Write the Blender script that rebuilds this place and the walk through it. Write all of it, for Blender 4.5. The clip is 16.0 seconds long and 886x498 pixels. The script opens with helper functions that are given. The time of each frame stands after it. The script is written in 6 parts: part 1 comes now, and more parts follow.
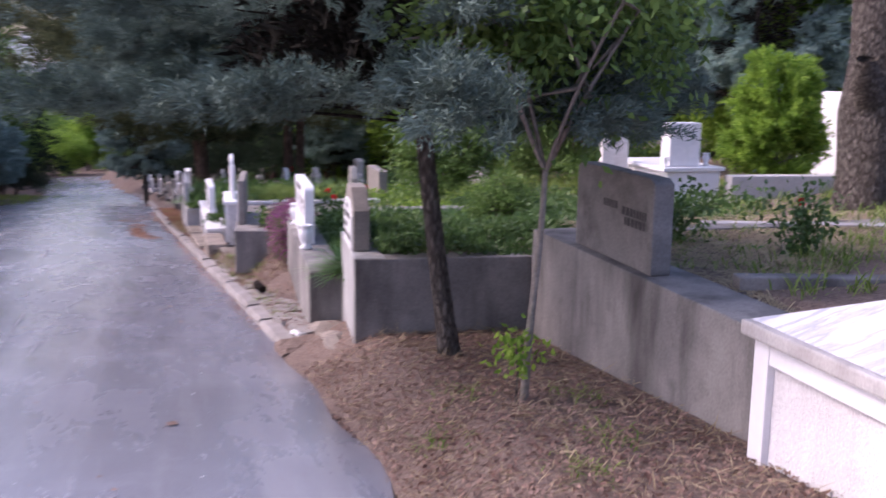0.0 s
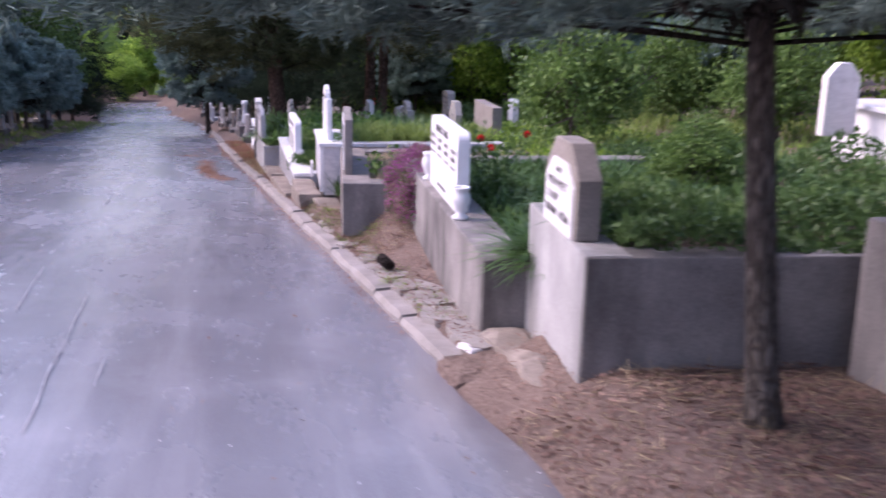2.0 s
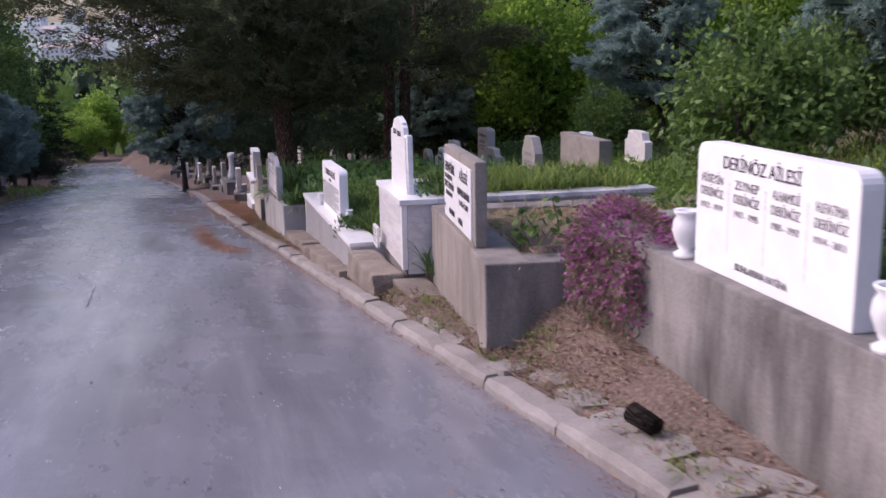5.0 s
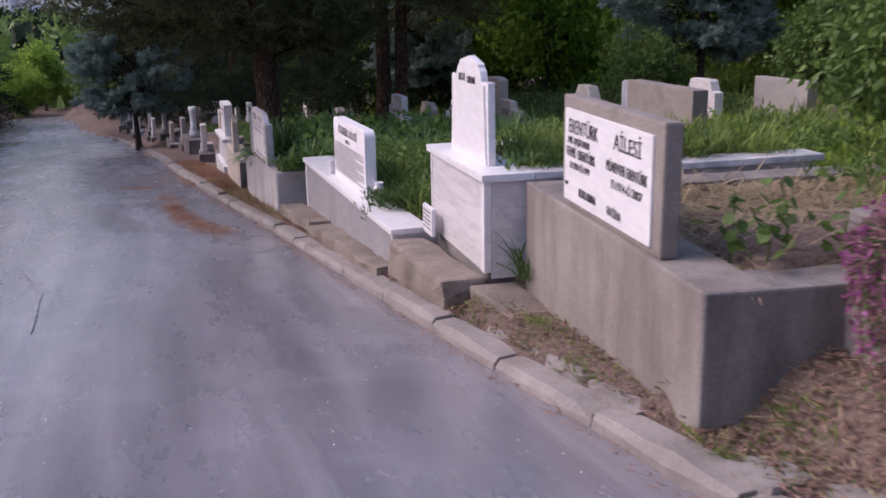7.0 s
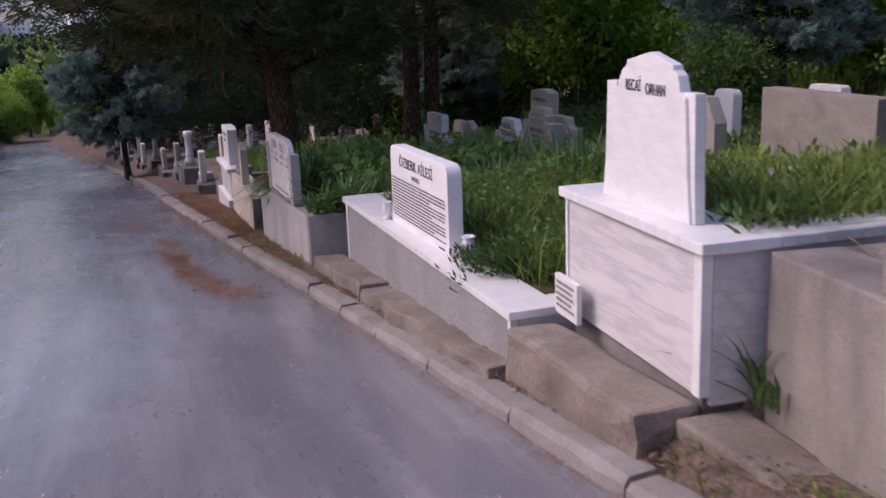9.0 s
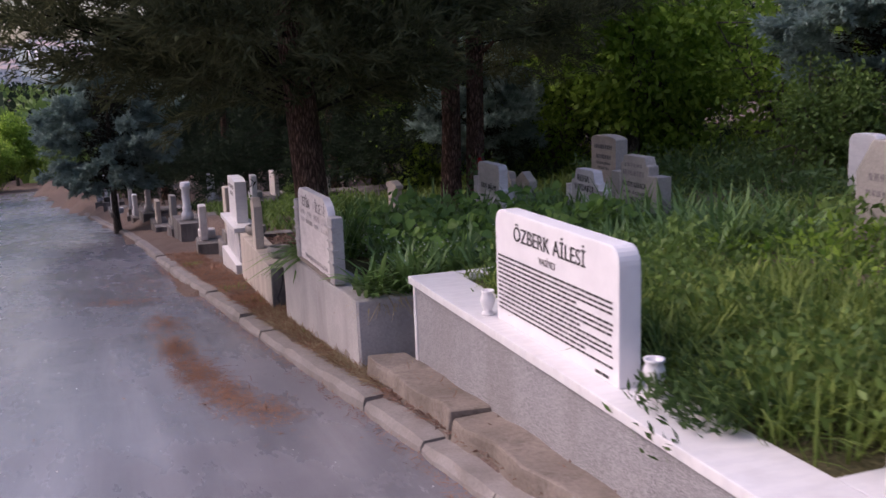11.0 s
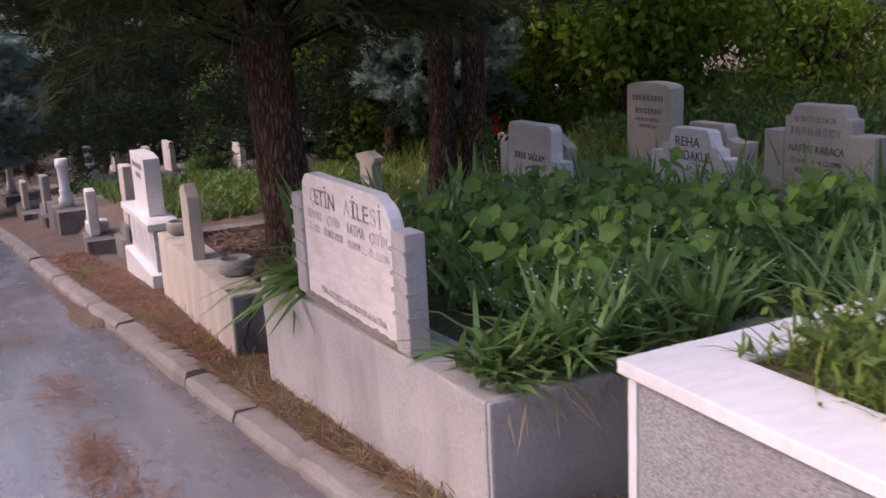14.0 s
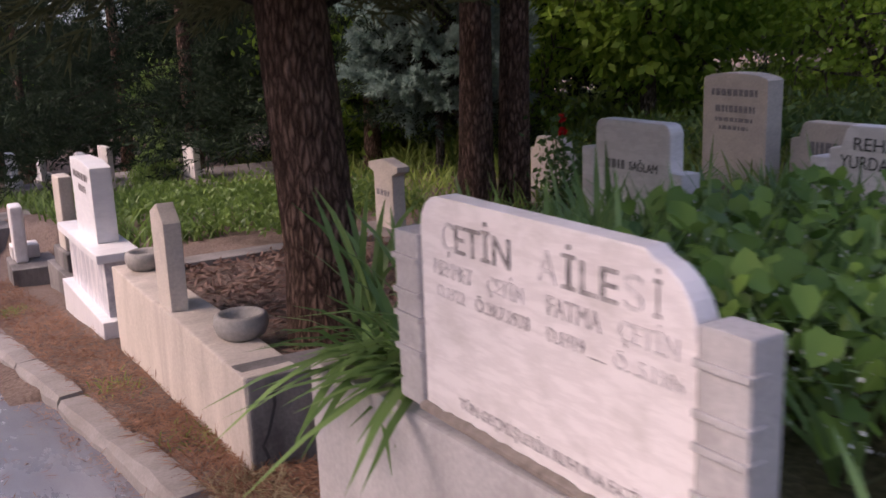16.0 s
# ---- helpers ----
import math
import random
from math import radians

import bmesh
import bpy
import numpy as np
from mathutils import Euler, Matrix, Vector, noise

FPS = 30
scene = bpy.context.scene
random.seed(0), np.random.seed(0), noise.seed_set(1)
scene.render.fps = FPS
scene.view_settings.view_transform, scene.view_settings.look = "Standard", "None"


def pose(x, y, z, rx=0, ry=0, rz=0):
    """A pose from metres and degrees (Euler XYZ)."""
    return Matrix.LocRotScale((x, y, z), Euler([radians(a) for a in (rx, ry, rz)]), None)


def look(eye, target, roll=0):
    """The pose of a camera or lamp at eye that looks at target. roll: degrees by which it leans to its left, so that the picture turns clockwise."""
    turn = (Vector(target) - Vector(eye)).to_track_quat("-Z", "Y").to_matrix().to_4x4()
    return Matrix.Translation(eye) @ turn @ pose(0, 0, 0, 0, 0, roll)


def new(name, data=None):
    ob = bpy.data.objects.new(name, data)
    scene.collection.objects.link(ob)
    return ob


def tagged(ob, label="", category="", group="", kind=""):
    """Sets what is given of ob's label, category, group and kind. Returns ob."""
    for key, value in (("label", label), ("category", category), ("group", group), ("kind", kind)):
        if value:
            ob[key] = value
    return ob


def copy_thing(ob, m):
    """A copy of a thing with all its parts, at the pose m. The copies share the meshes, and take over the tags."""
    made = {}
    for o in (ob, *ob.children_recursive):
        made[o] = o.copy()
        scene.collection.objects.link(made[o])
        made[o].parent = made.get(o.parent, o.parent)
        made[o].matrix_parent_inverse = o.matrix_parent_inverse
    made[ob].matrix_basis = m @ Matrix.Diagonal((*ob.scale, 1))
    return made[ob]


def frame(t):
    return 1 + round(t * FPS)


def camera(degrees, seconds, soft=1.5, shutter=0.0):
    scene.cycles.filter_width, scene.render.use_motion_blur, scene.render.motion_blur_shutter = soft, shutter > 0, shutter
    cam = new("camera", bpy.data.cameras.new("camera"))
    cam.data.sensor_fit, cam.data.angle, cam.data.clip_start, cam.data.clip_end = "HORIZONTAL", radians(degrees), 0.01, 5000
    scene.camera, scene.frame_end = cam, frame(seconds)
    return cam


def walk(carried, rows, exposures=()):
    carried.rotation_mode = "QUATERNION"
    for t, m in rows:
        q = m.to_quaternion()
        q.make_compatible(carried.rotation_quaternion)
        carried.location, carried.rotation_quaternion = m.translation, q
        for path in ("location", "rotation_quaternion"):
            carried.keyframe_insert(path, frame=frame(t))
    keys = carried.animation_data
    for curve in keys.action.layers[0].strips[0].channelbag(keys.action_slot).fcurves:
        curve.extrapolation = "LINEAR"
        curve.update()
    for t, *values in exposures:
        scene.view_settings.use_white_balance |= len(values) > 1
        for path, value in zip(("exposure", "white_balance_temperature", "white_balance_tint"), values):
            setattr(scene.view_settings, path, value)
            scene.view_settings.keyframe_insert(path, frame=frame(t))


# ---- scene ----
cam = camera(49.0, 16.0, shutter=0.5)
EXPOSURE, SKY, SUN = 0.5, 0.19, 1.1
BALANCE = [(0.0, 0.3, 5950, 29), (0.5, 0.66, 5920, 29), (1.0, 0.85, 5900, 30), (2.0, 0.36, 5800, 31), (3.5, -0.3, 5900, 26), (6.0, -0.1, 6050, 26), (8.0, -0.55, 6080, 27), (10.0, -0.5, 6250, 28), (12.5, -0.08, 6350, 29), (14.5, 0.24, 6700, 29), (15.0, 0.47, 6850, 29), (15.5, 0.46, 6780, 29), (16.0, 0.2, 6700, 28)]
PATH = [
    (0, (0.33, 0.214, 1.368), (0.85, 2.111, 1.006), 0.8),
    (0.5, (0.257, 0.882, 1.318), (0.932, 2.732, 0.973), 1.4),
    (1, (0.148, 1.601, 1.266), (0.682, 3.488, 0.872), 2.5),
    (1.5, (0.051, 2.273, 1.187), (0.638, 4.136, 0.758), 3.0),
    (2, (-0.094, 2.981, 1.174), (0.325, 4.871, 0.672), 1.5),
    (2.5, (-0.271, 3.619, 1.099), (0.063, 5.523, 0.585), -1.7),
    (3, (-0.39, 4.287, 1.052), (-0.155, 6.218, 0.587), -1.5),
    (3.5, (-0.464, 4.931, 0.934), (-0.144, 6.861, 0.519), -0.8),
    (6, (-0.935, 8.387, 0.549), (-0.417, 10.274, 0.133), -1.4),
    (6.5, (-0.984, 8.997, 0.487), (-0.514, 10.891, 0.048), -1.1),
    (7, (-0.998, 9.687, 0.418), (-0.415, 11.532, -0.088), -0.9),
    (7.5, (-1.041, 10.276, 0.38), (-0.576, 12.146, -0.157), -2.1),
    (8, (-1.038, 10.899, 0.323), (-0.506, 12.752, -0.211), -2.7),
    (8.5, (-1.037, 11.497, 0.287), (-0.492, 13.361, -0.191), -2.7),
    (9, (-1.017, 12.112, 0.234), (-0.412, 13.958, -0.242), -2.2),
    (9.5, (-0.951, 12.698, 0.202), (-0.398, 14.579, -0.193), -2.6),
    (10, (-0.939, 13.276, 0.15), (-0.344, 15.151, -0.212), -2.1),
    (12.5, (-1.058, 16.136, -0.092), (-0.392, 17.975, -0.511), -2.4),
    (13, (-1.052, 16.734, -0.144), (-0.332, 18.55, -0.571), -2.4),
    (13.5, (-1.02, 17.249, -0.188), (-0.171, 19.0, -0.65), -2.3),
    (14, (-0.953, 17.79, -0.232), (-0.098, 19.536, -0.698), -2.8),
    (14.5, (-0.881, 18.267, -0.292), (0.091, 19.955, -0.746), -2.7),
    (15, (-0.804, 18.814, -0.327), (0.232, 20.473, -0.746), -2.9),
    (15.5, (-0.77, 19.332, -0.419), (0.213, 21.023, -0.838), -2.8),
    (16, (-0.768, 19.889, -0.468), (0.214, 21.571, -0.924), -2.1),
]

walk(cam, [(t, look(eye, target, roll)) for t, eye, target, roll in PATH], exposures=[(t, EXPOSURE + e, k, tint) for t, e, k, tint in BALANCE])

# ---- world and light: a bright hazy sky, soft low sun from the open side of the road ----
SUN_FROM = Vector((-0.80, 0.30, 0.80)).normalized()
world = bpy.data.worlds.new("sky")
scene.world = world
world.use_nodes = True
wn = world.node_tree.nodes
sky = wn.new("ShaderNodeTexSky")
sky.sky_type = "NISHITA"
sky.sun_disc = False
sky.sun_elevation = math.asin(SUN_FROM.z)
sky.sun_rotation = math.atan2(SUN_FROM.x, SUN_FROM.y)
sky.air_density, sky.dust_density, sky.ozone_density = 1.0, 4.0, 1.0
wn["Background"].inputs["Strength"].default_value = SKY
world.node_tree.links.new(sky.outputs[0], wn["Background"].inputs["Color"])
sun = new("sun", bpy.data.lights.new("sun", "SUN"))
sun.data.energy, sun.data.angle, sun.data.color = SUN, radians(24), (1.0, 0.9, 0.84)
sun.matrix_world = look(SUN_FROM * 40, (0, 0, 0))


# ---- materials ----
def ramp(nt, fac, stops):
    n = nt.nodes.new("ShaderNodeValToRGB")
    while len(n.color_ramp.elements) < len(stops):
        n.color_ramp.elements.new(0.5)
    for e, (p, c) in zip(n.color_ramp.elements, stops):
        e.position, e.color = p, (*c, 1)
    nt.links.new(fac, n.inputs[0])
    return n.outputs[0]


def noise_tex(nt, scale, detail=6, stretch=None, rough=0.6, world_space=False):
    co = nt.nodes.new("ShaderNodeNewGeometry").outputs["Position"] if world_space else nt.nodes.new("ShaderNodeTexCoord").outputs["Object"]
    if stretch:
        mp = nt.nodes.new("ShaderNodeMapping")
        mp.inputs["Scale"].default_value = stretch
        nt.links.new(co, mp.inputs[0])
        co = mp.outputs[0]
    n = nt.nodes.new("ShaderNodeTexNoise")
    n.inputs["Scale"].default_value, n.inputs["Detail"].default_value, n.inputs["Roughness"].default_value = scale, detail, rough
    nt.links.new(co, n.inputs["Vector"])
    return n.outputs["Fac"]


def mix(nt, fac, a, b, mode="MIX"):
    n = nt.nodes.new("ShaderNodeMix")
    n.data_type, n.blend_type = "RGBA", mode
    if isinstance(fac, (int, float)):
        n.inputs[0].default_value = fac
    else:
        nt.links.new(fac, n.inputs[0])
    for v, i in ((a, 6), (b, 7)):
        if isinstance(v, tuple):
            n.inputs[i].default_value = (*v, 1)
        else:
            nt.links.new(v, n.inputs[i])
    return n.outputs[2]


def base_mat(name, rough=0.7, spec=0.4, metal=0.0):
    m = bpy.data.materials.new(name)
    m.use_nodes = True
    b = m.node_tree.nodes["Principled BSDF"]
    b.inputs["Roughness"].default_value, b.inputs["Specular IOR Level"].default_value, b.inputs["Metallic"].default_value = rough, spec, metal
    return m, m.node_tree, b


def bump(nt, b, height, strength=0.3, dist=0.01):
    n = nt.nodes.new("ShaderNodeBump")
    n.inputs["Strength"].default_value, n.inputs["Distance"].default_value = strength, dist
    nt.links.new(height, n.inputs["Height"])
    nt.links.new(n.outputs[0], b.inputs["Normal"])


def stone_mat(name, c1, c2, stain, grain=60, blotch=2.2, rough=0.85, runs=0.5, bump_s=0.35, runs_axis=(2.4, 2.4, 0.55), speck=None):
    """Mineral surface: grain, blotches, and stains that run down it."""
    m, nt, b = base_mat(name, rough, 0.3)
    c = ramp(nt, noise_tex(nt, blotch, 5), [(0.3, c1), (0.7, c2)])
    g = noise_tex(nt, grain, 4)
    c = mix(nt, 0.25, c, ramp(nt, g, [(0.3, tuple(0.6 * v for v in c1)), (0.7, tuple(min(1, 1.25 * v) for v in c2))]))
    if speck:
        v = nt.nodes.new("ShaderNodeTexVoronoi")
        v.inputs["Scale"].default_value = 210
        nt.links.new(nt.nodes.new("ShaderNodeTexCoord").outputs["Object"], v.inputs["Vector"])
        sep = nt.nodes.new("ShaderNodeSeparateColor")
        nt.links.new(v.outputs["Color"], sep.inputs[0])
        c = mix(nt, 0.7, c, ramp(nt, sep.outputs[0], speck))
    s1 = ramp(nt, noise_tex(nt, 1.0, 5, runs_axis), [(0.46, (0, 0, 0)), (0.72, (runs, runs, runs))])
    c = mix(nt, s1, c, stain)
    s2 = ramp(nt, noise_tex(nt, 5.5, 6), [(0.58, (0, 0, 0)), (0.8, (0.5 * runs, 0.5 * runs, 0.5 * runs))])
    c = mix(nt, s2, c, stain)
    nt.links.new(c, b.inputs["Base Color"])
    bump(nt, b, g, bump_s, 0.006)
    return m


def marble_mat(name, base, vein, amount=0.6, scale=2.5, rough=0.35, stretch=(1, 4, 1), dirt=0.25):
    m, nt, b = base_mat(name, rough, 0.45)
    n1 = noise_tex(nt, scale, 8, stretch, 0.65)
    c = ramp(nt, n1, [(0.42, base), (0.5, tuple(v * (1 - amount) + w * amount for v, w in zip(base, vein))), (0.57, base)])
    c = mix(nt, ramp(nt, noise_tex(nt, 7, 6), [(0.5, (0, 0, 0)), (0.8, (dirt, dirt, dirt))]), c, (0.42, 0.38, 0.34))
    nt.links.new(c, b.inputs["Base Color"])
    bump(nt, b, noise_tex(nt, 90, 3), 0.08, 0.003)
    return m


def leaf_mat(name, dark, light, rough=0.55, thin=0.35, patch=0.5, spec=0.3):
    """Leaves: each one its own shade, larger patches on top, light passing through."""
    m, nt, b = base_mat(name, rough, spec)
    r = nt.nodes.new("ShaderNodeNewGeometry").outputs["Random Per Island"]
    c = ramp(nt, r, [(0.0, dark), (0.6, tuple((p + q) / 2 for p, q in zip(dark, light))), (1.0, light)])
    c = mix(nt, patch, c, ramp(nt, noise_tex(nt, 1.6, 3), [(0.35, dark), (0.68, light)]))
    nt.links.new(c, b.inputs["Base Color"])
    t = nt.nodes.new("ShaderNodeBsdfTranslucent")
    nt.links.new(c, t.inputs[0])
    ms = nt.nodes.new("ShaderNodeMixShader")
    ms.inputs[0].default_value = thin
    nt.links.new(b.outputs[0], ms.inputs[1])
    nt.links.new(t.outputs[0], ms.inputs[2])
    nt.links.new(ms.outputs[0], nt.nodes["Material Output"].inputs[0])
    return m


def plain_mat(name, c, rough=0.6, vary=0.25, scale=20, spec=0.3):
    m, nt, b = base_mat(name, rough, spec)
    nt.links.new(ramp(nt, noise_tex(nt, scale, 5), [(0.3, tuple(v * (1 - vary) for v in c)), (0.7, tuple(min(1, v * (1 + vary)) for v in c))]), b.inputs["Base Color"])
    return m


def asphalt_mat():
    m, nt, b = base_mat("asphalt", 0.5, 0.6)
    big = ramp(nt, noise_tex(nt, 0.35, 5), [(0.35, (0.15, 0.145, 0.165)), (0.65, (0.225, 0.217, 0.243))])
    fine = noise_tex(nt, 130, 3)
    c = mix(nt, 0.45, big, ramp(nt, fine, [(0.35, (0.10, 0.098, 0.115)), (0.7, (0.30, 0.29, 0.33))]))
    c = mix(nt, ramp(nt, noise_tex(nt, 1.7, 6), [(0.52, (0, 0, 0)), (0.70, (0.55, 0.55, 0.55))]), c, (0.31, 0.30, 0.335))
    blot = ramp(nt, noise_tex(nt, 3.5, 5, None, 0.55), [(0.34, (0.22, 0.22, 0.22)), (0.66, (0, 0, 0))])
    c = mix(nt, blot, c, (0.115, 0.11, 0.124))
    streak = ramp(nt, noise_tex(nt, 1.0, 6, (2.6, 0.16, 1), 0.7), [(0.46, (0, 0, 0)), (0.68, (0.6, 0.6, 0.6))])
    c = mix(nt, streak, c, (0.33, 0.32, 0.345))
    worn = ramp(nt, noise_tex(nt, 0.55, 7, (1, 0.6, 1), 0.68), [(0.40, (0, 0, 0)), (0.70, (0.46, 0.46, 0.46))])
    c = mix(nt, worn, c, (0.13, 0.125, 0.14))
    nt.links.new(c, b.inputs["Base Color"])
    rr = nt.nodes.new("ShaderNodeMapRange")
    rr.inputs["From Min"].default_value, rr.inputs["From Max"].default_value = 0.3, 0.7
    rr.inputs["To Min"].default_value, rr.inputs["To Max"].default_value = 0.15, 0.36
    nt.links.new(noise_tex(nt, 1.1, 7, (1.5, 0.5, 1), 0.7), rr.inputs["Value"])
    nt.links.new(rr.outputs[0], b.inputs["Roughness"])
    bump(nt, b, fine, 0.13, 0.004)
    return m


def soil_mat(name, c1, c2, c3):
    m, nt, b = base_mat(name, 0.95, 0.1)
    c = ramp(nt, noise_tex(nt, 1.4, 6, world_space=True), [(0.3, c1), (0.7, c2)])
    g = noise_tex(nt, 38, 6, world_space=True)
    c = mix(nt, 0.55, c, ramp(nt, g, [(0.3, tuple(v * 0.4 for v in c1)), (0.55, c2), (0.75, c3)]))
    nt.links.new(c, b.inputs["Base Color"])
    bump(nt, b, g, 0.8, 0.03)
    return m


def bark_mat(name, c1, c2):
    m, nt, b = base_mat(name, 0.95, 0.1)
    n = noise_tex(nt, 1.0, 7, (19, 19, 6.5), 0.75)
    # flaky plates between dark furrows
    mp = nt.nodes.new("ShaderNodeMapping")
    mp.inputs["Scale"].default_value = (36, 36, 9.5)
    nt.links.new(nt.nodes.new("ShaderNodeTexCoord").outputs["Object"], mp.inputs[0])
    v = nt.nodes.new("ShaderNodeTexVoronoi")
    v.feature = "DISTANCE_TO_EDGE"
    v.inputs["Scale"].default_value = 1.0
    wob = nt.nodes.new("ShaderNodeVectorMath")
    wob.operation = "MULTIPLY_ADD"
    wob.inputs[1].default_value = (0.9, 0.9, 0.9)
    nz = nt.nodes.new("ShaderNodeTexNoise")
    nz.inputs["Scale"].default_value = 1.2
    nt.links.new(mp.outputs[0], nz.inputs["Vector"])
    nt.links.new(nz.outputs["Color"], wob.inputs[0])
    nt.links.new(mp.outputs[0], wob.inputs[2])
    nt.links.new(wob.outputs[0], v.inputs["Vector"])
    plate = ramp(nt, v.outputs["Distance"], [(0.0, (0.15, 0.15, 0.15)), (0.3, (1, 1, 1))])
    c = ramp(nt, n, [(0.3, c1), (0.68, c2)])
    nt.links.new(mix(nt, plate, tuple(0.8 * q for q in c1), c), b.inputs["Base Color"])
    h = nt.nodes.new("ShaderNodeMath")
    h.operation = "MULTIPLY_ADD"
    h.inputs[1].default_value = 0.8
    nt.links.new(plate, h.inputs[0])
    nt.links.new(n, h.inputs[2])
    bump(nt, b, h.outputs[0], 1.0, 0.05)
    return m


CONCRETE = stone_mat("weathered concrete", (0.14, 0.127, 0.122), (0.30, 0.272, 0.257), (0.05, 0.044, 0.042), runs=0.95)
CONCRETE_TAN = stone_mat("tan concrete", (0.195, 0.168, 0.15), (0.325, 0.285, 0.26), (0.10, 0.083, 0.072), runs=0.75)
PLASTER = stone_mat("pale cement plaster", (0.36, 0.34, 0.335), (0.49, 0.46, 0.445), (0.2, 0.175, 0.165), runs=0.55)
ROUGH_WHITE = stone_mat("white roughcast", (0.60, 0.57, 0.57), (0.78, 0.75, 0.75), (0.36, 0.33, 0.31), grain=75, runs=0.5, bump_s=1.0)
ROUGHCAST = stone_mat("roughcast render", (0.27, 0.26, 0.255), (0.43, 0.415, 0.41), (0.11, 0.1, 0.095), grain=75, runs=0.7, bump_s=1.0)
GRANITE = stone_mat("speckled granite", (0.24, 0.23, 0.235), (0.33, 0.32, 0.325), (0.16, 0.14, 0.13), runs=0.45, rough=0.5,
                    speck=[(0.0, (0.10, 0.10, 0.105)), (0.4, (0.27, 0.26, 0.27)), (1.0, (0.5, 0.48, 0.49))])
OLDSTONE = stone_mat("old beige stone", (0.48, 0.42, 0.36), (0.63, 0.55, 0.48), (0.2, 0.165, 0.14), runs=0.55)
DARKSTONE = stone_mat("grey weathered stone", (0.27, 0.25, 0.23), (0.42, 0.385, 0.355), (0.12, 0.115, 0.11), runs=0.5)
KERB = stone_mat("kerb stone", (0.185, 0.165, 0.155), (0.325, 0.29, 0.275), (0.13, 0.105, 0.09), runs=0.45, runs_axis=(3, 3, 3))
FLAG = stone_mat("broken paving", (0.16, 0.14, 0.128), (0.37, 0.335, 0.315), (0.14, 0.112, 0.095), runs=0.6, runs_axis=(3, 3, 3), bump_s=0.9)
MARBLE = marble_mat("white marble", (0.76, 0.735, 0.74), (0.54, 0.53, 0.56), 0.28)
MARBLE_GREY = marble_mat("grey veined marble", (0.74, 0.70, 0.70), (0.34, 0.34, 0.39), 0.8, 1.6, 0.3, (1, 5, 1))
MARBLE_PANEL = marble_mat("streaked marble panel", (0.66, 0.62, 0.62), (0.42, 0.40, 0.43), 0.6, 2.0, 0.3, (1.5, 0.45, 4.5))
MARBLE_PINK = marble_mat("weathered pale marble", (0.76, 0.70, 0.68), (0.58, 0.52, 0.50), 0.5, 3, 0.5, dirt=0.6)
WHITE = plain_mat("white paint", (0.76, 0.735, 0.75), 0.5, 0.06, 6)
INK_WORN = plain_mat("worn letters", (0.62, 0.57, 0.555), 0.8, 0.3, 45)
INK_PALE = plain_mat("half worn letters", (0.48, 0.435, 0.42), 0.8, 0.5, 45)
INK_FLAKED = plain_mat("flaking letters", (0.30, 0.27, 0.26), 0.8, 0.75, 30)
INK = plain_mat("dark letters", (0.06, 0.055, 0.055), 0.7, 0.3, 40)
INK_FADED = plain_mat("faded letters", (0.22, 0.20, 0.20), 0.8, 0.45, 60)
ASPHALT = asphalt_mat()
PATCH = plain_mat("pale road patch", (0.34, 0.33, 0.36), 0.8, 0.2, 8)
SOIL = soil_mat("earth with litter", (0.105, 0.073, 0.06), (0.215, 0.158, 0.132), (0.36, 0.29, 0.245))
GRASSY = soil_mat("grassy earth", (0.06, 0.065, 0.03), (0.13, 0.115, 0.06), (0.24, 0.2, 0.11))
BARK = bark_mat("pine bark", (0.045, 0.025, 0.018), (0.42, 0.265, 0.2))
BARK_DARK = bark_mat("dark twig bark", (0.018, 0.014, 0.012), (0.07, 0.052, 0.044))
FOOTING = stone_mat("earthy old concrete", (0.125, 0.1, 0.083), (0.34, 0.285, 0.245), (0.085, 0.066, 0.052), grain=42, blotch=6.0, runs=0.75, runs_axis=(3, 3, 3), bump_s=1.0)
BARK_GREY = bark_mat("grey bark", (0.07, 0.058, 0.05), (0.34, 0.29, 0.255))
BARK_SMOOTH = plain_mat("smooth young bark", (0.21, 0.18, 0.155), 0.8, 0.3, 30)
SPRUCE_NEEDLE = leaf_mat("pale blue spruce needles", (0.14, 0.215, 0.19), (0.42, 0.53, 0.47), 0.7, 0.42, 0.5, 0.12)
# inner crown filler: shade between the boughs put into a near-black colour
CROWN_SHADE = leaf_mat("near-black crown shade twigs", (0.014, 0.013, 0.011), (0.05, 0.044, 0.036), 0.9, 0.0, 0.4, 0.05)
BLUE_NEEDLE = leaf_mat("blue needles", (0.045, 0.072, 0.06), (0.235, 0.30, 0.25), 0.75, 0.06, 0.55, 0.06)
PINE_NEEDLE = leaf_mat("dark pine needles", (0.034, 0.044, 0.022), (0.165, 0.175, 0.085), 0.7, 0.28, 0.5, 0.08)
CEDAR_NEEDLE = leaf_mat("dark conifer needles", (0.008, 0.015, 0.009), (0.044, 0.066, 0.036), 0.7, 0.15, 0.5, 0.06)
LEAF = leaf_mat("green leaves", (0.05, 0.10, 0.024), (0.22, 0.33, 0.08), 0.5, 0.4)
LEAF_BRIGHT = leaf_mat("bright spring leaves", (0.09, 0.19, 0.022), (0.40, 0.56, 0.09), 0.5, 0.6, 0.3)
LEAF_MID = leaf_mat("shrub leaves", (0.035, 0.075, 0.022), (0.15, 0.24, 0.07), 0.45, 0.35)
DARK_GRASS = leaf_mat("dark strap grass", (0.03, 0.075, 0.018), (0.13, 0.235, 0.06), 0.45, 0.3)
LEAF_HEART = leaf_mat("heart-shaped leaves", (0.045, 0.11, 0.02), (0.27, 0.43, 0.085), 0.45, 0.4, 0.25)
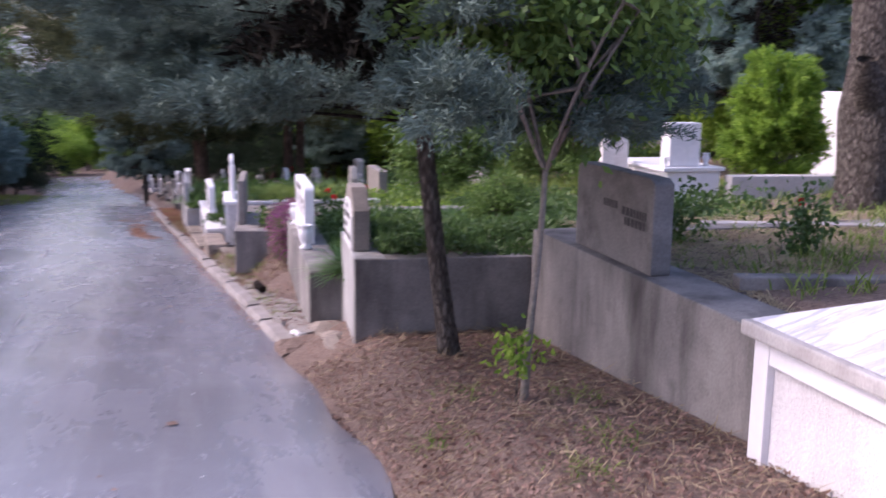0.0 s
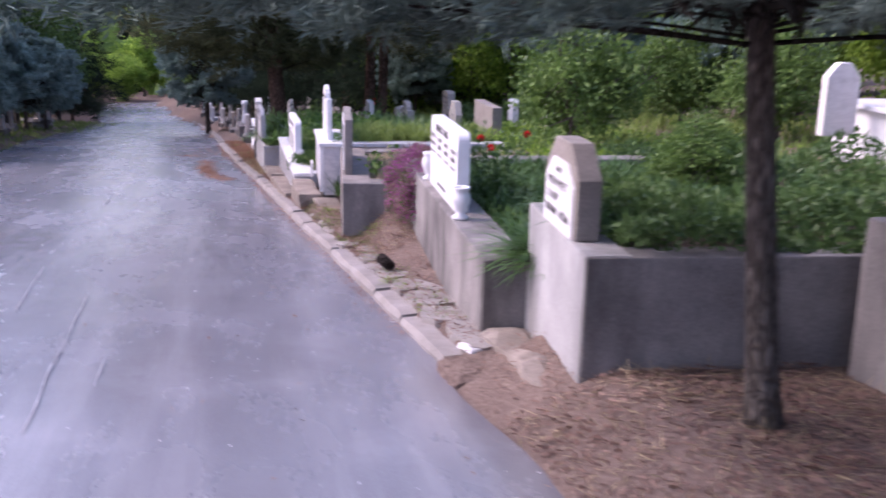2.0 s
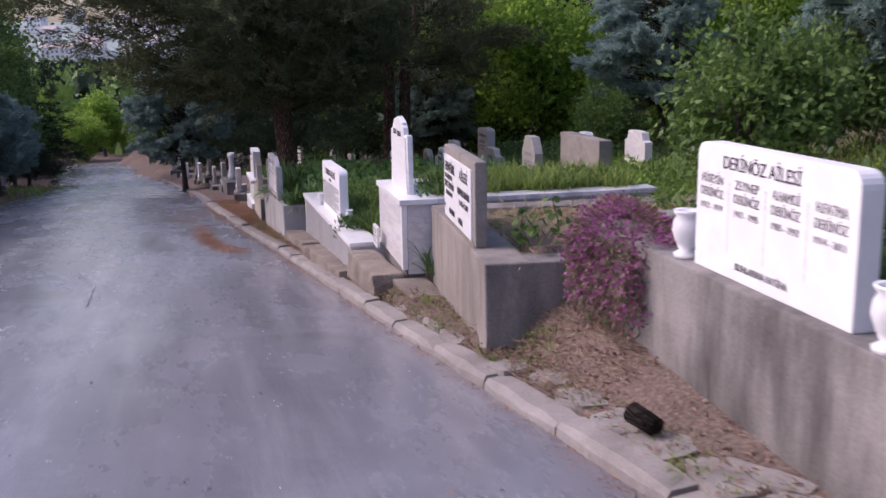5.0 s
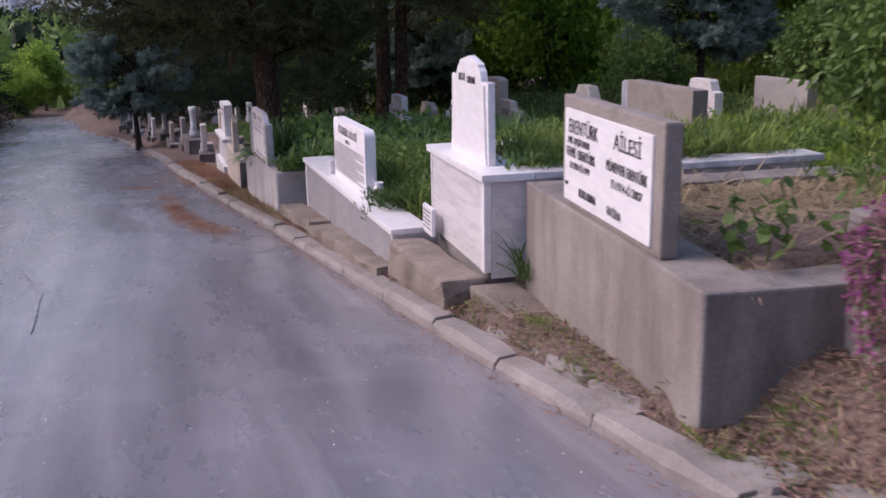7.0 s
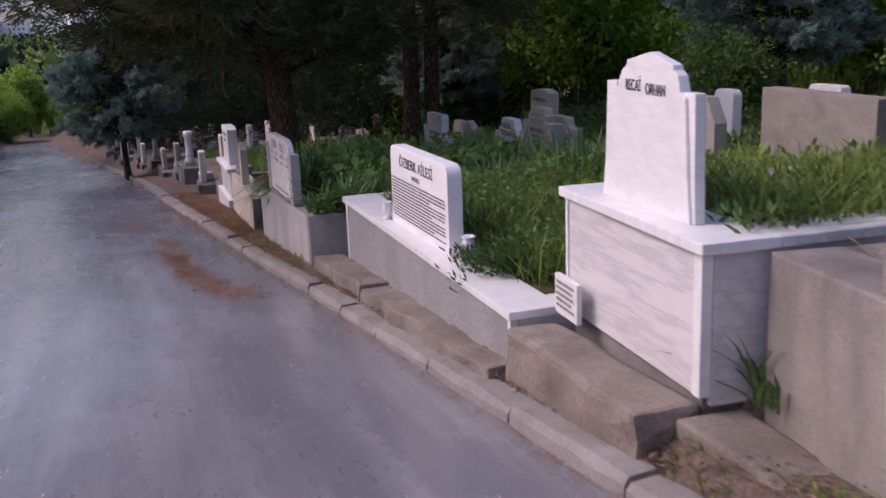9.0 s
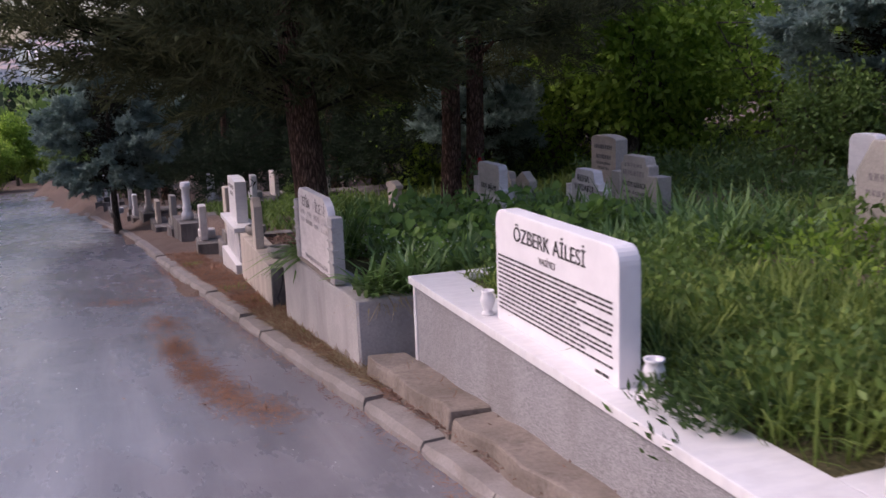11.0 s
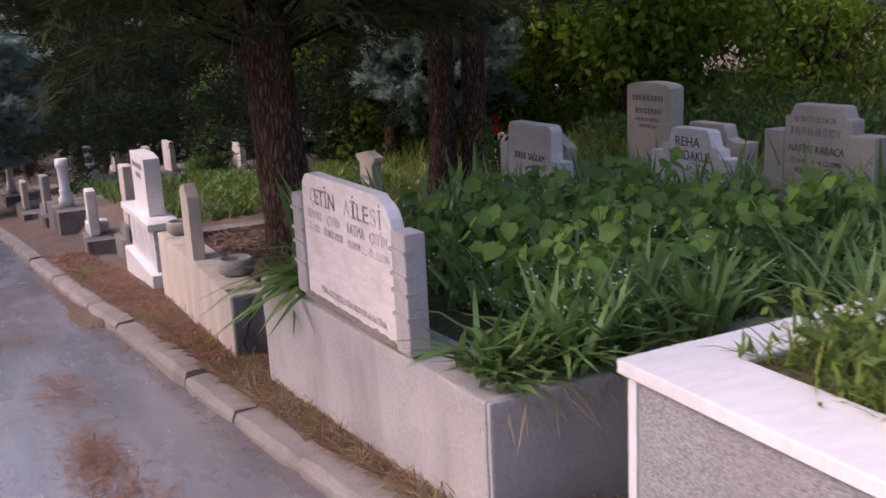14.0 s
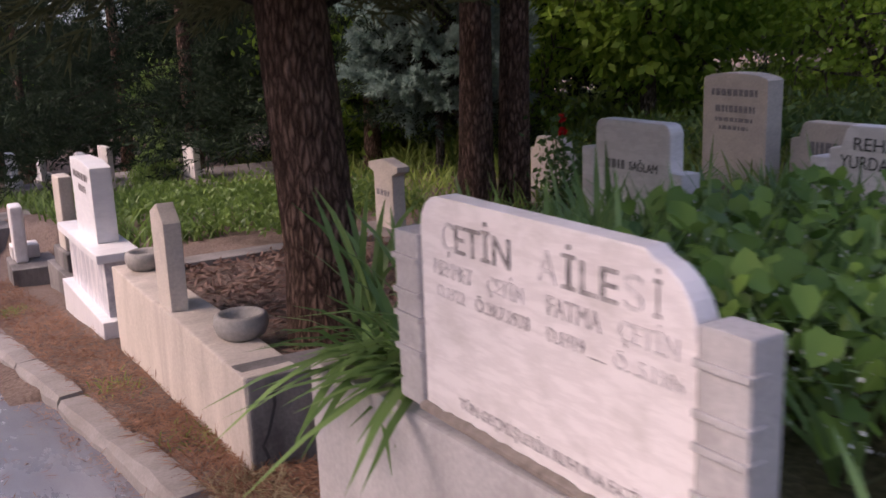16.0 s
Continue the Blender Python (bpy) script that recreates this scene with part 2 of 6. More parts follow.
IRIS = leaf_mat("iris leaves", (0.06, 0.13, 0.035), (0.31, 0.46, 0.15), 0.4, 0.35, 0.3, 0.4)
GRASS = leaf_mat("tall grass", (0.055, 0.11, 0.02), (0.32, 0.40, 0.09), 0.6, 0.4, 0.35)
STRAW = leaf_mat("dry straw", (0.22, 0.165, 0.09), (0.52, 0.42, 0.27), 0.8, 0.2)
LITTER = leaf_mat("dry leaf litter", (0.12, 0.062, 0.046), (0.37, 0.25, 0.20), 0.9, 0.1)
NEEDLE_LITTER = leaf_mat("rusty pine needles", (0.16, 0.075, 0.045), (0.40, 0.22, 0.14), 0.9, 0.1)
MAGENTA = leaf_mat("magenta petals", (0.22, 0.05, 0.16), (0.47, 0.16, 0.37), 0.6, 0.35)
MAUVE = leaf_mat("faded mauve stems", (0.16, 0.09, 0.085), (0.34, 0.2, 0.2), 0.7, 0.2)
WHITE_PETAL = leaf_mat("small white flowers", (0.5, 0.52, 0.45), (0.8, 0.8, 0.74), 0.6, 0.3)
RED_PETAL = leaf_mat("red petals", (0.45, 0.01, 0.012), (0.8, 0.035, 0.03), 0.5, 0.3)


# ---- geometry helpers ----
def part(name, bm, material, parent=None, label=""):
    me = bpy.data.meshes.new(name)
    bm.normal_update()
    bm.to_mesh(me)
    bm.free()
    me.materials.append(material)
    ob = new(name, me)
    if parent:
        ob.parent = parent
    return tagged(ob, label)


def tri_mesh(name, verts, tris, material, parent=None, smooth=False):
    """One mesh from arrays of corners and triangles."""
    me = bpy.data.meshes.new(name)
    me.vertices.add(len(verts))
    me.vertices.foreach_set("co", np.asarray(verts, np.float32).ravel())
    me.loops.add(len(tris) * 3)
    me.loops.foreach_set("vertex_index", np.asarray(tris, np.int32).ravel())
    me.polygons.add(len(tris))
    me.polygons.foreach_set("loop_start", np.arange(0, len(tris) * 3, 3, dtype=np.int32))
    if smooth:
        me.polygons.foreach_set("use_smooth", np.ones(len(tris), bool))
    me.update(calc_edges=True)
    me.materials.append(material)
    ob = new(name, me)
    if parent:
        ob.parent = parent
    return ob


def holder(name, m, label, category, group=""):
    ob = new(name)
    ob.empty_display_size = 0.1
    ob.matrix_world = m
    return tagged(ob, label, category, group)


def box_bm(x0, x1, y0, y1, z0, z1, bevel=0.008, cut=0.0, wobble=0.0, seed=0):
    """A box with rounded edges; cut: length of its facets, wobble: how far they stray."""
    bm = bmesh.new()
    bmesh.ops.create_cube(bm, size=1)
    for v in bm.verts:
        v.co = Vector((x0 + (v.co.x + 0.5) * (x1 - x0), y0 + (v.co.y + 0.5) * (y1 - y0), z0 + (v.co.z + 0.5) * (z1 - z0)))
    if bevel:
        bmesh.ops.bevel(bm, geom=bm.edges[:], offset=bevel, segments=2, affect="EDGES", profile=0.6)
    if cut:
        for axis, a, b in ((0, x0, x1), (1, y0, y1), (2, z0, z1)):
            n = int((b - a) / cut)
            for i in range(1, n):
                p, d = [0, 0, 0], [0, 0, 0]
                p[axis], d[axis] = a + (b - a) * i / n, 1
                bmesh.ops.bisect_plane(bm, geom=bm.verts[:] + bm.edges[:] + bm.faces[:], plane_co=p, plane_no=d)
    if wobble:
        for v in bm.verts:
            q = v.co * 3.1 + Vector((seed * 7.3, seed * 1.7, 0))
            v.co += noise.noise_vector(q) * wobble + noise.noise_vector(q * 4.7) * wobble * 0.6
    return bm


def wall_bm(a, b, th, z0, z1, z1b=None, bevel=0.012, wobble=0.006, seed=0, z0b=None):
    """A wall from a to b (plan), its thickness to the right of the way, its top from z1 to z1b."""
    a, b = Vector((*a, 0)), Vector((*b, 0))
    d = (b - a)
    length = d.length
    d.normalize()
    nrm = Vector((d.y, -d.x, 0))
    bm = box_bm(0, length, 0, th, 0, 1, 0)
    za, zb = z1, z1 if z1b is None else z1b
    for v in bm.verts:
        f = v.co.x / length
        v.co.z = z0 + v.co.z * (za + (zb - za) * f - z0)
    if bevel:
        bmesh.ops.bevel(bm, geom=bm.edges[:], offset=bevel, segments=2, affect="EDGES", profile=0.6)
    n = max(2, int(length / 0.16))
    for i in range(1, n):
        bmesh.ops.bisect_plane(bm, geom=bm.verts[:] + bm.edges[:] + bm.faces[:], plane_co=(length * i / n, 0, 0), plane_no=(1, 0, 0))
    for k in range(1, 4):
        bmesh.ops.bisect_plane(bm, geom=bm.verts[:] + bm.edges[:] + bm.faces[:], plane_co=(0, 0, z0 + (z1 - z0) * k / 4), plane_no=(0, 0, 1))
    for v in bm.verts:
        w = noise.noise_vector(v.co * 2.3 + Vector((seed * 3.7, seed, 0))) * wobble + noise.noise_vector(v.co * 11 + Vector((seed, 0, 0))) * wobble * 0.5
        v.co = a + d * (v.co.x + w.x) + nrm * (v.co.y + w.y) + Vector((0, 0, v.co.z + 0.6 * w.z))
    return bm


def plate_bm(outline, z0, z1, bevel=0.008):
    """An upright slab: its outline in width and height, from depth z0 to the face at z1."""
    bm = bmesh.new()
    lo = [bm.verts.new((x, y, z0)) for x, y in outline]
    hi = [bm.verts.new((x, y, z1)) for x, y in outline]
    bm.faces.new(list(reversed(lo)))
    bm.faces.new(hi)
    for i in range(len(outline)):
        j = (i + 1) % len(outline)
        bm.faces.new((lo[i], lo[j], hi[j], hi[i]))
    bmesh.ops.recalc_face_normals(bm, faces=bm.faces[:])
    if bevel:
        edges = [e for e in bm.edges if len(e.link_faces) == 2 and e.calc_face_angle(0) > 0.6]
        bmesh.ops.bevel(bm, geom=edges, offset=bevel, segments=2, affect="EDGES", profile=0.6)
    bmesh.ops.triangulate(bm, faces=[f for f in bm.faces if len(f.verts) > 4])
    return bm


def lathe_bm(profile, sides=20):
    bm = bmesh.new()
    rings = [[bm.verts.new((r * math.cos(2 * math.pi * i / sides), r * math.sin(2 * math.pi * i / sides), z)) for i in range(sides)] for r, z in profile]
    for p, q in zip(rings, rings[1:]):
        for i in range(sides):
            j = (i + 1) % sides
            bm.faces.new((p[i], p[j], q[j], q[i])).smooth = True
    bm.faces.new(list(reversed(rings[0])))
    bm.faces.new(rings[-1])
    return bm


def arc(cx, cy, r, a0, a1, n=6, ry=None):
    ry = r if ry is None else ry
    return [(cx + r * math.cos(radians(a0 + (a1 - a0) * i / n)), cy + ry * math.sin(radians(a0 + (a1 - a0) * i / n))) for i in range(n + 1)]


def facing(a, b, z):
    """The frame of a stone whose face runs from its far end b to its near end a, seen from the road: x along it, y up, z out of its face."""
    u = (Vector((*a, 0)) - Vector((*b, 0))).normalized()
    up = Vector((0, 0, 1))
    n = u.cross(up)
    o = (Vector((*a, z)) + Vector((*b, z))) / 2
    return Matrix(((u.x, 0, n.x, o.x), (u.y, 0, n.y, o.y), (0, 1, 0, o.z), (0, 0, 0, 1)))


def text_part(parent, body, x, y, height, width=None, material=None, z=0.0025, align="CENTER", name="inscription"):
    cu = bpy.data.curves.new("letters", "FONT")
    cu.body, cu.size, cu.align_x, cu.extrude = body, 1.0, align, 0.0012
    tmp = new("letters", cu)
    bpy.context.view_layer.update()
    me = bpy.data.meshes.new_from_object(tmp.evaluated_get(bpy.context.evaluated_depsgraph_get()))
    bpy.data.objects.remove(tmp)
    co = np.empty(len(me.vertices) * 3, np.float32)
    me.vertices.foreach_get("co", co)
    co = co.reshape(-1, 3)
    k = height / 0.72
    kx = k if width is None else width / max(1e-3, co[:, 0].max() - co[:, 0].min())
    co[:, 0] = co[:, 0] * kx + x
    co[:, 1] = co[:, 1] * k + y
    co[:, 2] += z
    # one mesh a letter: pieces of the outline that stand above one another belong together
    link = list(range(len(co)))

    def find(i):
        while link[i] != i:
            link[i] = link[link[i]]
            i = link[i]
        return i

    for e in me.edges:
        p, q = find(e.vertices[0]), find(e.vertices[1])
        if p != q:
            link[p] = q
    rootof = [find(i) for i in range(len(co))]
    spans = {}
    for i, r in enumerate(rootof):
        a, b = spans.get(r, (9e9, -9e9))
        spans[r] = (min(a, co[i, 0]), max(b, co[i, 0]))
    order = sorted(spans, key=lambda r: spans[r][0])
    letters, right = [], -9e9
    for r in order:
        a, b = spans[r]
        if letters and a < right - 0.35 * (b - a):
            letters[-1].append(r)
        else:
            letters.append([r])
            right = -9e9
        right = max(right, b)
    which = {r: k for k, group in enumerate(letters) for r in group}
    faces = [[] for _ in letters]
    for f in me.polygons:
        faces[which[rootof[f.vertices[0]]]].append(tuple(f.vertices))
    for fs in faces:
        used = sorted({v for f in fs for v in f})
        at = {v: k for k, v in enumerate(used)}
        lm = bpy.data.meshes.new("letter")
        lm.from_pydata([tuple(co[v]) for v in used], [], [[at[v] for v in f] for f in fs])
        lm.materials.append(material or INK)
        ob = new("letter", lm)
        ob.parent = parent
    bpy.data.meshes.remove(me)


def bars_part(parent, x0, x1, y, height, material, rng, z=0.0025, word=(0.02, 0.06), gap=0.012, name="line_of_writing"):
    """A line of writing too small to read: short bars."""
    bm = bmesh.new()
    x = x0
    while x < x1 - 0.008:
        w = min(rng.uniform(*word), x1 - x)
        q = [bm.verts.new((p, r, z)) for p, r in ((x, y), (x + w, y), (x + w, y + height), (x, y + height))]
        bm.faces.new(q)
        x += w + gap
    return tagged(part(name, bm, material, parent), kind="stuff")


# ---- the plan ----
def road_profile(y):
    y = np.asarray(y, float)
    return -0.69 - 0.092 * (np.minimum(y, 62) - 5.83) - 0.018 * (np.clip(y, 33, 62) - 33) - 0.05 * (np.clip(y, 62, 150) - 62)


def road_z(x, y):
    return road_profile(y) - 0.045 * (np.maximum(x, -2.4) - 0.1) + 0.02 * np.minimum(0, np.asarray(x) + 2.4)


KERB_Y = (-40, 5.6, 8.4, 10.5, 12.6, 14.2, 15.8, 18, 20, 21, 23, 25.3, 26.7, 33.5, 38, 44, 48, 56, 62, 80)
KERB_X = (1.4, 1.28, 1.08, 0.92, 0.78, 0.65, 0.55, 0.40, 0.27, 0.18, 0.03, -0.12, -0.25, -0.6, -0.8, -1.25, -1.5, -2.0, -2.6, -5.2)
LEFT_Y = (-40, 10, 21, 27, 35, 45, 55, 62, 80)
LEFT_X = (-4.6, -4.75, -5.2, -5.6, -6.05, -6.4, -7.0, -7.5, -10.5)
FRONT_Y = (-40, 7.38, 7.46, 8.7, 8.8, 11.35, 12.60, 12.72, 12.9, 15.1, 15.2, 16.4, 16.5, 19.85, 19.95, 20.48, 20.56, 22.6, 22.7, 23.48, 23.56, 26.1, 26.4, 33, 40, 62, 90)
FRONT_X = (3.15, 3.15, 1.75, 1.85, 1.6, 1.7, 1.75, 2.0, 1.2, 1.4, 1.15, 1.2, 0.85, 0.85, 1.1, 1.1, 0.6, 0.55, 1.0, 1.0, 0.5, 0.6, 0.75, 0.35, -0.1, -2.6, -8)


def kerb_x(y):
    return np.interp(y, KERB_Y, KERB_X)


def left_x(y):
    return np.interp(y, LEFT_Y, LEFT_X)


def step(v):
    v = np.clip(v, 0, 1)
    return v * v * (3 - 2 * v)


def inner_z(x, y):
    """The level of the burial ground behind the wall fronts."""
    y = np.asarray(y, float)
    base = 0.0 - 0.1 * (np.minimum(y, 62) - 7.3) - 0.012 * (np.clip(y, 33, 62) - 33) - 0.05 * (np.clip(y, 62, 150) - 62)
    sink = np.interp(y, (15.2, 16.35, 16.5, 19.9, 20.6, 23.4, 26.0, 30.0), (0.0, -0.05, -0.40, -0.12, -0.18, -0.24, -0.22, 0.0)) * (1 - step((np.asarray(x) - 2.3) / 0.7))
    sink = sink + np.interp(y, (8.6, 8.72, 12.6, 12.75), (0.0, -0.42, -0.12, 0.0)) * (1 - step((np.asarray(x) - 4.4) / 0.3))
    return base + sink - 0.12 + 0.02 * np.clip(x, 0, 4) + 0.085 * np.clip(np.asarray(x) - 4, 0, 30)


def ground_z(x, y):
    x, y = np.asarray(x, float), np.asarray(y, float)
    kx, lx, fx = kerb_x(y), left_x(y), np.interp(y, FRONT_Y, FRONT_X)
    edge = road_z(kx, y)
    bare = edge + 0.23 * step((x - kx - 0.02) / 0.62)
    bank = np.interp(y, (9.4, 11.2, 12.2, 12.9, 13.1, 14.0, 19.6, 20.4), (0, 0.17, 0.27, 0.30, 0.03, 0.075, 0.075, 0)) * step((x - kx - np.where(y < 13, 0.32, 0.18)) / np.where(y < 13, 0.4, 0.14))
    verge = np.where(y < 8.2, bare, edge + 0.085 + bank)
    z = verge + (inner_z(x, y) - verge) * step((x - fx) / 0.22)
    left = road_z(lx, y) + 0.06 * step((lx - x) / 0.6) + 0.03 * np.clip(lx - x - 1, 0, 40)
    z = np.where(x < lx, left, z)
    on_road = (x < kx + np.where(y < 8.2, 0.02, 0.15)) & (x > lx)
    return np.where(on_road, road_z(x, y) - 0.06, z)


def axis(parts):
    out = []
    for a, b, d in parts:
        out += list(np.arange(a, b, d))
    return np.array(out + [parts[-1][1]])


def sheet(name, xs, ys, zfun, material, wob=0.0, freq=1.3):
    X, Y = np.meshgrid(xs, ys)
    Z = zfun(X, Y)
    if wob:
        Z = Z + wob * np.array([noise.noise((px * freq, py * freq, 0.3)) + 0.5 * noise.noise((px * freq * 4, py * freq * 4, 3.3)) for px, py in zip(X.ravel(), Y.ravel())]).reshape(X.shape)
    V = np.stack([X, Y, Z], -1).reshape(-1, 3)
    nx, ny = len(xs), len(ys)
    i = (np.arange(ny - 1)[:, None] * nx + np.arange(nx - 1)[None]).ravel()
    T = np.concatenate([np.stack([i, i + 1, i + nx + 1], -1), np.stack([i, i + nx + 1, i + nx], -1)])
    return tri_mesh(name, V, T, material, smooth=True)


ground = tagged(sheet("ground", axis([(-700, -60, 80), (-60, -8, 2), (-8, 0, 0.5), (0, 4, 0.09), (4, 12, 0.5), (12, 60, 3), (60, 700, 80)]),
                      axis([(-300, -30, 45), (-30, 2, 2), (2, 30, 0.12), (30, 66, 0.6), (66, 160, 5), (160, 900, 60)]), ground_z, SOIL, 0.02),
                "brown bare earth with dry leaves beside the road", "ground", kind="structure")


def road_sheet():
    ys = axis([(-40, 0, 1.0), (0, 30, 0.25), (30, 82, 0.5)])
    n = 26
    F = np.linspace(0, 1, n)
    KX = kerb_x(ys)
    LX = left_x(ys)
    X = LX[:, None] + (KX - LX)[:, None] * F[None]
    edge = np.array([0.10 * noise.noise((0, y * 1.1, 0)) + 0.05 * noise.noise((0, y * 4, 0)) for y in ys])
    X[:, -1] += np.where(ys < 8.3, edge, 0.03)
    X[:, 0] += 1.6 * edge
    Y = np.repeat(ys[:, None], n, 1)
    Z = road_z(X, Y) + 0.008 * np.array([noise.noise((a * 0.7, b * 0.7, 0)) for a, b in zip(X.ravel(), Y.ravel())]).reshape(X.shape)
    Z[:, 0] -= 0.03
    Z[:, -1] -= np.where(ys < 8.3, 0.03, 0.0)
    V = np.stack([X, Y, Z], -1).reshape(-1, 3)
    i = (np.arange(len(ys) - 1)[:, None] * n + np.arange(n - 1)[None]).ravel()
    T = np.concatenate([np.stack([i, i + 1, i + n + 1], -1), np.stack([i, i + n + 1, i + n], -1)])
    return tagged(tri_mesh("road", V, T, ASPHALT, smooth=True), "worn grey asphalt cemetery road with fine cracks", "road", kind="structure")


road = road_sheet()


# ---- graves along the kerb ----
def grave_plot(a, b, depth, top, base, material, th=0.28, top_far=None, near_th=0.22, label="", soil_drop=0.05, soil=None, far=True, side_material=None, seed=0, back_top=None):
    """A walled bed: front wall from a to b (its near and far ends), side and back walls behind it, filled with earth."""
    a2, b2 = Vector(a), Vector(b)
    d = (b2 - a2).normalized()
    nrm = Vector((d.y, -d.x))
    tf = top if top_far is None else top_far
    root = holder("grave_plot", Matrix.Identity(4), label, "grave plot", "graves along the road")
    inset = 0.003
    part("front_wall", wall_bm(a2, b2, th, base - 0.35, top, tf, seed=seed), material, root)
    p = a2 + nrm * (th + inset)
    q = a2 + nrm * depth
    part("side_wall", wall_bm(a2 + nrm * 0.005 + d * near_th, q + d * near_th, near_th + 0.016, base - 0.35, top - 0.004, seed=seed + 1, wobble=0.004), side_material or material, root)
    if far:
        p, q = b2 + nrm * (th + inset), b2 + nrm * depth
        part("side_wall", wall_bm(p, q, near_th, base - 0.35, tf - 0.004, seed=seed + 2), side_material or material, root)
    p, q = a2 + nrm * (depth + inset), b2 + nrm * (depth + inset)
    part("back_wall", wall_bm(p, q, 0.18, base - 0.35, (top if back_top is None else back_top) - 0.008, tf - 0.008, seed=seed + 3), side_material or material, root)
    bm = bmesh.new()
    nu, nv = 14, 10
    grid = []
    for i in range(nu + 1):
        row = []
        for j in range(nv + 1):
            f = i / nu
            pos = a2 + d * (0.05 + f * ((b2 - a2).length - 0.1)) + nrm * (th * 0.6 + (depth - th * 0.5) * j / nv)
            zz = (top + (tf - top) * f) - soil_drop + 0.03 * noise.noise((pos.x * 3, pos.y * 3, 1))
            row.append(bm.verts.new((pos.x, pos.y, zz)))
        grid.append(row)
    for i in range(nu):
        for j in range(nv):
            bm.faces.new((grid[i][j], grid[i + 1][j], grid[i + 1][j + 1], grid[i][j + 1]))
    bmesh.ops.recalc_face_normals(bm, faces=bm.faces[:])
    for f in bm.faces:
        f.smooth = True
        if f.normal.z < 0:
            f.normal_flip()
    part("soil", bm, soil or SOIL, root, "dark earth")
    return root


RNG = random.Random(4)
grave_plot((2.9, 3.95), (2.9, 7.02), 3.2, 0.20, -0.55, CONCRETE, 0.36, label="high stained grey concrete plot wall beside bare earth", soil_drop=0.03, seed=1)
grave_plot((1.585, 7.33), (1.70, 8.62), 1.9, -0.04, -0.70, ROUGHCAST, 0.24, near_th=0.2, label="plot with pale roughcast front and dark concrete side", side_material=CONCRETE, far=False, seed=2)
grave_plot((1.416, 8.643), (1.596, 12.70), 3.0, -0.402, -1.05, CONCRETE, 0.31, near_th=0.26, label="long stained concrete plot overgrown with dark green leaves", soil_drop=0.1, seed=3, soil=GRASSY)
grave_plot((0.995, 12.742), (1.24, 15.07), 2.4, -0.687, -1.28, CONCRETE_TAN, 0.30, near_th=0.26, label="tan concrete plot with dry straw on its bed", soil_drop=0.05, seed=4, side_material=CONCRETE)
grave_plot((0.46, 20.415), (0.39, 22.78), 2.2, -1.47, -1.93, PLASTER, 0.26, top_far=-1.55, near_th=0.2, label="pale plastered plot full of iris and shrub leaves", soil_drop=0.02, seed=6, soil=GRASSY)
grave_plot((0.363, 23.42), (0.44, 26.15), 2.3, -1.81, -2.2, OLDSTONE, 0.24, top_far=-1.91, near_th=0.2, label="low cracked tan concrete plot with bare brown bed", soil_drop=0.05, seed=7, side_material=CONCRETE)


def stone_frame(a, b, z, label, group="headstones"):
    return holder("headstone", facing(a, b, z), label, "headstone", group)


def rounded(w, h, r, n=5):
    return [(-w / 2, 0), (w / 2, 0)] + arc(w / 2 - r, h - r, r, 0, 90, n) + arc(-w / 2 + r, h - r, r, 90, 180, n)


# old concrete stone on the high wall
hs = stone_frame((2.96, 5.24), (2.98, 6.40), 0.2, "dark weathered concrete headstone with worn lettering on a wall")
part("slab", plate_bm([(-0.58, 0), (0.58, 0), (0.58, 0.54), (0.52, 0.57), (-0.52, 0.57), (-0.58, 0.54)], -0.13, 0, 0.012), CONCRETE, hs)
for k, (x0, x1, y) in enumerate(((-0.12, 0.1, 0.33), (0.16, 0.50, 0.31), (0.2, 0.5, 0.25))):
    bars_part(hs, x0, x1, y, 0.05, INK, RNG, word=(0.02, 0.05), gap=0.01)

# chamfered stone with white panel
hs = stone_frame((1.63, 7.60), (1.675, 8.27), -0.04, "brown concrete headstone with chamfered top and white marble panel")
part("slab", plate_bm([(-0.33, 0), (0.33, 0), (0.33, 0.32), (0.15, 0.49), (-0.15, 0.49), (-0.33, 0.32)], -0.13, 0, 0.01), CONCRETE_TAN, hs)
part("panel", plate_bm([(-0.28, 0.0), (0.28, 0.0), (0.28, 0.27), (0.14, 0.38), (-0.14, 0.38), (-0.28, 0.27)], -0.01, 0.014, 0.004), MARBLE, hs, "white marble panel")
text_part(hs, "HACI", 0, 0.31, 0.032, 0.11, INK, 0.016)
text_part(hs, "MEHMET", -0.02, 0.225, 0.05, 0.40, INK, 0.016)
text_part(hs, "D.1907", -0.1, 0.145, 0.046, 0.22, INK, 0.016)
text_part(hs, "RUHUNA", -0.12, 0.065, 0.046, 0.22, INK, 0.016)
text_part(hs, "FATİHA", 0.14, 0.065, 0.046, 0.19, INK, 0.016)

# white family stone with rounded corner and two vases
hs = stone_frame((1.545, 9.97), (1.60, 11.22), -0.402, "white marble family headstone with rounded corners on a concrete wall")
part("slab", plate_bm(rounded(1.25, 0.60, 0.07), -0.10, 0, 0.008), WHITE, hs)
text_part(hs, "DERİNÖZ AİLESİ", -0.06, 0.495, 0.06, 0.62, INK)
for x, first, years in ((-0.47, "HÜSEYİN", "1912 - 1979"), (-0.16, "ZEYNEP", "1917 - 1995"), (0.15, "A.HAMDİ", "1905 - 1993"), (0.46, "H.FATMA", "1914 - 2011")):
    text_part(hs, first, x, 0.415, 0.042, 0.20, INK_FADED)
    text_part(hs, "DERİNÖZ", x, 0.352, 0.042, 0.21, INK_FADED)
    text_part(hs, years, x, 0.292, 0.03, 0.20, INK_FADED)
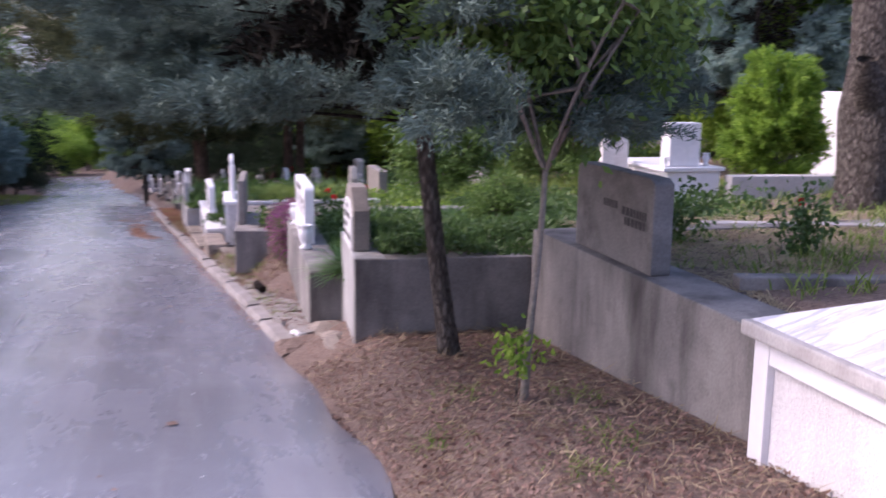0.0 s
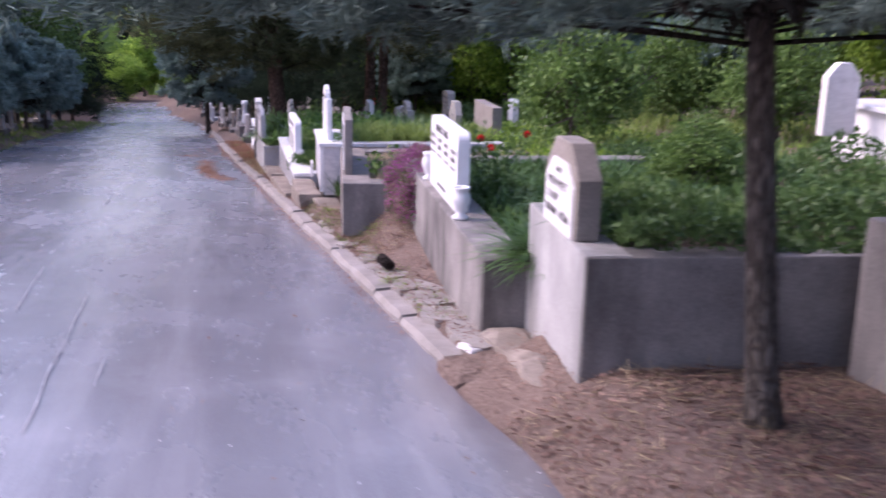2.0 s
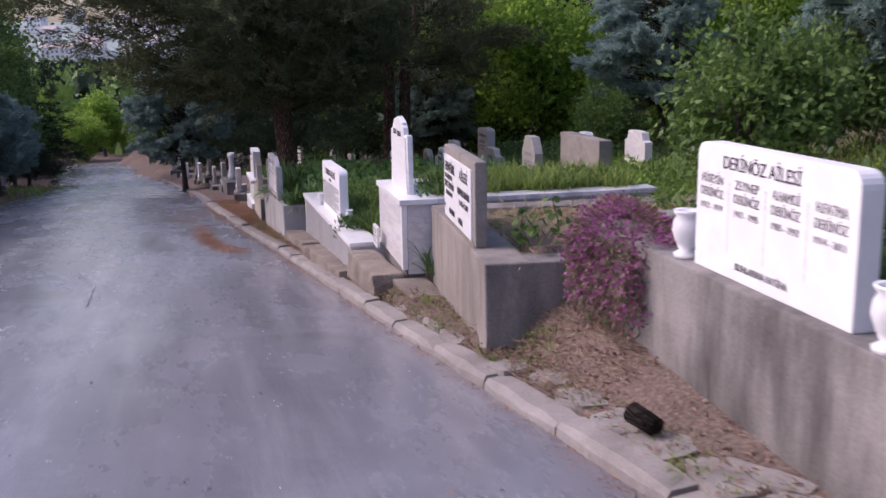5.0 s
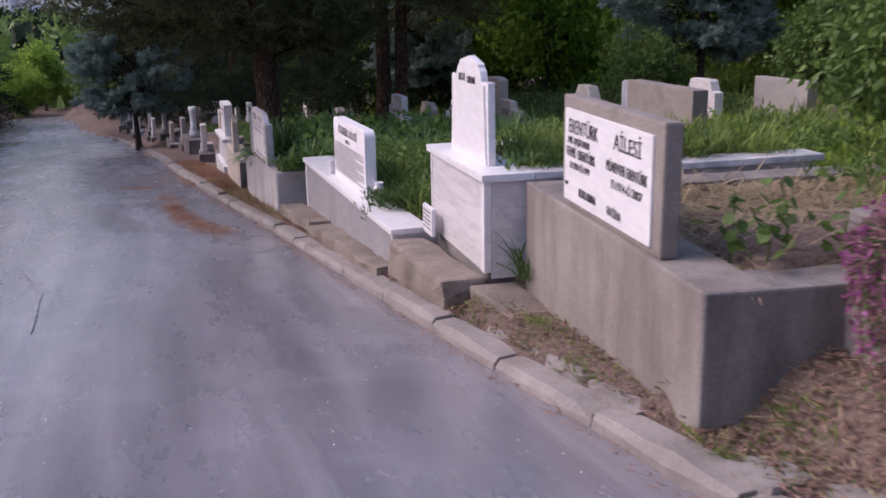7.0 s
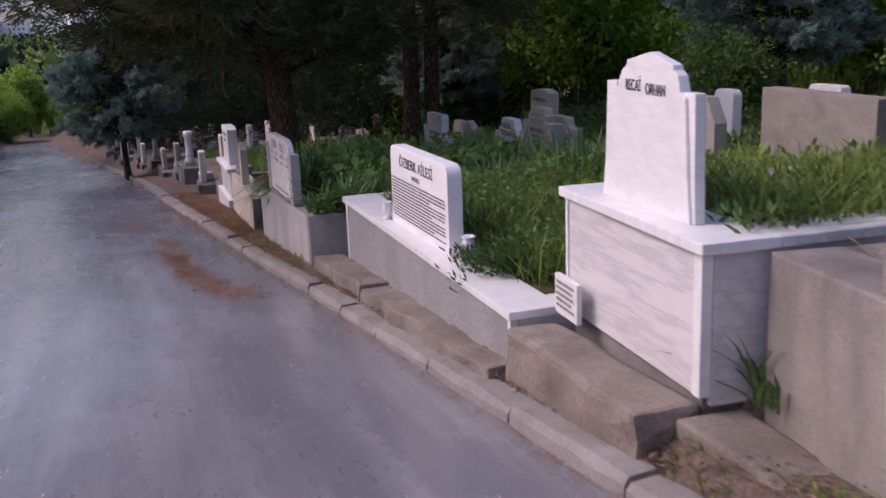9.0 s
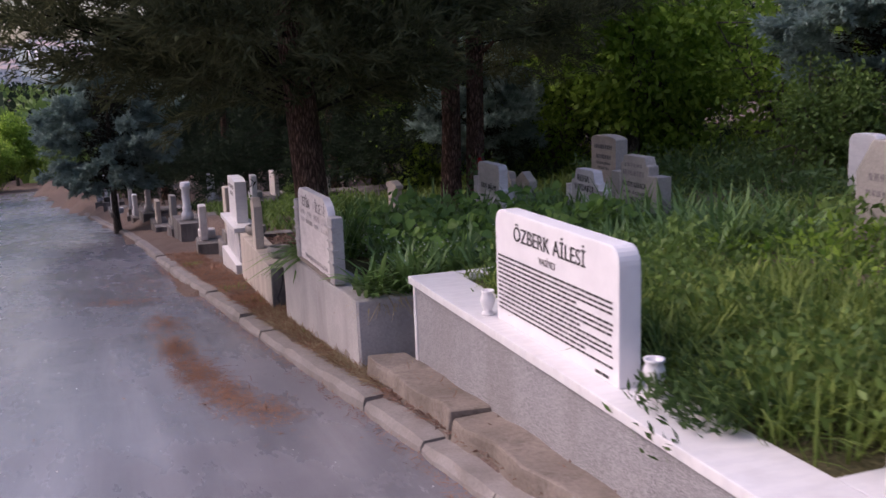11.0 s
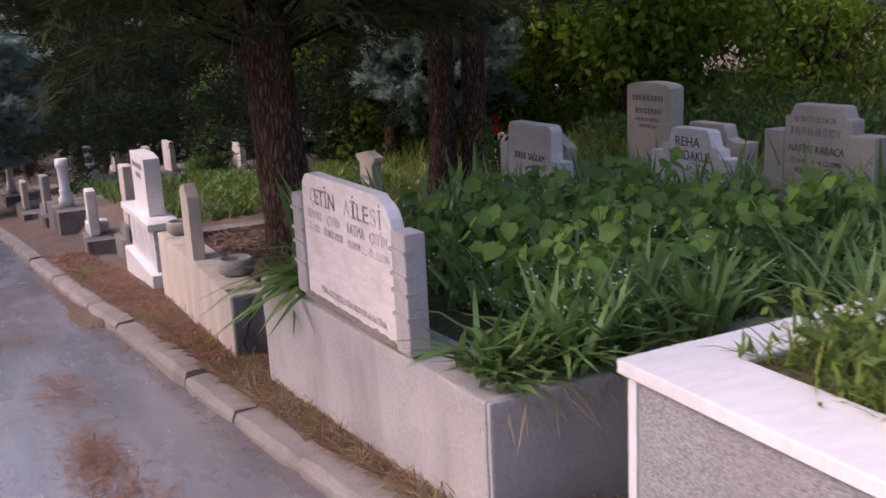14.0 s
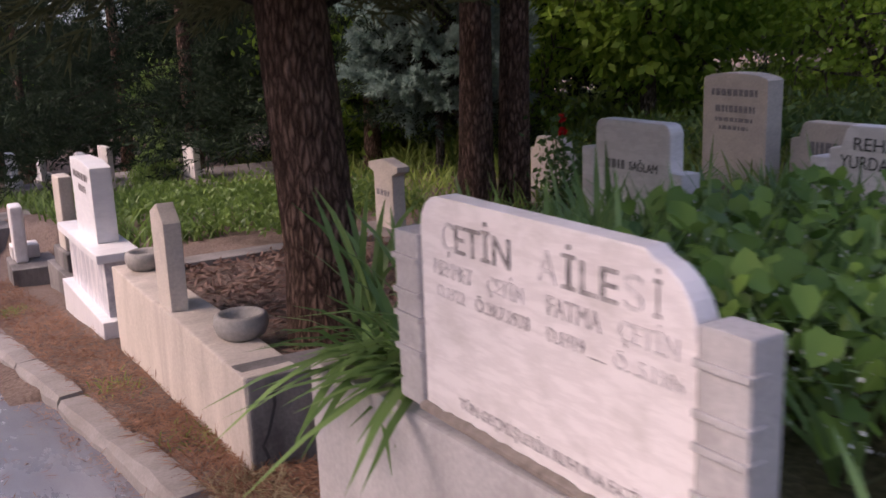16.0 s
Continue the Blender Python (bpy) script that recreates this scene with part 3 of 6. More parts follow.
for x in (-0.315, -0.005, 0.305):
    part("groove", plate_bm([(x - 0.0025, 0.12), (x + 0.0025, 0.12), (x + 0.0025, 0.44), (x - 0.0025, 0.44)], -0.002, 0.0015, 0), INK_WORN, hs)
text_part(hs, "RUHLARINA FATİHA", -0.02, 0.055, 0.032, 0.42, INK)


def vase(x, y, z, s=1.0, material=None, label="white marble grave vase on a plot wall"):
    ob = part("vase", lathe_bm([(0.05, 0), (0.055, 0.02), (0.03, 0.035), (0.045, 0.07), (0.062, 0.12), (0.058, 0.16), (0.045, 0.185), (0.058, 0.2), (0.058, 0.212), (0.04, 0.205), (0.035, 0.13)]), material or MARBLE)
    ob.matrix_world = pose(x, y, z) @ Matrix.Diagonal((s, s, s, 1))
    return tagged(ob, label, "vase", "grave vases")


vase(1.53, 9.75, -0.402, 1.15)
vase(1.62, 11.34, -0.402, 1.15)

# concrete stone with marble sheet
hs = stone_frame((1.075, 13.20), (1.205, 14.47), -0.687, "grey concrete headstone faced with a white marble sheet")
part("slab", plate_bm([(-0.64, 0), (0.64, 0), (0.64, 0.585), (-0.64, 0.585)], -0.085, 0, 0.012), CONCRETE_TAN, hs)
part("panel", plate_bm([(-0.58, 0.035), (0.55, 0.035), (0.55, 0.52), (-0.58, 0.52)], -0.01, 0.012, 0.003), MARBLE, hs, "white marble sheet")
text_part(hs, "ERENTÜRK", -0.30, 0.40, 0.075, 0.42, INK, 0.0145)
text_part(hs, "AİLESİ", 0.28, 0.40, 0.075, 0.32, INK, 0.0145)
text_part(hs, "EMK. BAŞKOMSER", -0.36, 0.345, 0.036, 0.32, INK, 0.0145)
text_part(hs, "FEHMİ  ERENTÜRK", -0.33, 0.275, 0.052, 0.42, INK, 0.0145)
text_part(hs, "D.1909-Ö.1979", -0.34, 0.215, 0.036, 0.29, INK, 0.0145)
text_part(hs, "MÜNEVVER ERENTÜRK", 0.27, 0.29, 0.052, 0.48, INK, 0.0145)
text_part(hs, "D.1914-Ö.2007", 0.28, 0.215, 0.042, 0.36, INK, 0.0145)
text_part(hs, "109", -0.535, 0.115, 0.022, 0.04, INK, 0.0145)
text_part(hs, "RUHLARINA", -0.22, 0.085, 0.045, 0.24, INK, 0.0145)
text_part(hs, "FATİHA", 0.14, 0.075, 0.045, 0.17, INK, 0.0145)

# ---- marble box grave ----
def marble_box():
    root = holder("marble_grave", Matrix.Identity(4), "veined white marble box grave with slab coping", "grave", "graves along the road")
    a, b = Vector((0.998, 15.139)), Vector((1.056, 16.432))
    d = (b - a).normalized()
    nrm = Vector((d.y, -d.x))
    part("core", wall_bm(a + nrm * 0.03 + d * 0.03, b + nrm * 0.03 - d * 0.03, 2.3, -1.45, -0.70, bevel=0, wobble=0), CONCRETE, root)
    part("front_panel", wall_bm(a + d * 0.06, b - d * 0.03, 0.03, -1.26, -0.685, bevel=0.003, wobble=0.001), MARBLE_PANEL, root, "grey-veined marble panel")
    part("corner_post", wall_bm(a - nrm * 0.008, a + d * 0.058 - nrm * 0.008, 0.05, -1.26, -0.685, bevel=0.004, wobble=0), MARBLE, root)
    part("corner_post", wall_bm(b - d * 0.028 - nrm * 0.008, b - nrm * 0.008, 0.05, -1.26, -0.685, bevel=0.004, wobble=0), MARBLE, root)
    part("side_panel", wall_bm(a + nrm * 0.045 + d * 0.03, a + nrm * 2.3 + d * 0.03, 0.03, -1.30, -0.685, bevel=0.003, wobble=0.001), MARBLE_PANEL, root)
    part("coping", wall_bm(a - nrm * 0.03 - d * 0.035, b - nrm * 0.03 + d * 0.035, 0.34, -0.683, -0.636, bevel=0.006, wobble=0.001), MARBLE, root)
    part("coping", wall_bm(a + nrm * 0.312 + d * 0.215, a + nrm * 2.35 + d * 0.215, 0.25, -0.683, -0.638, bevel=0.006, wobble=0.001), MARBLE_GREY, root)
    part("coping", wall_bm(b + nrm * 0.312 + d * 0.035, b + nrm * 2.35 + d * 0.035, 0.25, -0.683, -0.638, bevel=0.006, wobble=0.001), MARBLE_GREY, root)
    part("soil", wall_bm(a + nrm * 0.32 + d * 0.2, b + nrm * 0.32 - d * 0.2, 1.95, -0.9, -0.66, bevel=0.0, wobble=0.02), GRASSY, root)
    hs = stone_frame((1.10, 15.355), (1.115, 16.175), -0.636, "white marble headstone with stepped arched top on a marble box")
    w = 0.82
    body = [(-0.31, 0), (0.36, 0), (0.335, 0.2), (0.31, 0.50), (0.27, 0.52)] + [(0.265, 0.545), (0.25, 0.585), (0.215, 0.605), (0.21, 0.625), (0.02, 0.672), (-0.17, 0.635), (-0.175, 0.612), (-0.215, 0.59), (-0.24, 0.55), (-0.25, 0.52), (-0.28, 0.50)]
    part("slab", plate_bm(body, -0.05, 0, 0.006), MARBLE, hs)
    part("pilaster", plate_bm([(-0.42, 0), (-0.29, 0), (-0.285, 0.535), (-0.38, 0.535), (-0.395, 0.2)], -0.06, -0.012, 0.006), MARBLE, hs)
    part("pilaster", plate_bm([(0.27, 0), (0.375, 0), (0.365, 0.2), (0.36, 0.52), (0.27, 0.52)], -0.065, -0.015, 0.006), MARBLE, hs)
    text_part(hs, "RECAİ", -0.11, 0.505, 0.05, 0.13, INK)
    text_part(hs, "ORHAN", 0.08, 0.495, 0.05, 0.16, INK)
    plq = stone_frame((0.995, 16.12), (1.01, 16.42), -1.255, "small white marble plaque leaning on the box grave")
    part("slab", plate_bm([(-0.12, 0), (0.15, 0), (0.15, 0.20), (-0.12, 0.20)], 0.012, 0.04, 0.004), MARBLE, plq)
    for k in range(5):
        bars_part(plq, -0.10, 0.12 - 0.02 * (k % 2), 0.158 - k * 0.03, 0.016, INK_FADED, RNG, z=0.042, word=(0.012, 0.03), gap=0.006)


marble_box()


# ---- granite-faced grave ----
def granite_grave():
    root = holder("granite_grave", Matrix.Identity(4), "speckled granite plot with white marble coping and grass", "grave", "graves along the road")
    a, b = Vector((0.76, 16.47)), Vector((0.727, 20.0))
    d = (b - a).normalized()
    nrm = Vector((d.y, -d.x))
    part("core", wall_bm(a + nrm * 0.03 + d * 0.03, b + nrm * 0.03 - d * 0.03, 2.0, -2.1, -1.36, bevel=0, wobble=0), CONCRETE, root)
    part("front_panel", wall_bm(a + d * 0.043, b - d * 0.043, 0.03, -2.0, -1.298, bevel=0.002, wobble=0.001), GRANITE, root, "speckled grey granite panel")
    part("corner_post", wall_bm(a - nrm * 0.006, a + d * 0.04 - nrm * 0.006, 0.045, -2.0, -1.298, bevel=0.004, wobble=0), MARBLE, root)
    part("corner_post", wall_bm(b - d * 0.04 - nrm * 0.006, b - nrm * 0.006, 0.045, -2.0, -1.298, bevel=0.004, wobble=0), MARBLE, root)
    part("side_panel", wall_bm(a + nrm * 0.042 + d * 0.026, a + nrm * 2.0 + d * 0.026, 0.026, -2.0, -1.298, bevel=0.002, wobble=0), MARBLE_GREY, root)
    part("side_panel", wall_bm(b + nrm * 0.042, b + nrm * 2.0, 0.026, -2.0, -1.298, bevel=0.002, wobble=0), GRANITE, root)
    part("coping", wall_bm(a - nrm * 0.025 - d * 0.03, b - nrm * 0.025 + d * 0.03, 0.30, -1.296, -1.25, bevel=0.006, wobble=0.001), MARBLE, root)
    part("coping", wall_bm(a + nrm * 0.278 + d * 0.19, a + nrm * 2.0 + d * 0.19, 0.22, -1.296, -1.252, bevel=0.006, wobble=0.001), MARBLE, root)
    part("coping", wall_bm(b + nrm * 0.278 + d * 0.03, b + nrm * 2.0 + d * 0.03, 0.22, -1.296, -1.252, bevel=0.006, wobble=0.001), MARBLE, root)
    part("soil", wall_bm(a + nrm * 0.26 + d * 0.17, b + nrm * 0.26 - d * 0.17, 1.75, -1.5, -1.262, bevel=0.0, wobble=0.03), GRASSY, root)
    hs = stone_frame((0.835, 17.64), (0.82, 18.86), -1.25, "white marble family headstone densely lettered with a testament")
    part("slab", plate_bm(rounded(1.22, 0.57, 0.075, 6), -0.10, 0, 0.008), WHITE, hs)
    text_part(hs, "ÖZBERK AİLESİ", -0.02, 0.44, 0.072, 0.72, INK)
    text_part(hs, "VASİYET", -0.02, 0.375, 0.032, 0.17, INK_FADED)
    for k in range(13):
        y = 0.335 - k * 0.0222
        full = (k % 4) != 3
        bars_part(hs, -0.575, 0.565 if full else RNG.uniform(-0.1, 0.35), y, 0.0105, INK, RNG, word=(0.015, 0.06), gap=0.007)
    bars_part(hs, 0.42, 0.54, 0.02, 0.014, INK, RNG, word=(0.05, 0.06), gap=0.007)
    vase(0.80, 18.94, -1.25, 0.62)
    vase(0.92, 17.52, -1.25, 0.72)


granite_grave()

# ---- pale stone between two ribbed piers ----
hs = stone_frame((0.45, 20.96), (0.415, 22.14), -1.475, "pale weathered headstone between ribbed piers with flaking letters")
main = [(-0.485, 0), (0.47, 0), (0.47, 0.43)] + arc(0.33, 0.43, 0.14, 0, 80, 5) + [(0.33, 0.585)] + [(-0.40, 0.585)] + arc(-0.40, 0.50, 0.085, 90, 180, 4)
part("slab", plate_bm(main, -0.06, 0, 0.007), MARBLE_PINK, hs)
for sx, hh in ((-0.545, 0.475), (0.54, 0.475)):
    pier = part("pier", plate_bm([(sx - 0.06, 0), (sx + 0.06, 0), (sx + 0.06, hh), (sx - 0.06, hh)], -0.075, 0.012, 0.008), PLASTER, hs, "ribbed pale pier")
    for k in range(4):
        yy = 0.14 + 0.095 * k - (0.03 if k > 1 else 0)
        rib = plate_bm([(sx - 0.066, yy), (sx + 0.064, yy), (sx + 0.064, yy + 0.016), (sx - 0.066, yy + 0.016)], -0.03, 0.02, 0.003)
        part("rib", rib, PLASTER, pier)
text_part(hs, "Ç", -0.352, 0.455, 0.075, 0.05, INK_WORN)
text_part(hs, "ETİN", -0.205, 0.455, 0.075, 0.225, INK_FLAKED)
text_part(hs, "A", 0.04, 0.455, 0.075, 0.065, INK_WORN)
text_part(hs, "İLE", 0.175, 0.455, 0.075, 0.17, INK_FLAKED)
text_part(hs, "S", 0.305, 0.455, 0.075, 0.05, INK_WORN)
text_part(hs, "İ", 0.37, 0.455, 0.075, 0.018, INK_FLAKED)
text_part(hs, "MEHMET", -0.335, 0.385, 0.042, 0.17, INK_WORN)
text_part(hs, "ÇETİN", -0.115, 0.385, 0.042, 0.14, INK_WORN)
text_part(hs, "D.1922", -0.345, 0.328, 0.034, 0.12, INK_WORN)
text_part(hs, "Ö.20.7.1978", -0.13, 0.328, 0.034, 0.21, INK_PALE)
text_part(hs, "FATMA", 0.125, 0.385, 0.046, 0.17, INK_PALE)
text_part(hs, "ÇETİN", 0.345, 0.385, 0.046, 0.16, INK_WORN)
text_part(hs, "D.1919", 0.10, 0.325, 0.034, 0.12, INK_PALE)
text_part(hs, "_", 0.20, 0.33, 0.034, 0.05, INK_PALE)
text_part(hs, "Ö. .5.1986", 0.345, 0.325, 0.034, 0.19, INK_WORN)
text_part(hs, "TÜM GEÇMİŞLERİN RUHUNA FATİHA", 0.03, 0.05, 0.03, 0.70, INK_PALE)
bm = bmesh.new()
rows = []
for i in range(33):
    x = -0.49 + 0.98 * i / 32
    t_ = 0.022 + 0.016 * noise.noise((i * 0.5, 3.0, 0)) + 0.01 * noise.noise((i * 1.7, 1.0, 0))
    rows.append([bm.verts.new((x, 0.0, 0.02)), bm.verts.new((x, t_ * 0.55, 0.019)), bm.verts.new((x, t_, 0.004)), bm.verts.new((x, t_ - 0.004, -0.004))])
for p, q in zip(rows, rows[1:]):
    for k in range(3):
        bm.faces.new((p[k], q[k], q[k + 1], p[k + 1]))
bmesh.ops.recalc_face_normals(bm, faces=bm.faces[:])
part("mortar", bm, FOOTING, hs, "ragged brown mortar bed")

# ---- thin pointed stone and stone bowls on the cracked plot ----
hs = stone_frame((0.42, 24.66), (0.43, 24.96), -1.87, "thin yellowed stone post with a pointed top")
part("slab", plate_bm([(-0.14, 0), (0.14, 0), (0.14, 0.47), (0.02, 0.56), (-0.14, 0.50)], -0.09, 0, 0.006), OLDSTONE, hs)


def bowl(x, y, z, s):
    ob = part("stone_bowl", lathe_bm([(0.07, 0), (0.11, 0.03), (0.125, 0.07), (0.12, 0.115), (0.10, 0.125), (0.085, 0.11), (0.07, 0.06)], 18), DARKSTONE)
    ob.matrix_world = pose(x, y, z) @ Matrix.Diagonal((s, s, s, 1))
    tagged(ob, "round grey stone bowl on a plot wall", "bowl", "stone bowls")


bowl(0.56, 24.0, -1.84, 1.0)
bowl(0.60, 25.9, -1.91, 1.0)

# cracks in the near face of the plot: thin dark wedges let into it
for k, (x0, z0) in enumerate(((0.49, -1.83), (0.62, -1.82))):
    bm = bmesh.new()
    pts = [(x0 + 0.03 * noise.noise((k * 5.0, i * 0.9, 0)) + 0.012 * i * (1 if k else -1), z0 - 0.055 * i) for i in range(8)]
    rows = [[bm.verts.new((x - 0.007, 23.4, z)), bm.verts.new((x + 0.007, 23.4, z))] for x, z in pts]
    for p, q in zip(rows, rows[1:]):
        bm.faces.new((p[0], p[1], q[1], q[0]))
    ob = part("crack", bm, INK, None)
    ob.parent = [o for o in scene.objects if o.get("label", "").startswith("low cracked")][0]


# ---- white stepped tomb ----
def white_tomb():
    root = holder("white_tomb", Matrix.Identity(4), "white marble stepped tomb with tall slab", "tomb", "graves along the road")
    part("base", box_bm(0.40, 0.70, 26.45, 27.95, -2.75, -2.36, 0.01), MARBLE, root)
    part("body", box_bm(0.47, 0.66, 26.55, 27.85, -2.36, -1.965, 0.006), MARBLE_GREY, root)
    part("cornice", box_bm(0.41, 0.71, 26.47, 27.93, -1.963, -1.90, 0.012), MARBLE, root)
    f = facing((0.5, 26.85), (0.5, 27.55), -1.90)
    ob = part("slab", plate_bm([(-0.35, 0), (0.35, 0), (0.35, 0.53), (0.1, 0.56), (-0.35, 0.55)], -0.15, 0, 0.008), MARBLE, root)
    ob.matrix_world = f
    for k, (x0, x1, y) in enumerate(((-0.26, 0.26, 0.42), (-0.1, 0.16, 0.33))):
        t = bars_part(root, x0, x1, y, 0.05, INK_FADED, RNG)
        t.matrix_world = f


white_tomb()


# ---- smaller tombs further on ----
def post_tomb(x, y, z, h, material, kind, label, yaw=0.0):
    root = holder("tomb", pose(x, y, z, 0, 0, yaw), label, "tomb", "graves along the road")
    if kind == "stepped":
        part("base", box_bm(0, 0.75, -0.42, 0.42, -0.3, 0.24, 0.012, wobble=0.004), CONCRETE, root)
        part("step", box_bm(0.05, 0.45, -0.26, 0.30, 0.242, 0.40, 0.012), CONCRETE, root)
        part("slab", box_bm(0.08, 0.20, -0.12, 0.16, 0.402, 0.402 + h, 0.02), material, root)
    elif kind == "bollard":
        part("base", box_bm(0, 1.2, -0.6, 0.6, -0.3, 0.40, 0.012, wobble=0.004), CONCRETE, root)
        ob = part("pillar", lathe_bm([(0.11, 0), (0.11, 0.12), (0.075, 0.17), (0.085, 0.2), (0.085, 0.24), (0.07, 0.27), (0.075, h * 0.8), (0.095, h * 0.85), (0.09, h)], 12), material, root)
        ob.location = (0.2, -0.1, 0.402)
    elif kind == "small":
        part("base", box_bm(0, 0.6, -0.35, 0.35, -0.3, 0.22, 0.012, wobble=0.003), CONCRETE, root)
        part("slab", box_bm(0.06, 0.18, -0.08, 0.22, 0.222, 0.222 + h, 0.025), material, root)
        part("foot", box_bm(0.04, 0.3, 0.10, 0.34, 0.222, 0.36, 0.02), material, root)
    else:
        part("base", box_bm(0, 1.6, -0.8, 0.8, -0.3, 0.22, 0.012, wobble=0.004), CONCRETE, root)
        part("slab", box_bm(0.08, 0.18, -0.25, 0.25, 0.222, 0.222 + h, 0.02), material, root)
    return root


ROW = [(0.50, 28.9, 0.66, OLDSTONE, "stepped", "grey stepped tomb with beige stone post"), (0.22, 29.9, 0.55, MARBLE_PINK, "small", "small pale tomb with short white slab"),
       (0.12, 33.0, 0.70, WHITE, "bollard", "concrete tomb block carrying a turned white pillar"), (0.05, 34.4, 0.62, DARKSTONE, "small", "small grey tomb with dark slab"),
       (-0.15, 37.2, 0.5, OLDSTONE, "low", "low concrete plot with small grey stone"), (-0.3, 40.6, 0.75, MARBLE, "bollard", "concrete tomb block carrying a white pillar"),
       (-0.5, 42.4, 0.6, WHITE, "small", "small white tomb beside the road"), (-0.6, 44.0, 0.85, MARBLE, "stepped", "tall white stone on stepped base"),
       (-0.95, 46.5, 0.6, WHITE, "small", "small white tomb beside the road"), (-1.1, 49.0, 0.7, MARBLE, "low", "low plot with white headstone"),
       (-1.3, 52.0, 0.8, WHITE, "stepped", "tall white stone on stepped base"), (-1.6, 55.5, 0.6, WHITE, "small", "small white tomb beside the road")]
for x, y, h, m_, k_, lb in ROW:
    post_tomb(x, y, float(ground_z(x + 0.05, y)) - 0.02, h, m_, k_, lb, RNG.uniform(-4, 4))


# ---- stones standing further back ----
def back_stone(a, b, z, outline, th, material, label, writing=(), texts=(), piers=None):
    hs = stone_frame(a, b, z, label)
    part("slab", plate_bm(outline, -th, 0, 0.01), material, hs)
    wide = max(abs(p[0]) for p in outline) + 0.05
    part("base", plate_bm([(-wide, -0.12), (wide, -0.12), (wide, 0.07), (-wide, 0.07)], -th - 0.06, 0.06, 0.012), CONCRETE_TAN, hs, "low rough concrete base")
    for sx, w, hh in piers or ():
        part("pier", plate_bm([(sx - w / 2, 0), (sx + w / 2, 0), (sx + w / 2, hh), (sx - w / 2, hh)], -th * 1.2, 0.012, 0.008), material, hs)
    for x0, x1, y, hh in writing:
        bars_part(hs, x0, x1, y, hh, INK_FADED, RNG, word=(0.02, 0.05), gap=0.01)
    for body, x, y, hh, w in texts:
        text_part(hs, body, x, y, hh, w, INK)
    return hs


def shouldered(w, h, c):
    return [(-w / 2, 0), (w / 2, 0), (w / 2, h - c), (w / 2 - c * 0.55, h - c * 0.9), (w / 2 - c * 0.8, h - 0.02), (w / 2 - c, h), (-w / 2 + c, h), (-w / 2 + c * 0.8, h - 0.02), (-w / 2 + c * 0.55, h - c * 0.9), (-w / 2, h - c)]


back_stone((3.2, 21.39), (3.2, 21.81), -1.55, shouldered(0.46, 0.755, 0.07), 0.10, DARKSTONE, "grey shouldered headstone with dark engraved lettering",
           writing=((-0.16, 0.14, 0.66, 0.03), (-0.18, 0.16, 0.585, 0.045)),
           texts=(("NAFİYE KARACA", 0, 0.49, 0.045, 0.38), ("D.1949 - Ö.4.12.1990", 0, 0.43, 0.027, 0.35), ("RUHUNA FATİHA", 0.0, 0.375, 0.03, 0.28)), piers=((-0.30, 0.14, 0.6), (0.31, 0.16, 0.61)))
back_stone((4.75, 24.70), (4.75, 25.32), -1.8, [(-0.31, 0), (0.31, 0), (0.31, 0.84)] + arc(0, 0.84, 0.31, 0, 180, 8, 0.05), 0.16, OLDSTONE, "tall beige headstone with arched top and engraved panel",
           writing=((-0.22, 0.22, 0.72, 0.05), (-0.18, 0.2, 0.60, 0.05), (-0.18, 0.18, 0.53, 0.03), (-0.14, 0.14, 0.47, 0.03)))
back_stone((4.6, 23.73), (4.6, 24.36), -1.75, shouldered(0.63, 0.55, 0.12), 0.12, OLDSTONE, "beige shouldered headstone with dark panel", writing=((-0.15, 0.15, 0.3, 0.12),), piers=((0.38, 0.13, 0.42),))
back_stone((3.35, 22.50), (3.35, 23.10), -1.65, shouldered(0.56, 0.62, 0.12), 0.10, MARBLE_PINK, "pale shouldered headstone with dark lettering", texts=(("REHA", -0.02, 0.50, 0.065, 0.24), ("YURDAKUL", 0, 0.41, 0.065, 0.42)), piers=((0.33, 0.1, 0.45), (-0.33, 0.1, 0.45)))
back_stone((2.8, 23.60), (2.8, 24.25), -1.7, rounded(0.6, 0.67, 0.06), 0.10, MARBLE_PINK, "beige headstone with rounded corners among leaves", texts=(("SAĞLAM", 0.1, 0.40, 0.05, 0.22),), writing=((-0.2, -0.05, 0.40, 0.05),), piers=((-0.36, 0.1, 0.5), (0.35, 0.1, 0.42)))
back_stone((2.3, 25.75), (2.3, 26.15), -1.95, [(-0.14, 0), (0.14, 0), (0.14, 0.45), (0.22, 0.48), (0.22, 0.52), (0, 0.56), (-0.22, 0.52), (-0.22, 0.48), (-0.14, 0.45)], 0.1, OLDSTONE, "small beige stone with a wide cap", writing=((-0.1, 0.1, 0.3, 0.04),))
back_stone((3.9, 25.9), (3.9, 26.4), -1.9, shouldered(0.5, 0.5, 0.1), 0.1, OLDSTONE, "small beige headstone behind irises")
back_stone((3.55, 24.5), (3.55, 25.0), -1.85, [(-0.2, 0), (0.2, 0), (0.2, 0.5), (0, 0.6), (-0.2, 0.5)], 0.1, OLDSTONE, "small beige gabled headstone")
back_stone((3.6, 18.95), (3.62, 19.5), -1.2, [(-0.27, 0), (0.27, 0), (0.27, 0.45), (0.13, 0.66), (-0.13, 0.66), (-0.27, 0.45)], 0.12, DARKSTONE, "grey headstone with chamfered top and pale panel", writing=((-0.15, 0.15, 0.4, 0.05), (-0.17, 0.17, 0.3, 0.04)))
back_stone((5.2, 21.0), (5.2, 21.35), -1.5, rounded(0.34, 0.8, 0.08), 0.12, MARBLE, "slim white headstone with rounded top")
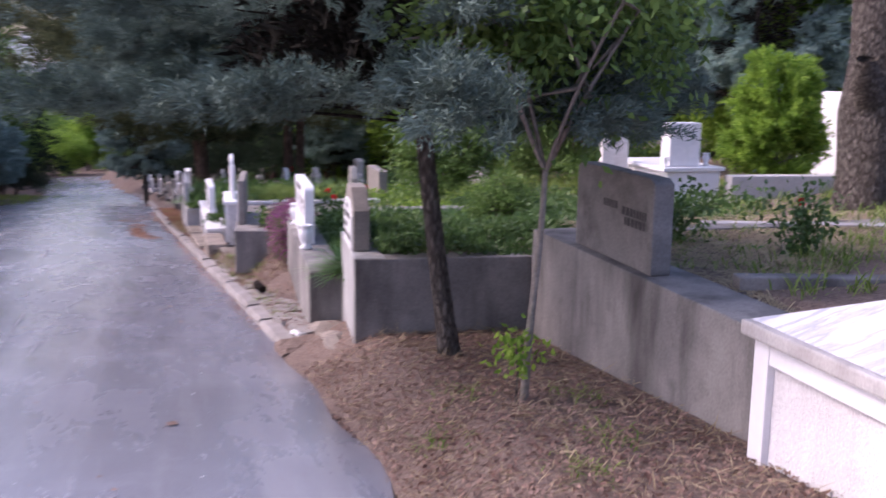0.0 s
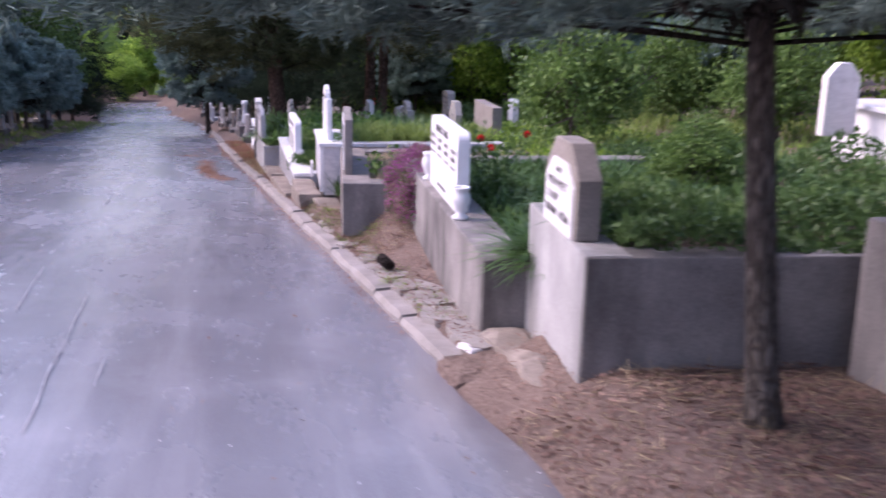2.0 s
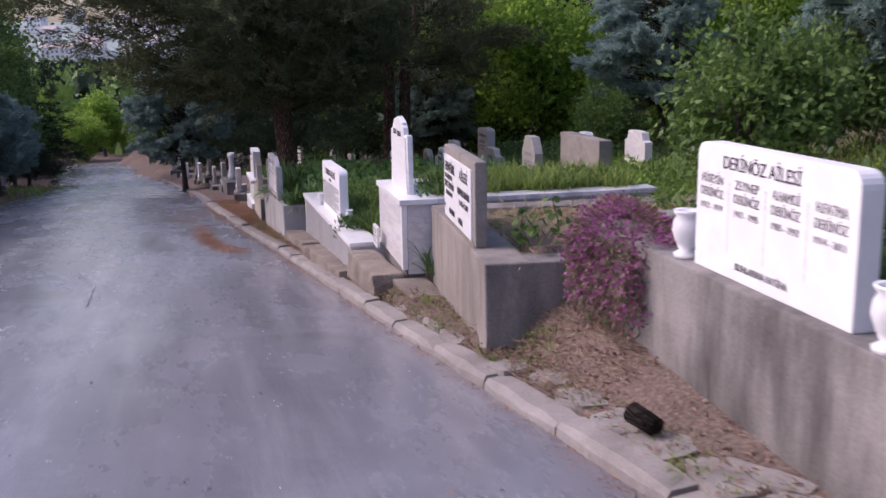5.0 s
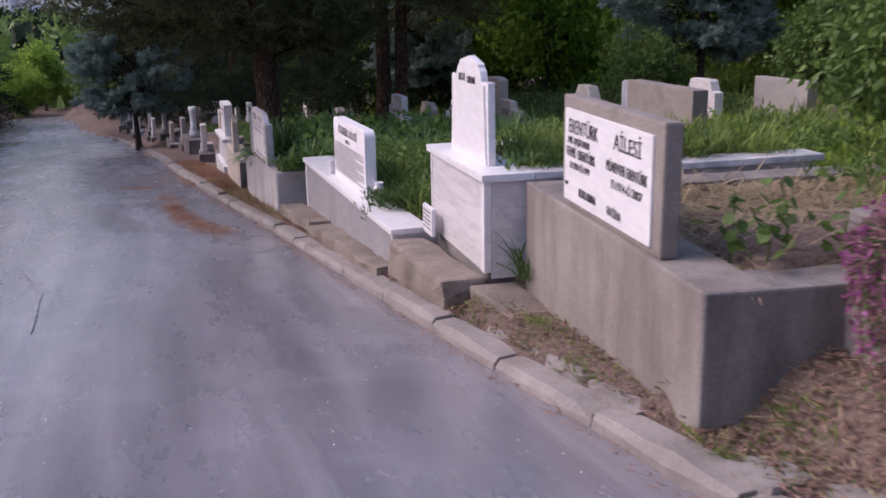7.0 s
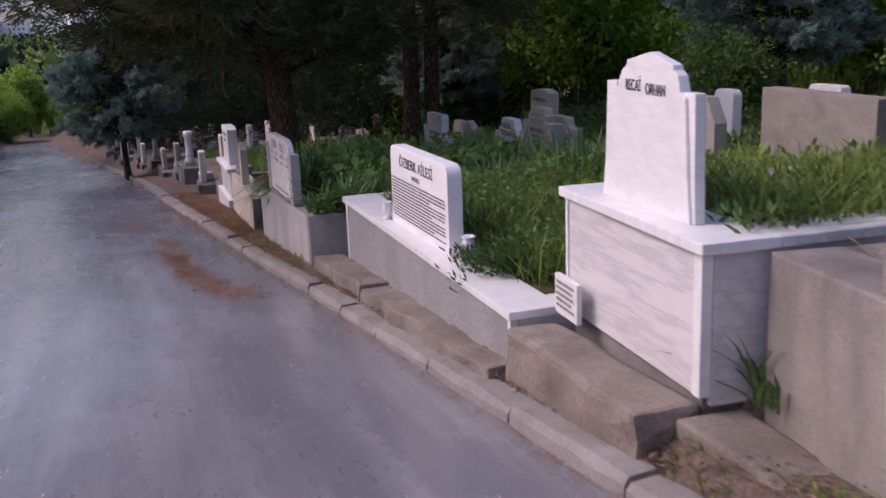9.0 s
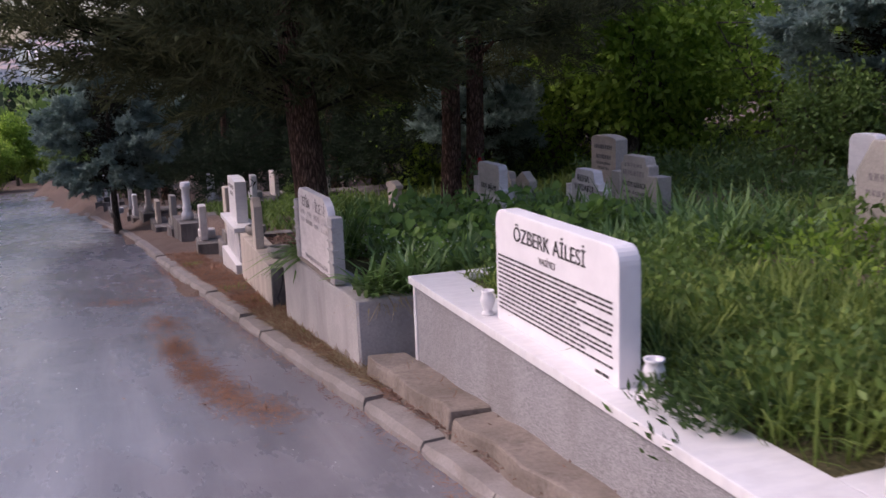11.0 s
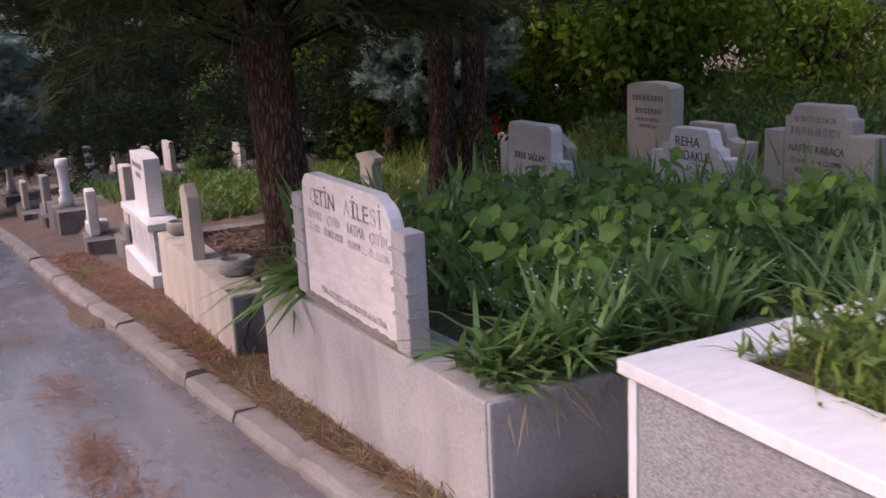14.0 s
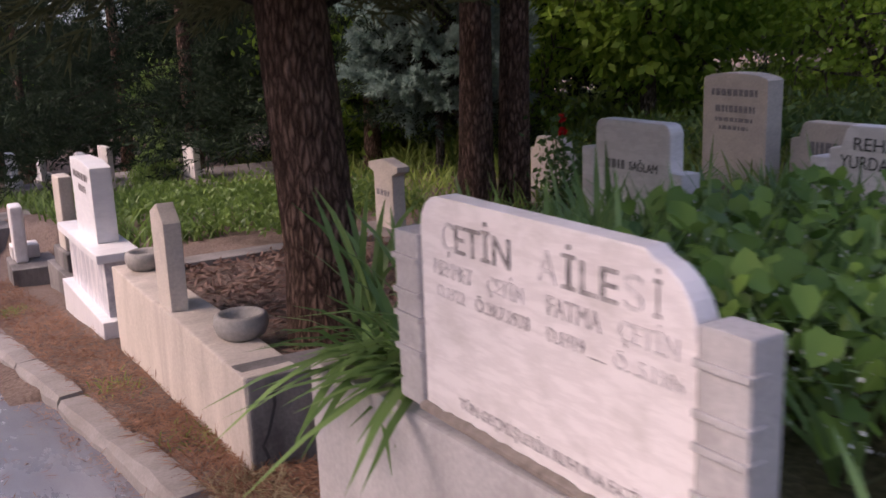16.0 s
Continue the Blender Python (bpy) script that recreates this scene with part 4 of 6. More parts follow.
back_stone((3.82, 17.4), (3.86, 18.7), -1.15, [(-0.65, 0), (0.65, 0), (0.65, 0.7), (-0.65, 0.7)], 0.16, CONCRETE_TAN, "wide tan concrete headstone stained with age")
back_stone((5.5, 19.6), (5.5, 20.3), -1.45, shouldered(0.66, 0.85, 0.14), 0.12, MARBLE_PINK, "pale marble headstone with curved top")
back_stone((6.3, 19.0), (6.3, 20.0), -1.2, [(-0.5, 0), (0.5, 0), (0.5, 0.6), (-0.5, 0.6)], 0.14, DARKSTONE, "wide grey headstone on the slope")

# ---- plots behind the high wall ----
wg = holder("white_grave", Matrix.Identity(4), "white rendered grave with marble headstone and vases", "grave")
part("body", box_bm(5.82, 6.5, 10.4, 11.7, -0.6, 0.24, 0.012), WHITE, wg)
part("coping", box_bm(5.74, 6.54, 10.36, 11.74, 0.242, 0.29, 0.01), MARBLE, wg)
part("slab", box_bm(5.88, 6.28, 10.5, 10.72, 0.292, 0.80, 0.012), MARBLE, wg)
part("kerb", box_bm(5.3, 6.6, 9.6, 10.35, -0.6, -0.22, 0.012), MARBLE, wg)
vase(5.81, 10.46, 0.292, 0.55)
vase(6.42, 10.6, 0.292, 0.7)
hs = stone_frame((5.35, 11.2), (5.6, 11.2), 0.0, "small pinkish chamfered headstone beside a white grave")
part("slab", plate_bm([(-0.17, 0), (0.17, 0), (0.17, 0.55), (0.06, 0.68), (-0.06, 0.68), (-0.17, 0.55)], -0.1, 0, 0.01), MARBLE_PINK, hs)
gw = holder("garden_wall", Matrix.Identity(4), "low pale concrete wall around a grave", "wall")
part("wall", wall_bm((6.56, 10.4), (9.5, 10.1), 0.2, -0.5, 0.2, seed=9), PLASTER, gw)
part("pier", box_bm(7.6, 7.95, 9.2, 9.6, -0.4, 0.35, 0.012), PLASTER, gw)
tall = holder("tall_white_tomb", Matrix.Identity(4), "tall white marble tomb with crowning stone", "tomb")
part("base", box_bm(9.05, 10.4, 11.3, 12.6, -0.6, 0.35, 0.012), MARBLE, tall)
part("slab", box_bm(9.12, 9.32, 11.4, 12.2, 0.352, 1.15, 0.02), MARBLE, tall)
part("slab", box_bm(9.55, 10.15, 11.4, 11.7, 0.352, 1.45, 0.02), MARBLE, tall)
low = holder("low_kerbed_plot", Matrix.Identity(4), "low concrete kerb round a grave bed", "grave plot")
part("kerb", wall_bm((3.35, 5.0), (5.6, 4.4), 0.14, 0.0, 0.26, seed=12), CONCRETE, low)
part("kerb", wall_bm((4.4, 7.2), (6.5, 6.6), 0.14, -0.1, 0.20, seed=13), PLASTER, low)

# ---- white roughcast tomb next to the high wall ----
rt = holder("roughcast_tomb", Matrix.Identity(4), "white roughcast tomb with smooth borders and pyramid lid", "tomb", "graves along the road")
part("body", box_bm(2.78, 4.2, 1.7, 3.80, -0.8, 0.24, 0.012, 0.2, 0.004), ROUGH_WHITE, rt)
part("border", box_bm(2.745, 2.80, 3.72, 3.83, -0.8, 0.238, 0.008), WHITE, rt)
part("border", box_bm(2.745, 2.782, 1.7, 3.715, 0.14, 0.236, 0.006), WHITE, rt)
part("slab", box_bm(2.70, 4.3, 1.65, 3.88, 0.242, 0.31, 0.012), PLASTER, rt)
bm = bmesh.new()
q = [bm.verts.new(p) for p in ((2.74, 2.75, 0.312), (3.95, 2.75, 0.312), (3.95, 3.86, 0.312), (2.74, 3.86, 0.312))]
tp = bm.verts.new((3.2, 3.55, 0.45))
for i in range(4):
    bm.faces.new((q[i], q[(i + 1) % 4], tp))
bm.faces.new(list(reversed(q)))
part("lid", bm, MARBLE_GREY, rt, "grey pyramid lid")
tagged(part("white_slab", box_bm(2.35, 2.74, 3.75, 4.25, -0.62, -0.42, 0.012), MARBLE), "white marble slab lying at the foot of a tomb", "slab")

# ---- step and footing in front of the marble graves ----
blk = holder("concrete_step", Matrix.Identity(4), "rough broken concrete step below the marble grave", "step")
part("block", wall_bm((0.72, 15.16), (0.70, 16.43), 0.29, -1.75, -1.285, -1.315, bevel=0.03, wobble=0.035, seed=21), FOOTING, blk)
part("apron", wall_bm((0.93, 14.5), (0.90, 15.14), 0.30, -1.65, -1.385, -1.33, bevel=0.02, wobble=0.03, seed=27), FOOTING, blk, "flat broken piece of old concrete")
foot = holder("concrete_footing", Matrix.Identity(4), "cracked crumbling concrete footing strip below the granite plot", "footing")
for p, q, zp, zq, sd in (((0.60, 16.46), (0.565, 17.4), -1.54, -1.603, 23), ((0.567, 17.42), (0.52, 18.75), -1.61, -1.69, 24), ((0.518, 18.78), (0.47, 20.2), -1.69, -1.79, 25)):
    part("strip", wall_bm(p, q, 0.26, -2.1, zp, zq, bevel=0.018, wobble=0.04, seed=sd), FOOTING, foot)
foot2 = part("broken_footing", wall_bm((1.42, 7.30), (1.36, 8.62), 0.36, -1.2, -0.74, -0.82, bevel=0.11, wobble=0.10, seed=26), FOOTING)
tagged(foot2, "eroded mound of gravelly earth at a plot corner", "mound")

# ---- plants: arrays of blades and leaves ----
G = np.random.default_rng(7)


def unit(v):
    return v / np.maximum(1e-9, np.linalg.norm(v, axis=-1, keepdims=True))


def leaves(c, d, length, width, fold=0.15, up=None):
    """Pointed leaves: from each place c along d, as two folded triangles each."""
    n = len(c)
    d = unit(d)
    side = unit(np.cross(d, G.normal(size=(n, 3)) if up is None else up))
    nr = np.cross(side, d)
    L, W = np.broadcast_to(length, n)[:, None], np.broadcast_to(width, n)[:, None]
    mid = c + d * L * 0.45 - nr * W * fold
    v = np.stack([c, mid + side * W / 2 + nr * W * fold * 2, c + d * L, mid - side * W / 2 + nr * W * fold * 2], 1)
    i = np.arange(n)[:, None] * 4
    t = np.concatenate([i + np.array([[0, 1, 2]]), i + np.array([[0, 2, 3]])])
    return v.reshape(-1, 3), t


def round_leaves(c, nrm, size):
    """Broad heart-shaped leaves lying about each normal."""
    n = len(c)
    nrm = unit(nrm)
    a = unit(np.cross(nrm, G.normal(size=(n, 3))))
    b = np.cross(nrm, a)
    S = np.broadcast_to(size, n)[:, None]
    shape = ((-0.45, 0.0, 0.0), (-0.5, 0.34, 0.06), (-0.05, 0.52, 0.1), (0.4, 0.3, 0.05), (0.68, 0, -0.08), (0.4, -0.3, 0.05), (-0.05, -0.52, 0.1), (-0.5, -0.34, 0.06))
    v = np.stack([c + S * (p * a + q * b + r * nrm) for p, q, r in shape], 1)
    i = np.arange(n)[:, None] * 8
    t = np.concatenate([i + np.array([[0, k, k + 1]]) for k in range(1, 7)])
    return v.reshape(-1, 3), t


def blades(c, d, length, width, droop):
    """Long strap leaves that rise along d and bend over: four cross-sections each."""
    n = len(c)
    d = unit(d)
    out = unit(np.stack([d[:, 0], d[:, 1], np.zeros(n)], -1) + 1e-6)
    side = unit(np.cross(d, np.array([0, 0, 1.0])) + 1e-6 * G.normal(size=(n, 3)))
    L, W, D = (np.broadcast_to(k, n)[:, None] for k in (length, width, droop))
    rows = []
    for f, w in ((0, 0.7), (0.35, 1.0), (0.7, 0.8), (1.0, 0.0)):
        p = c + d * L * f + (out * 0.5 - np.array([0, 0, 0.55])) * D * L * f * f
        rows += [p + side * W * w / 2, p - side * W * w / 2] if w else [p]
    v = np.stack(rows, 1)
    i = np.arange(n)[:, None] * 7
    t = np.concatenate([i + np.array([q]) for q in ((0, 1, 2), (1, 3, 2), (2, 3, 4), (3, 5, 4), (4, 5, 6))])
    return v.reshape(-1, 3), t


def join(*sets):
    vs, ts, k = [], [], 0
    for v, t in sets:
        vs.append(v)
        ts.append(t + k)
        k += len(v)
    return np.concatenate(vs), np.concatenate(ts)


def tube(path, radii, sides=9, rough=0.0):
    path = np.asarray(path, float)
    n = len(path)
    t = unit(np.gradient(path, axis=0))
    ref = np.where(np.abs(t[:, 2:3]) > 0.9, np.array([[1.0, 0, 0]]), np.array([[0, 0, 1.0]]))
    a = unit(np.cross(t, ref))
    for k in range(1, n):
        if (a[k] * a[k - 1]).sum() < 0:
            a[k] = -a[k]
    b = np.cross(t, a)
    th = np.linspace(0, 2 * math.pi, sides, endpoint=False)
    R = np.asarray(radii, float)[:, None] * (1 + rough * G.normal(size=(n, sides)))
    v = path[:, None] + R[..., None] * (np.cos(th)[None, :, None] * a[:, None] + np.sin(th)[None, :, None] * b[:, None])
    i = np.arange(n - 1)[:, None] * sides + np.arange(sides)[None]
    j = np.arange(n - 1)[:, None] * sides + (np.arange(sides)[None] + 1) % sides
    tri = np.concatenate([np.stack([i, j, j + sides], -1).reshape(-1, 3), np.stack([i, j + sides, i + sides], -1).reshape(-1, 3)])
    return v.reshape(-1, 3), tri


def plant_root(name, x, y, z, label, category, group=""):
    return holder(name, pose(x, y, z), label, category, group)


def conifer(name, place, label, needle, bark, trunk_h, trunk_r, start, top, radius, branches, clumps, per, L, W, tilt=0.15, sag=0.0, seed=1, group="conifers", shape=0.7, lean=(0, 0), tuft=0.16, low=1.0, ball=False, brush=0.5, skew=(0.0, 0.0), inner=0.02, shoot=0.34, shade_twigs=0):
    """Trunk, limbs in whorls and a crown of needle tufts with gaps; start and top are heights above the foot."""
    global G
    G = np.random.default_rng(seed)
    root = plant_root(name, *place, label, "tree", group)
    zz = np.linspace(-0.25, trunk_h, 14)
    px = lean[0] * zz + 0.02 * np.sin(zz * 1.3 + seed)
    py = lean[1] * zz + 0.02 * np.cos(zz * 1.1 + seed)
    rr = trunk_r * (1 - 0.85 * np.clip(zz / trunk_h, 0, 1)) * (1 + 0.45 * np.exp(-np.maximum(zz + 0.1, 0) / 0.14))
    wood = [tube(np.stack([px, py, zz], -1), rr, 14, 0.04)]
    tufts, dirs = [], []
    for k in range(branches):
        f = ((k + G.uniform(0, 1)) / branches) ** low
        h = start + (top - start) * f
        az = G.uniform(0, 2 * math.pi)
        ln = radius * (1 - f) ** shape * G.uniform(0.65, 1.08) + 0.15
        if ball:
            ln *= min(1.0, 0.55 + 1.5 * f) * 1.15
        ln *= 1 + skew[0] * math.cos(az) + skew[1] * math.sin(az)
        o = np.array([np.cos(az), np.sin(az), 0])
        s = np.linspace(0, 1, 6)[:, None]
        sway = np.cross(o, [0, 0, 1.0]) * G.normal() * 0.12
        p0 = np.array([lean[0] * h, lean[1] * h, h])
        path = p0 + o * ln * s + sway * ln * s * s + np.array([0, 0, 1.0]) * ln * (tilt * s - sag * s * s)
        if ln > 0.5:
            wood.append(tube(path, np.linspace(max(0.008, trunk_r * 0.08 * (1 - f)), 0.004, 6), 5))
        # side shoots, each a plume of tufts
        nb = max(2, int(clumps * ln / radius / 6))
        perp = np.cross(o, [0, 0, 1.0])
        for q in range(nb):
            u = G.uniform(inner, 1.0) ** 0.7
            st = p0 + o * ln * u + sway * ln * u * u + np.array([0, 0, 1.0]) * ln * (tilt * u - sag * u * u)
            an = G.uniform(-1.1, 1.1) * (1.15 - u * 0.5)
            dv = o * math.cos(an) + perp * math.sin(an) + np.array([0, 0, G.uniform(-0.05, 0.45) - sag])
            sl = (shoot * ln * G.uniform(0.6, 1.2) + 0.12) * (1.1 - 0.4 * u)
            s6 = np.linspace(0.12, 1, 6)[:, None]
            tufts.append(st + dv * sl * s6 + np.array([0, 0, -0.12]) * sl * s6 * s6 + 0.025 * G.normal(size=(6, 3)))
            dirs.append(unit(dv + 0.45 * G.normal(size=(6, 3)) + np.array([0, 0, 0.1])))
    c, d = np.concatenate(tufts), np.concatenate(dirs)
    # each tuft: a short shoot along d set with needles
    n = len(c)
    s = G.uniform(0, 1, (n, per, 1))
    base = c[:, None] + d[:, None] * s * tuft * G.uniform(0.7, 1.6, (n, 1, 1)) + 0.02 * G.normal(size=(n, per, 3))
    nd = unit(d[:, None] + brush * G.normal(size=(n, per, 3)))
    ln = L * G.uniform(0.7, 1.25, n * per)
    v, t = leaves(base.reshape(-1, 3), nd.reshape(-1, 3), ln, W, 0.1)
    tri_mesh("trunk", *wood[0], bark, root, True)
    tagged(tri_mesh("branchwork", *join(*wood[1:]), BARK_DARK, root, True), kind="stuff")
    tri_mesh("crown", v, t, needle, root)
    if shade_twigs:
        # near-black leafless twigs round the stem, added as the crown's dark shaded gaps
        az, h = G.uniform(0, 2 * math.pi, shade_twigs), start + 0.18 + (top - start) * G.uniform(0, 1, shade_twigs) ** 1.2
        rad = radius * (1 - (h - start) / (top - start)) ** shape * G.uniform(0.05, 0.58, shade_twigs)
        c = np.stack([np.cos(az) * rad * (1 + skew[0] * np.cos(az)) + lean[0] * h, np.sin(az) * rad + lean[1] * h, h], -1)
        d = np.stack([np.cos(az), np.sin(az), 0.1 + 0 * az], -1) + 0.7 * G.normal(size=(shade_twigs, 3))
        tagged(tri_mesh("dead_twig_mass", *leaves(c, d, 0.16 * G.uniform(0.6, 1.4, shade_twigs), 0.03), CROWN_SHADE, root), kind="stuff")
    return root


def broadleaf(name, place, label, leaf, bark, trunk_h, trunk_r, crown_c, crown_r, clusters, per, L, W, seed=1, group="broadleaf trees", limbs=7, spread=0.22, lean=(0, 0)):
    """A forked trunk, limbs and a crown of leaf clusters gathered at the twig ends, uneven and open."""
    global G
    G = np.random.default_rng(seed)
    root = plant_root(name, *place, label, "tree" if trunk_h > 0.9 else "shrub", group)
    zz = np.linspace(-0.2, trunk_h, 8)
    stem = np.stack([lean[0] * zz + 0.03 * np.sin(zz * 2 + seed), lean[1] * zz + 0.03 * np.cos(zz * 2.3), zz], -1)
    wood = [tube(stem, trunk_r * (1 - 0.35 * np.clip(zz / trunk_h, 0, 1)) * (1 + 0.5 * np.exp(-np.maximum(zz + 0.15, 0) / 0.1)), 10, 0.03)]
    fork = stem[-1]
    cc, cr = np.array(crown_c, float), np.array(crown_r, float)
    ends = []
    for k in range(limbs):
        tip = cc + cr * unit(G.normal(size=(1, 3)))[0] * G.uniform(0.45, 0.95)
        s = np.linspace(0, 1, 7)[:, None]
        bend = G.normal(size=3) * 0.12 * np.linalg.norm(tip - fork)
        path = fork + (tip - fork) * s + bend * (s * (1 - s))
        wood.append(tube(path, np.linspace(trunk_r * 0.55, 0.008, 7), 6))
        for q in range(4):
            p = path[G.integers(3, 7)]
            e = p + unit(G.normal(size=(1, 3)) + 0.4 * unit((p - cc)[None]))[0] * cr.mean() * G.uniform(0.2, 0.5)
            wood.append(tube(np.linspace(p, e, 4), np.linspace(0.014, 0.005, 4), 4))
            ends.append(e)
    ends = np.array(ends)
    k = G.integers(0, len(ends), clusters)
    sh = cc + cr * unit(G.normal(size=(clusters, 3))) * G.uniform(0.35, 1.0, (clusters, 1)) ** 0.5
    f = G.uniform(0.15, 0.95, (clusters, 1))
    c = ends[k] * f + sh * (1 - f)
    dn = np.array([noise.noise(Vector(p) * (1.6 / cr.mean() * 1.2) + Vector((seed, 0, 0))) for p in c])
    c = c[dn > -0.16]
    n = len(c)
    base = c[:, None] + spread * cr.mean() * 0.5 * G.normal(size=(n, per, 3)) * np.array([1, 1, 0.6])
    nd = unit(unit(base - cc) * 0.5 + 0.9 * G.normal(size=(n, per, 3)) - np.array([0, 0, 0.15]))
    m = n * per
    v, t = leaves(base.reshape(-1, 3), nd.reshape(-1, 3), L * G.uniform(0.6, 1.3, m), W * G.uniform(0.7, 1.2, m), 0.12)
    tri_mesh("trunk", *wood[0], bark, root, True)
    tagged(tri_mesh("branchwork", *join(*wood[1:]), bark, root, True), kind="stuff")
    tri_mesh("crown", v, t, leaf, root)
    return root


def gz(x, y):
    return float(ground_z(x, y))


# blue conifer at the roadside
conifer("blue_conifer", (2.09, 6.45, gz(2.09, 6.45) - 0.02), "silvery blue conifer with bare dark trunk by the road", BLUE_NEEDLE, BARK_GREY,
        6.5, 0.07, 1.6, 4.9, 1.8, 84, 100, 76, 0.055, 0.008, 0.12, 0.06, 3, "blue conifers", 0.5, (-0.12, -0.03), 0.09, low=1.5, brush=0.5, skew=(-0.2, -0.12), inner=0.3, shoot=0.2, shade_twigs=26000)
# young broadleaf tree
broadleaf("young_tree", (2.2, 5.12, gz(2.2, 5.12) - 0.02), "slender young tree with grey stem and green leaves", LEAF, BARK_SMOOTH, 1.3, 0.024, (0.1, 0.25, 2.3), (1.0, 0.9, 0.85), 900, 13, 0.075, 0.034, 5, "young trees", 8, 0.26, (0.02, 0.05))
G = np.random.default_rng(3)
sp = plant_root("sapling_shoot", 2.1, 5.1, gz(2.1, 5.1), "leafy green shoot at the foot of a young tree", "plant")
v, t = leaves(np.array([0, 0, 0.28]) + 0.07 * G.normal(size=(130, 3)), G.normal(size=(130, 3)) + np.array([0, 0, 0.4]), 0.06, 0.03)
tri_mesh("leaves", v, t, LEAF_BRIGHT, sp)
tri_mesh("stem", *tube([(0, 0, -0.03), (0.01, 0, 0.15), (0, 0.01, 0.33)], [0.008, 0.006, 0.004], 5), BARK_GREY, sp)

# large pines over the graves
conifer("pine", (0.96, 23.8, -1.9), "large dark pine with reddish furrowed bark", PINE_NEEDLE, BARK, 9, 0.18, 1.42, 6.0, 3.1, 88, 104, 32, 0.13, 0.018, 0.40, 0.06, 11, "pines", 0.4, (-0.085, 0.02), 0.28, low=1.35, skew=(-0.3, 0.2), ball=True)
conifer("pine", (3.13, 26.0, -1.95), "dark twin-stemmed pine behind the graves", PINE_NEEDLE, BARK, 9, 0.135, 1.7, 6.5, 2.5, 46, 84, 28, 0.13, 0.016, 0.2, 0.08, 12, "pines", 0.4, (0.0, 0.0), 0.3, low=1.35, skew=(-0.1, 0.4))
G = np.random.default_rng(31)
stem2 = plant_root("tree_stem", 3.42, 25.95, -1.95, "second dark reddish stem of a twin pine", "tree", "pines")
zz = np.linspace(-0.2, 9, 12)
tri_mesh("trunk", *tube(np.stack([0.02 * zz, 0.0 * zz, zz], -1), 0.125 * (1 - 0.07 * zz), 12, 0.04), BARK, stem2, True)
tri_mesh("branch_stub", *tube([(0.0, 0.0, 1.9), (0.10, -0.16, 2.1), (0.16, -0.34, 2.2)], [0.04, 0.03, 0.022], 8, 0.05), BARK, stem2, True)

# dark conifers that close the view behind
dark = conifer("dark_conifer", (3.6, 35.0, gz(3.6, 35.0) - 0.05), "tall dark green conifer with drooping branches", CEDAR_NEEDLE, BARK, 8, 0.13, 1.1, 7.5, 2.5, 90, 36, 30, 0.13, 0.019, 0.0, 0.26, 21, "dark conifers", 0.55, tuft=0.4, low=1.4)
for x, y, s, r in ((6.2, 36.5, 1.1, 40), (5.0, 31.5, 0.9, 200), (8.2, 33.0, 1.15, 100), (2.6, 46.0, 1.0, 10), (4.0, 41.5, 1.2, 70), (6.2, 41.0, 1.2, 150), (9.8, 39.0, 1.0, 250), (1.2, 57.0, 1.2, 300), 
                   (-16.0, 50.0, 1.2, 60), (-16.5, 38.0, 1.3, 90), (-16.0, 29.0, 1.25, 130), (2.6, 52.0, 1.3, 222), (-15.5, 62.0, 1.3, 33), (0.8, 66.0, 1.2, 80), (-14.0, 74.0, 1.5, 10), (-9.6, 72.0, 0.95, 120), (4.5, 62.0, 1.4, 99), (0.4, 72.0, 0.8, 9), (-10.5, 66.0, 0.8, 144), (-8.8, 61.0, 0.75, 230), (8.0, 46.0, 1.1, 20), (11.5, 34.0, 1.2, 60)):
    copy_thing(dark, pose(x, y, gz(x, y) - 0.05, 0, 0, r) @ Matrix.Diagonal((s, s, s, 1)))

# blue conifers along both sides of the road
blue = conifer("blue_conifer", (-0.90, 39.3, gz(-0.45, 39.3)), "round blue-grey conifer on a short trunk by the kerb", SPRUCE_NEEDLE, BARK_GREY, 4.0, 0.09, 0.95, 3.95, 1.5, 115, 42, 24, 0.12, 0.028, 0.22, 0.10, 41, "blue conifers", 0.38, tuft=0.12, ball=True, brush=0.35, shoot=0.24, inner=0.25, shade_twigs=4000)
# copies at y 12.5 and 18: unseen, added to close off the sky
for x, y, s, r in ((-6.3, 24.6, 0.78, 30), (-6.4, 28.3, 0.85, 120), (-6.9, 33.6, 0.88, 200), (-6.8, 37.8, 0.85, 280), (-7.0, 42.5, 0.85, 15), (-7.8, 47.5, 0.85, 160), (-8.8, 53.5, 0.9, 250), (-7.0, 18.0, 0.8, 66), (-7.2, 12.5, 0.9, 99), (4.9, 29.6, 0.65, 140), (7.8, 23.6, 0.8, 50), (10.2, 15.6, 1.25, 20), (8.2, 17.6, 1.0, 250)):
    copy_thing(blue, pose(x, y, gz(x, y) - 0.06, 0, 0, r) @ Matrix.Diagonal((s, s, s, 1)))

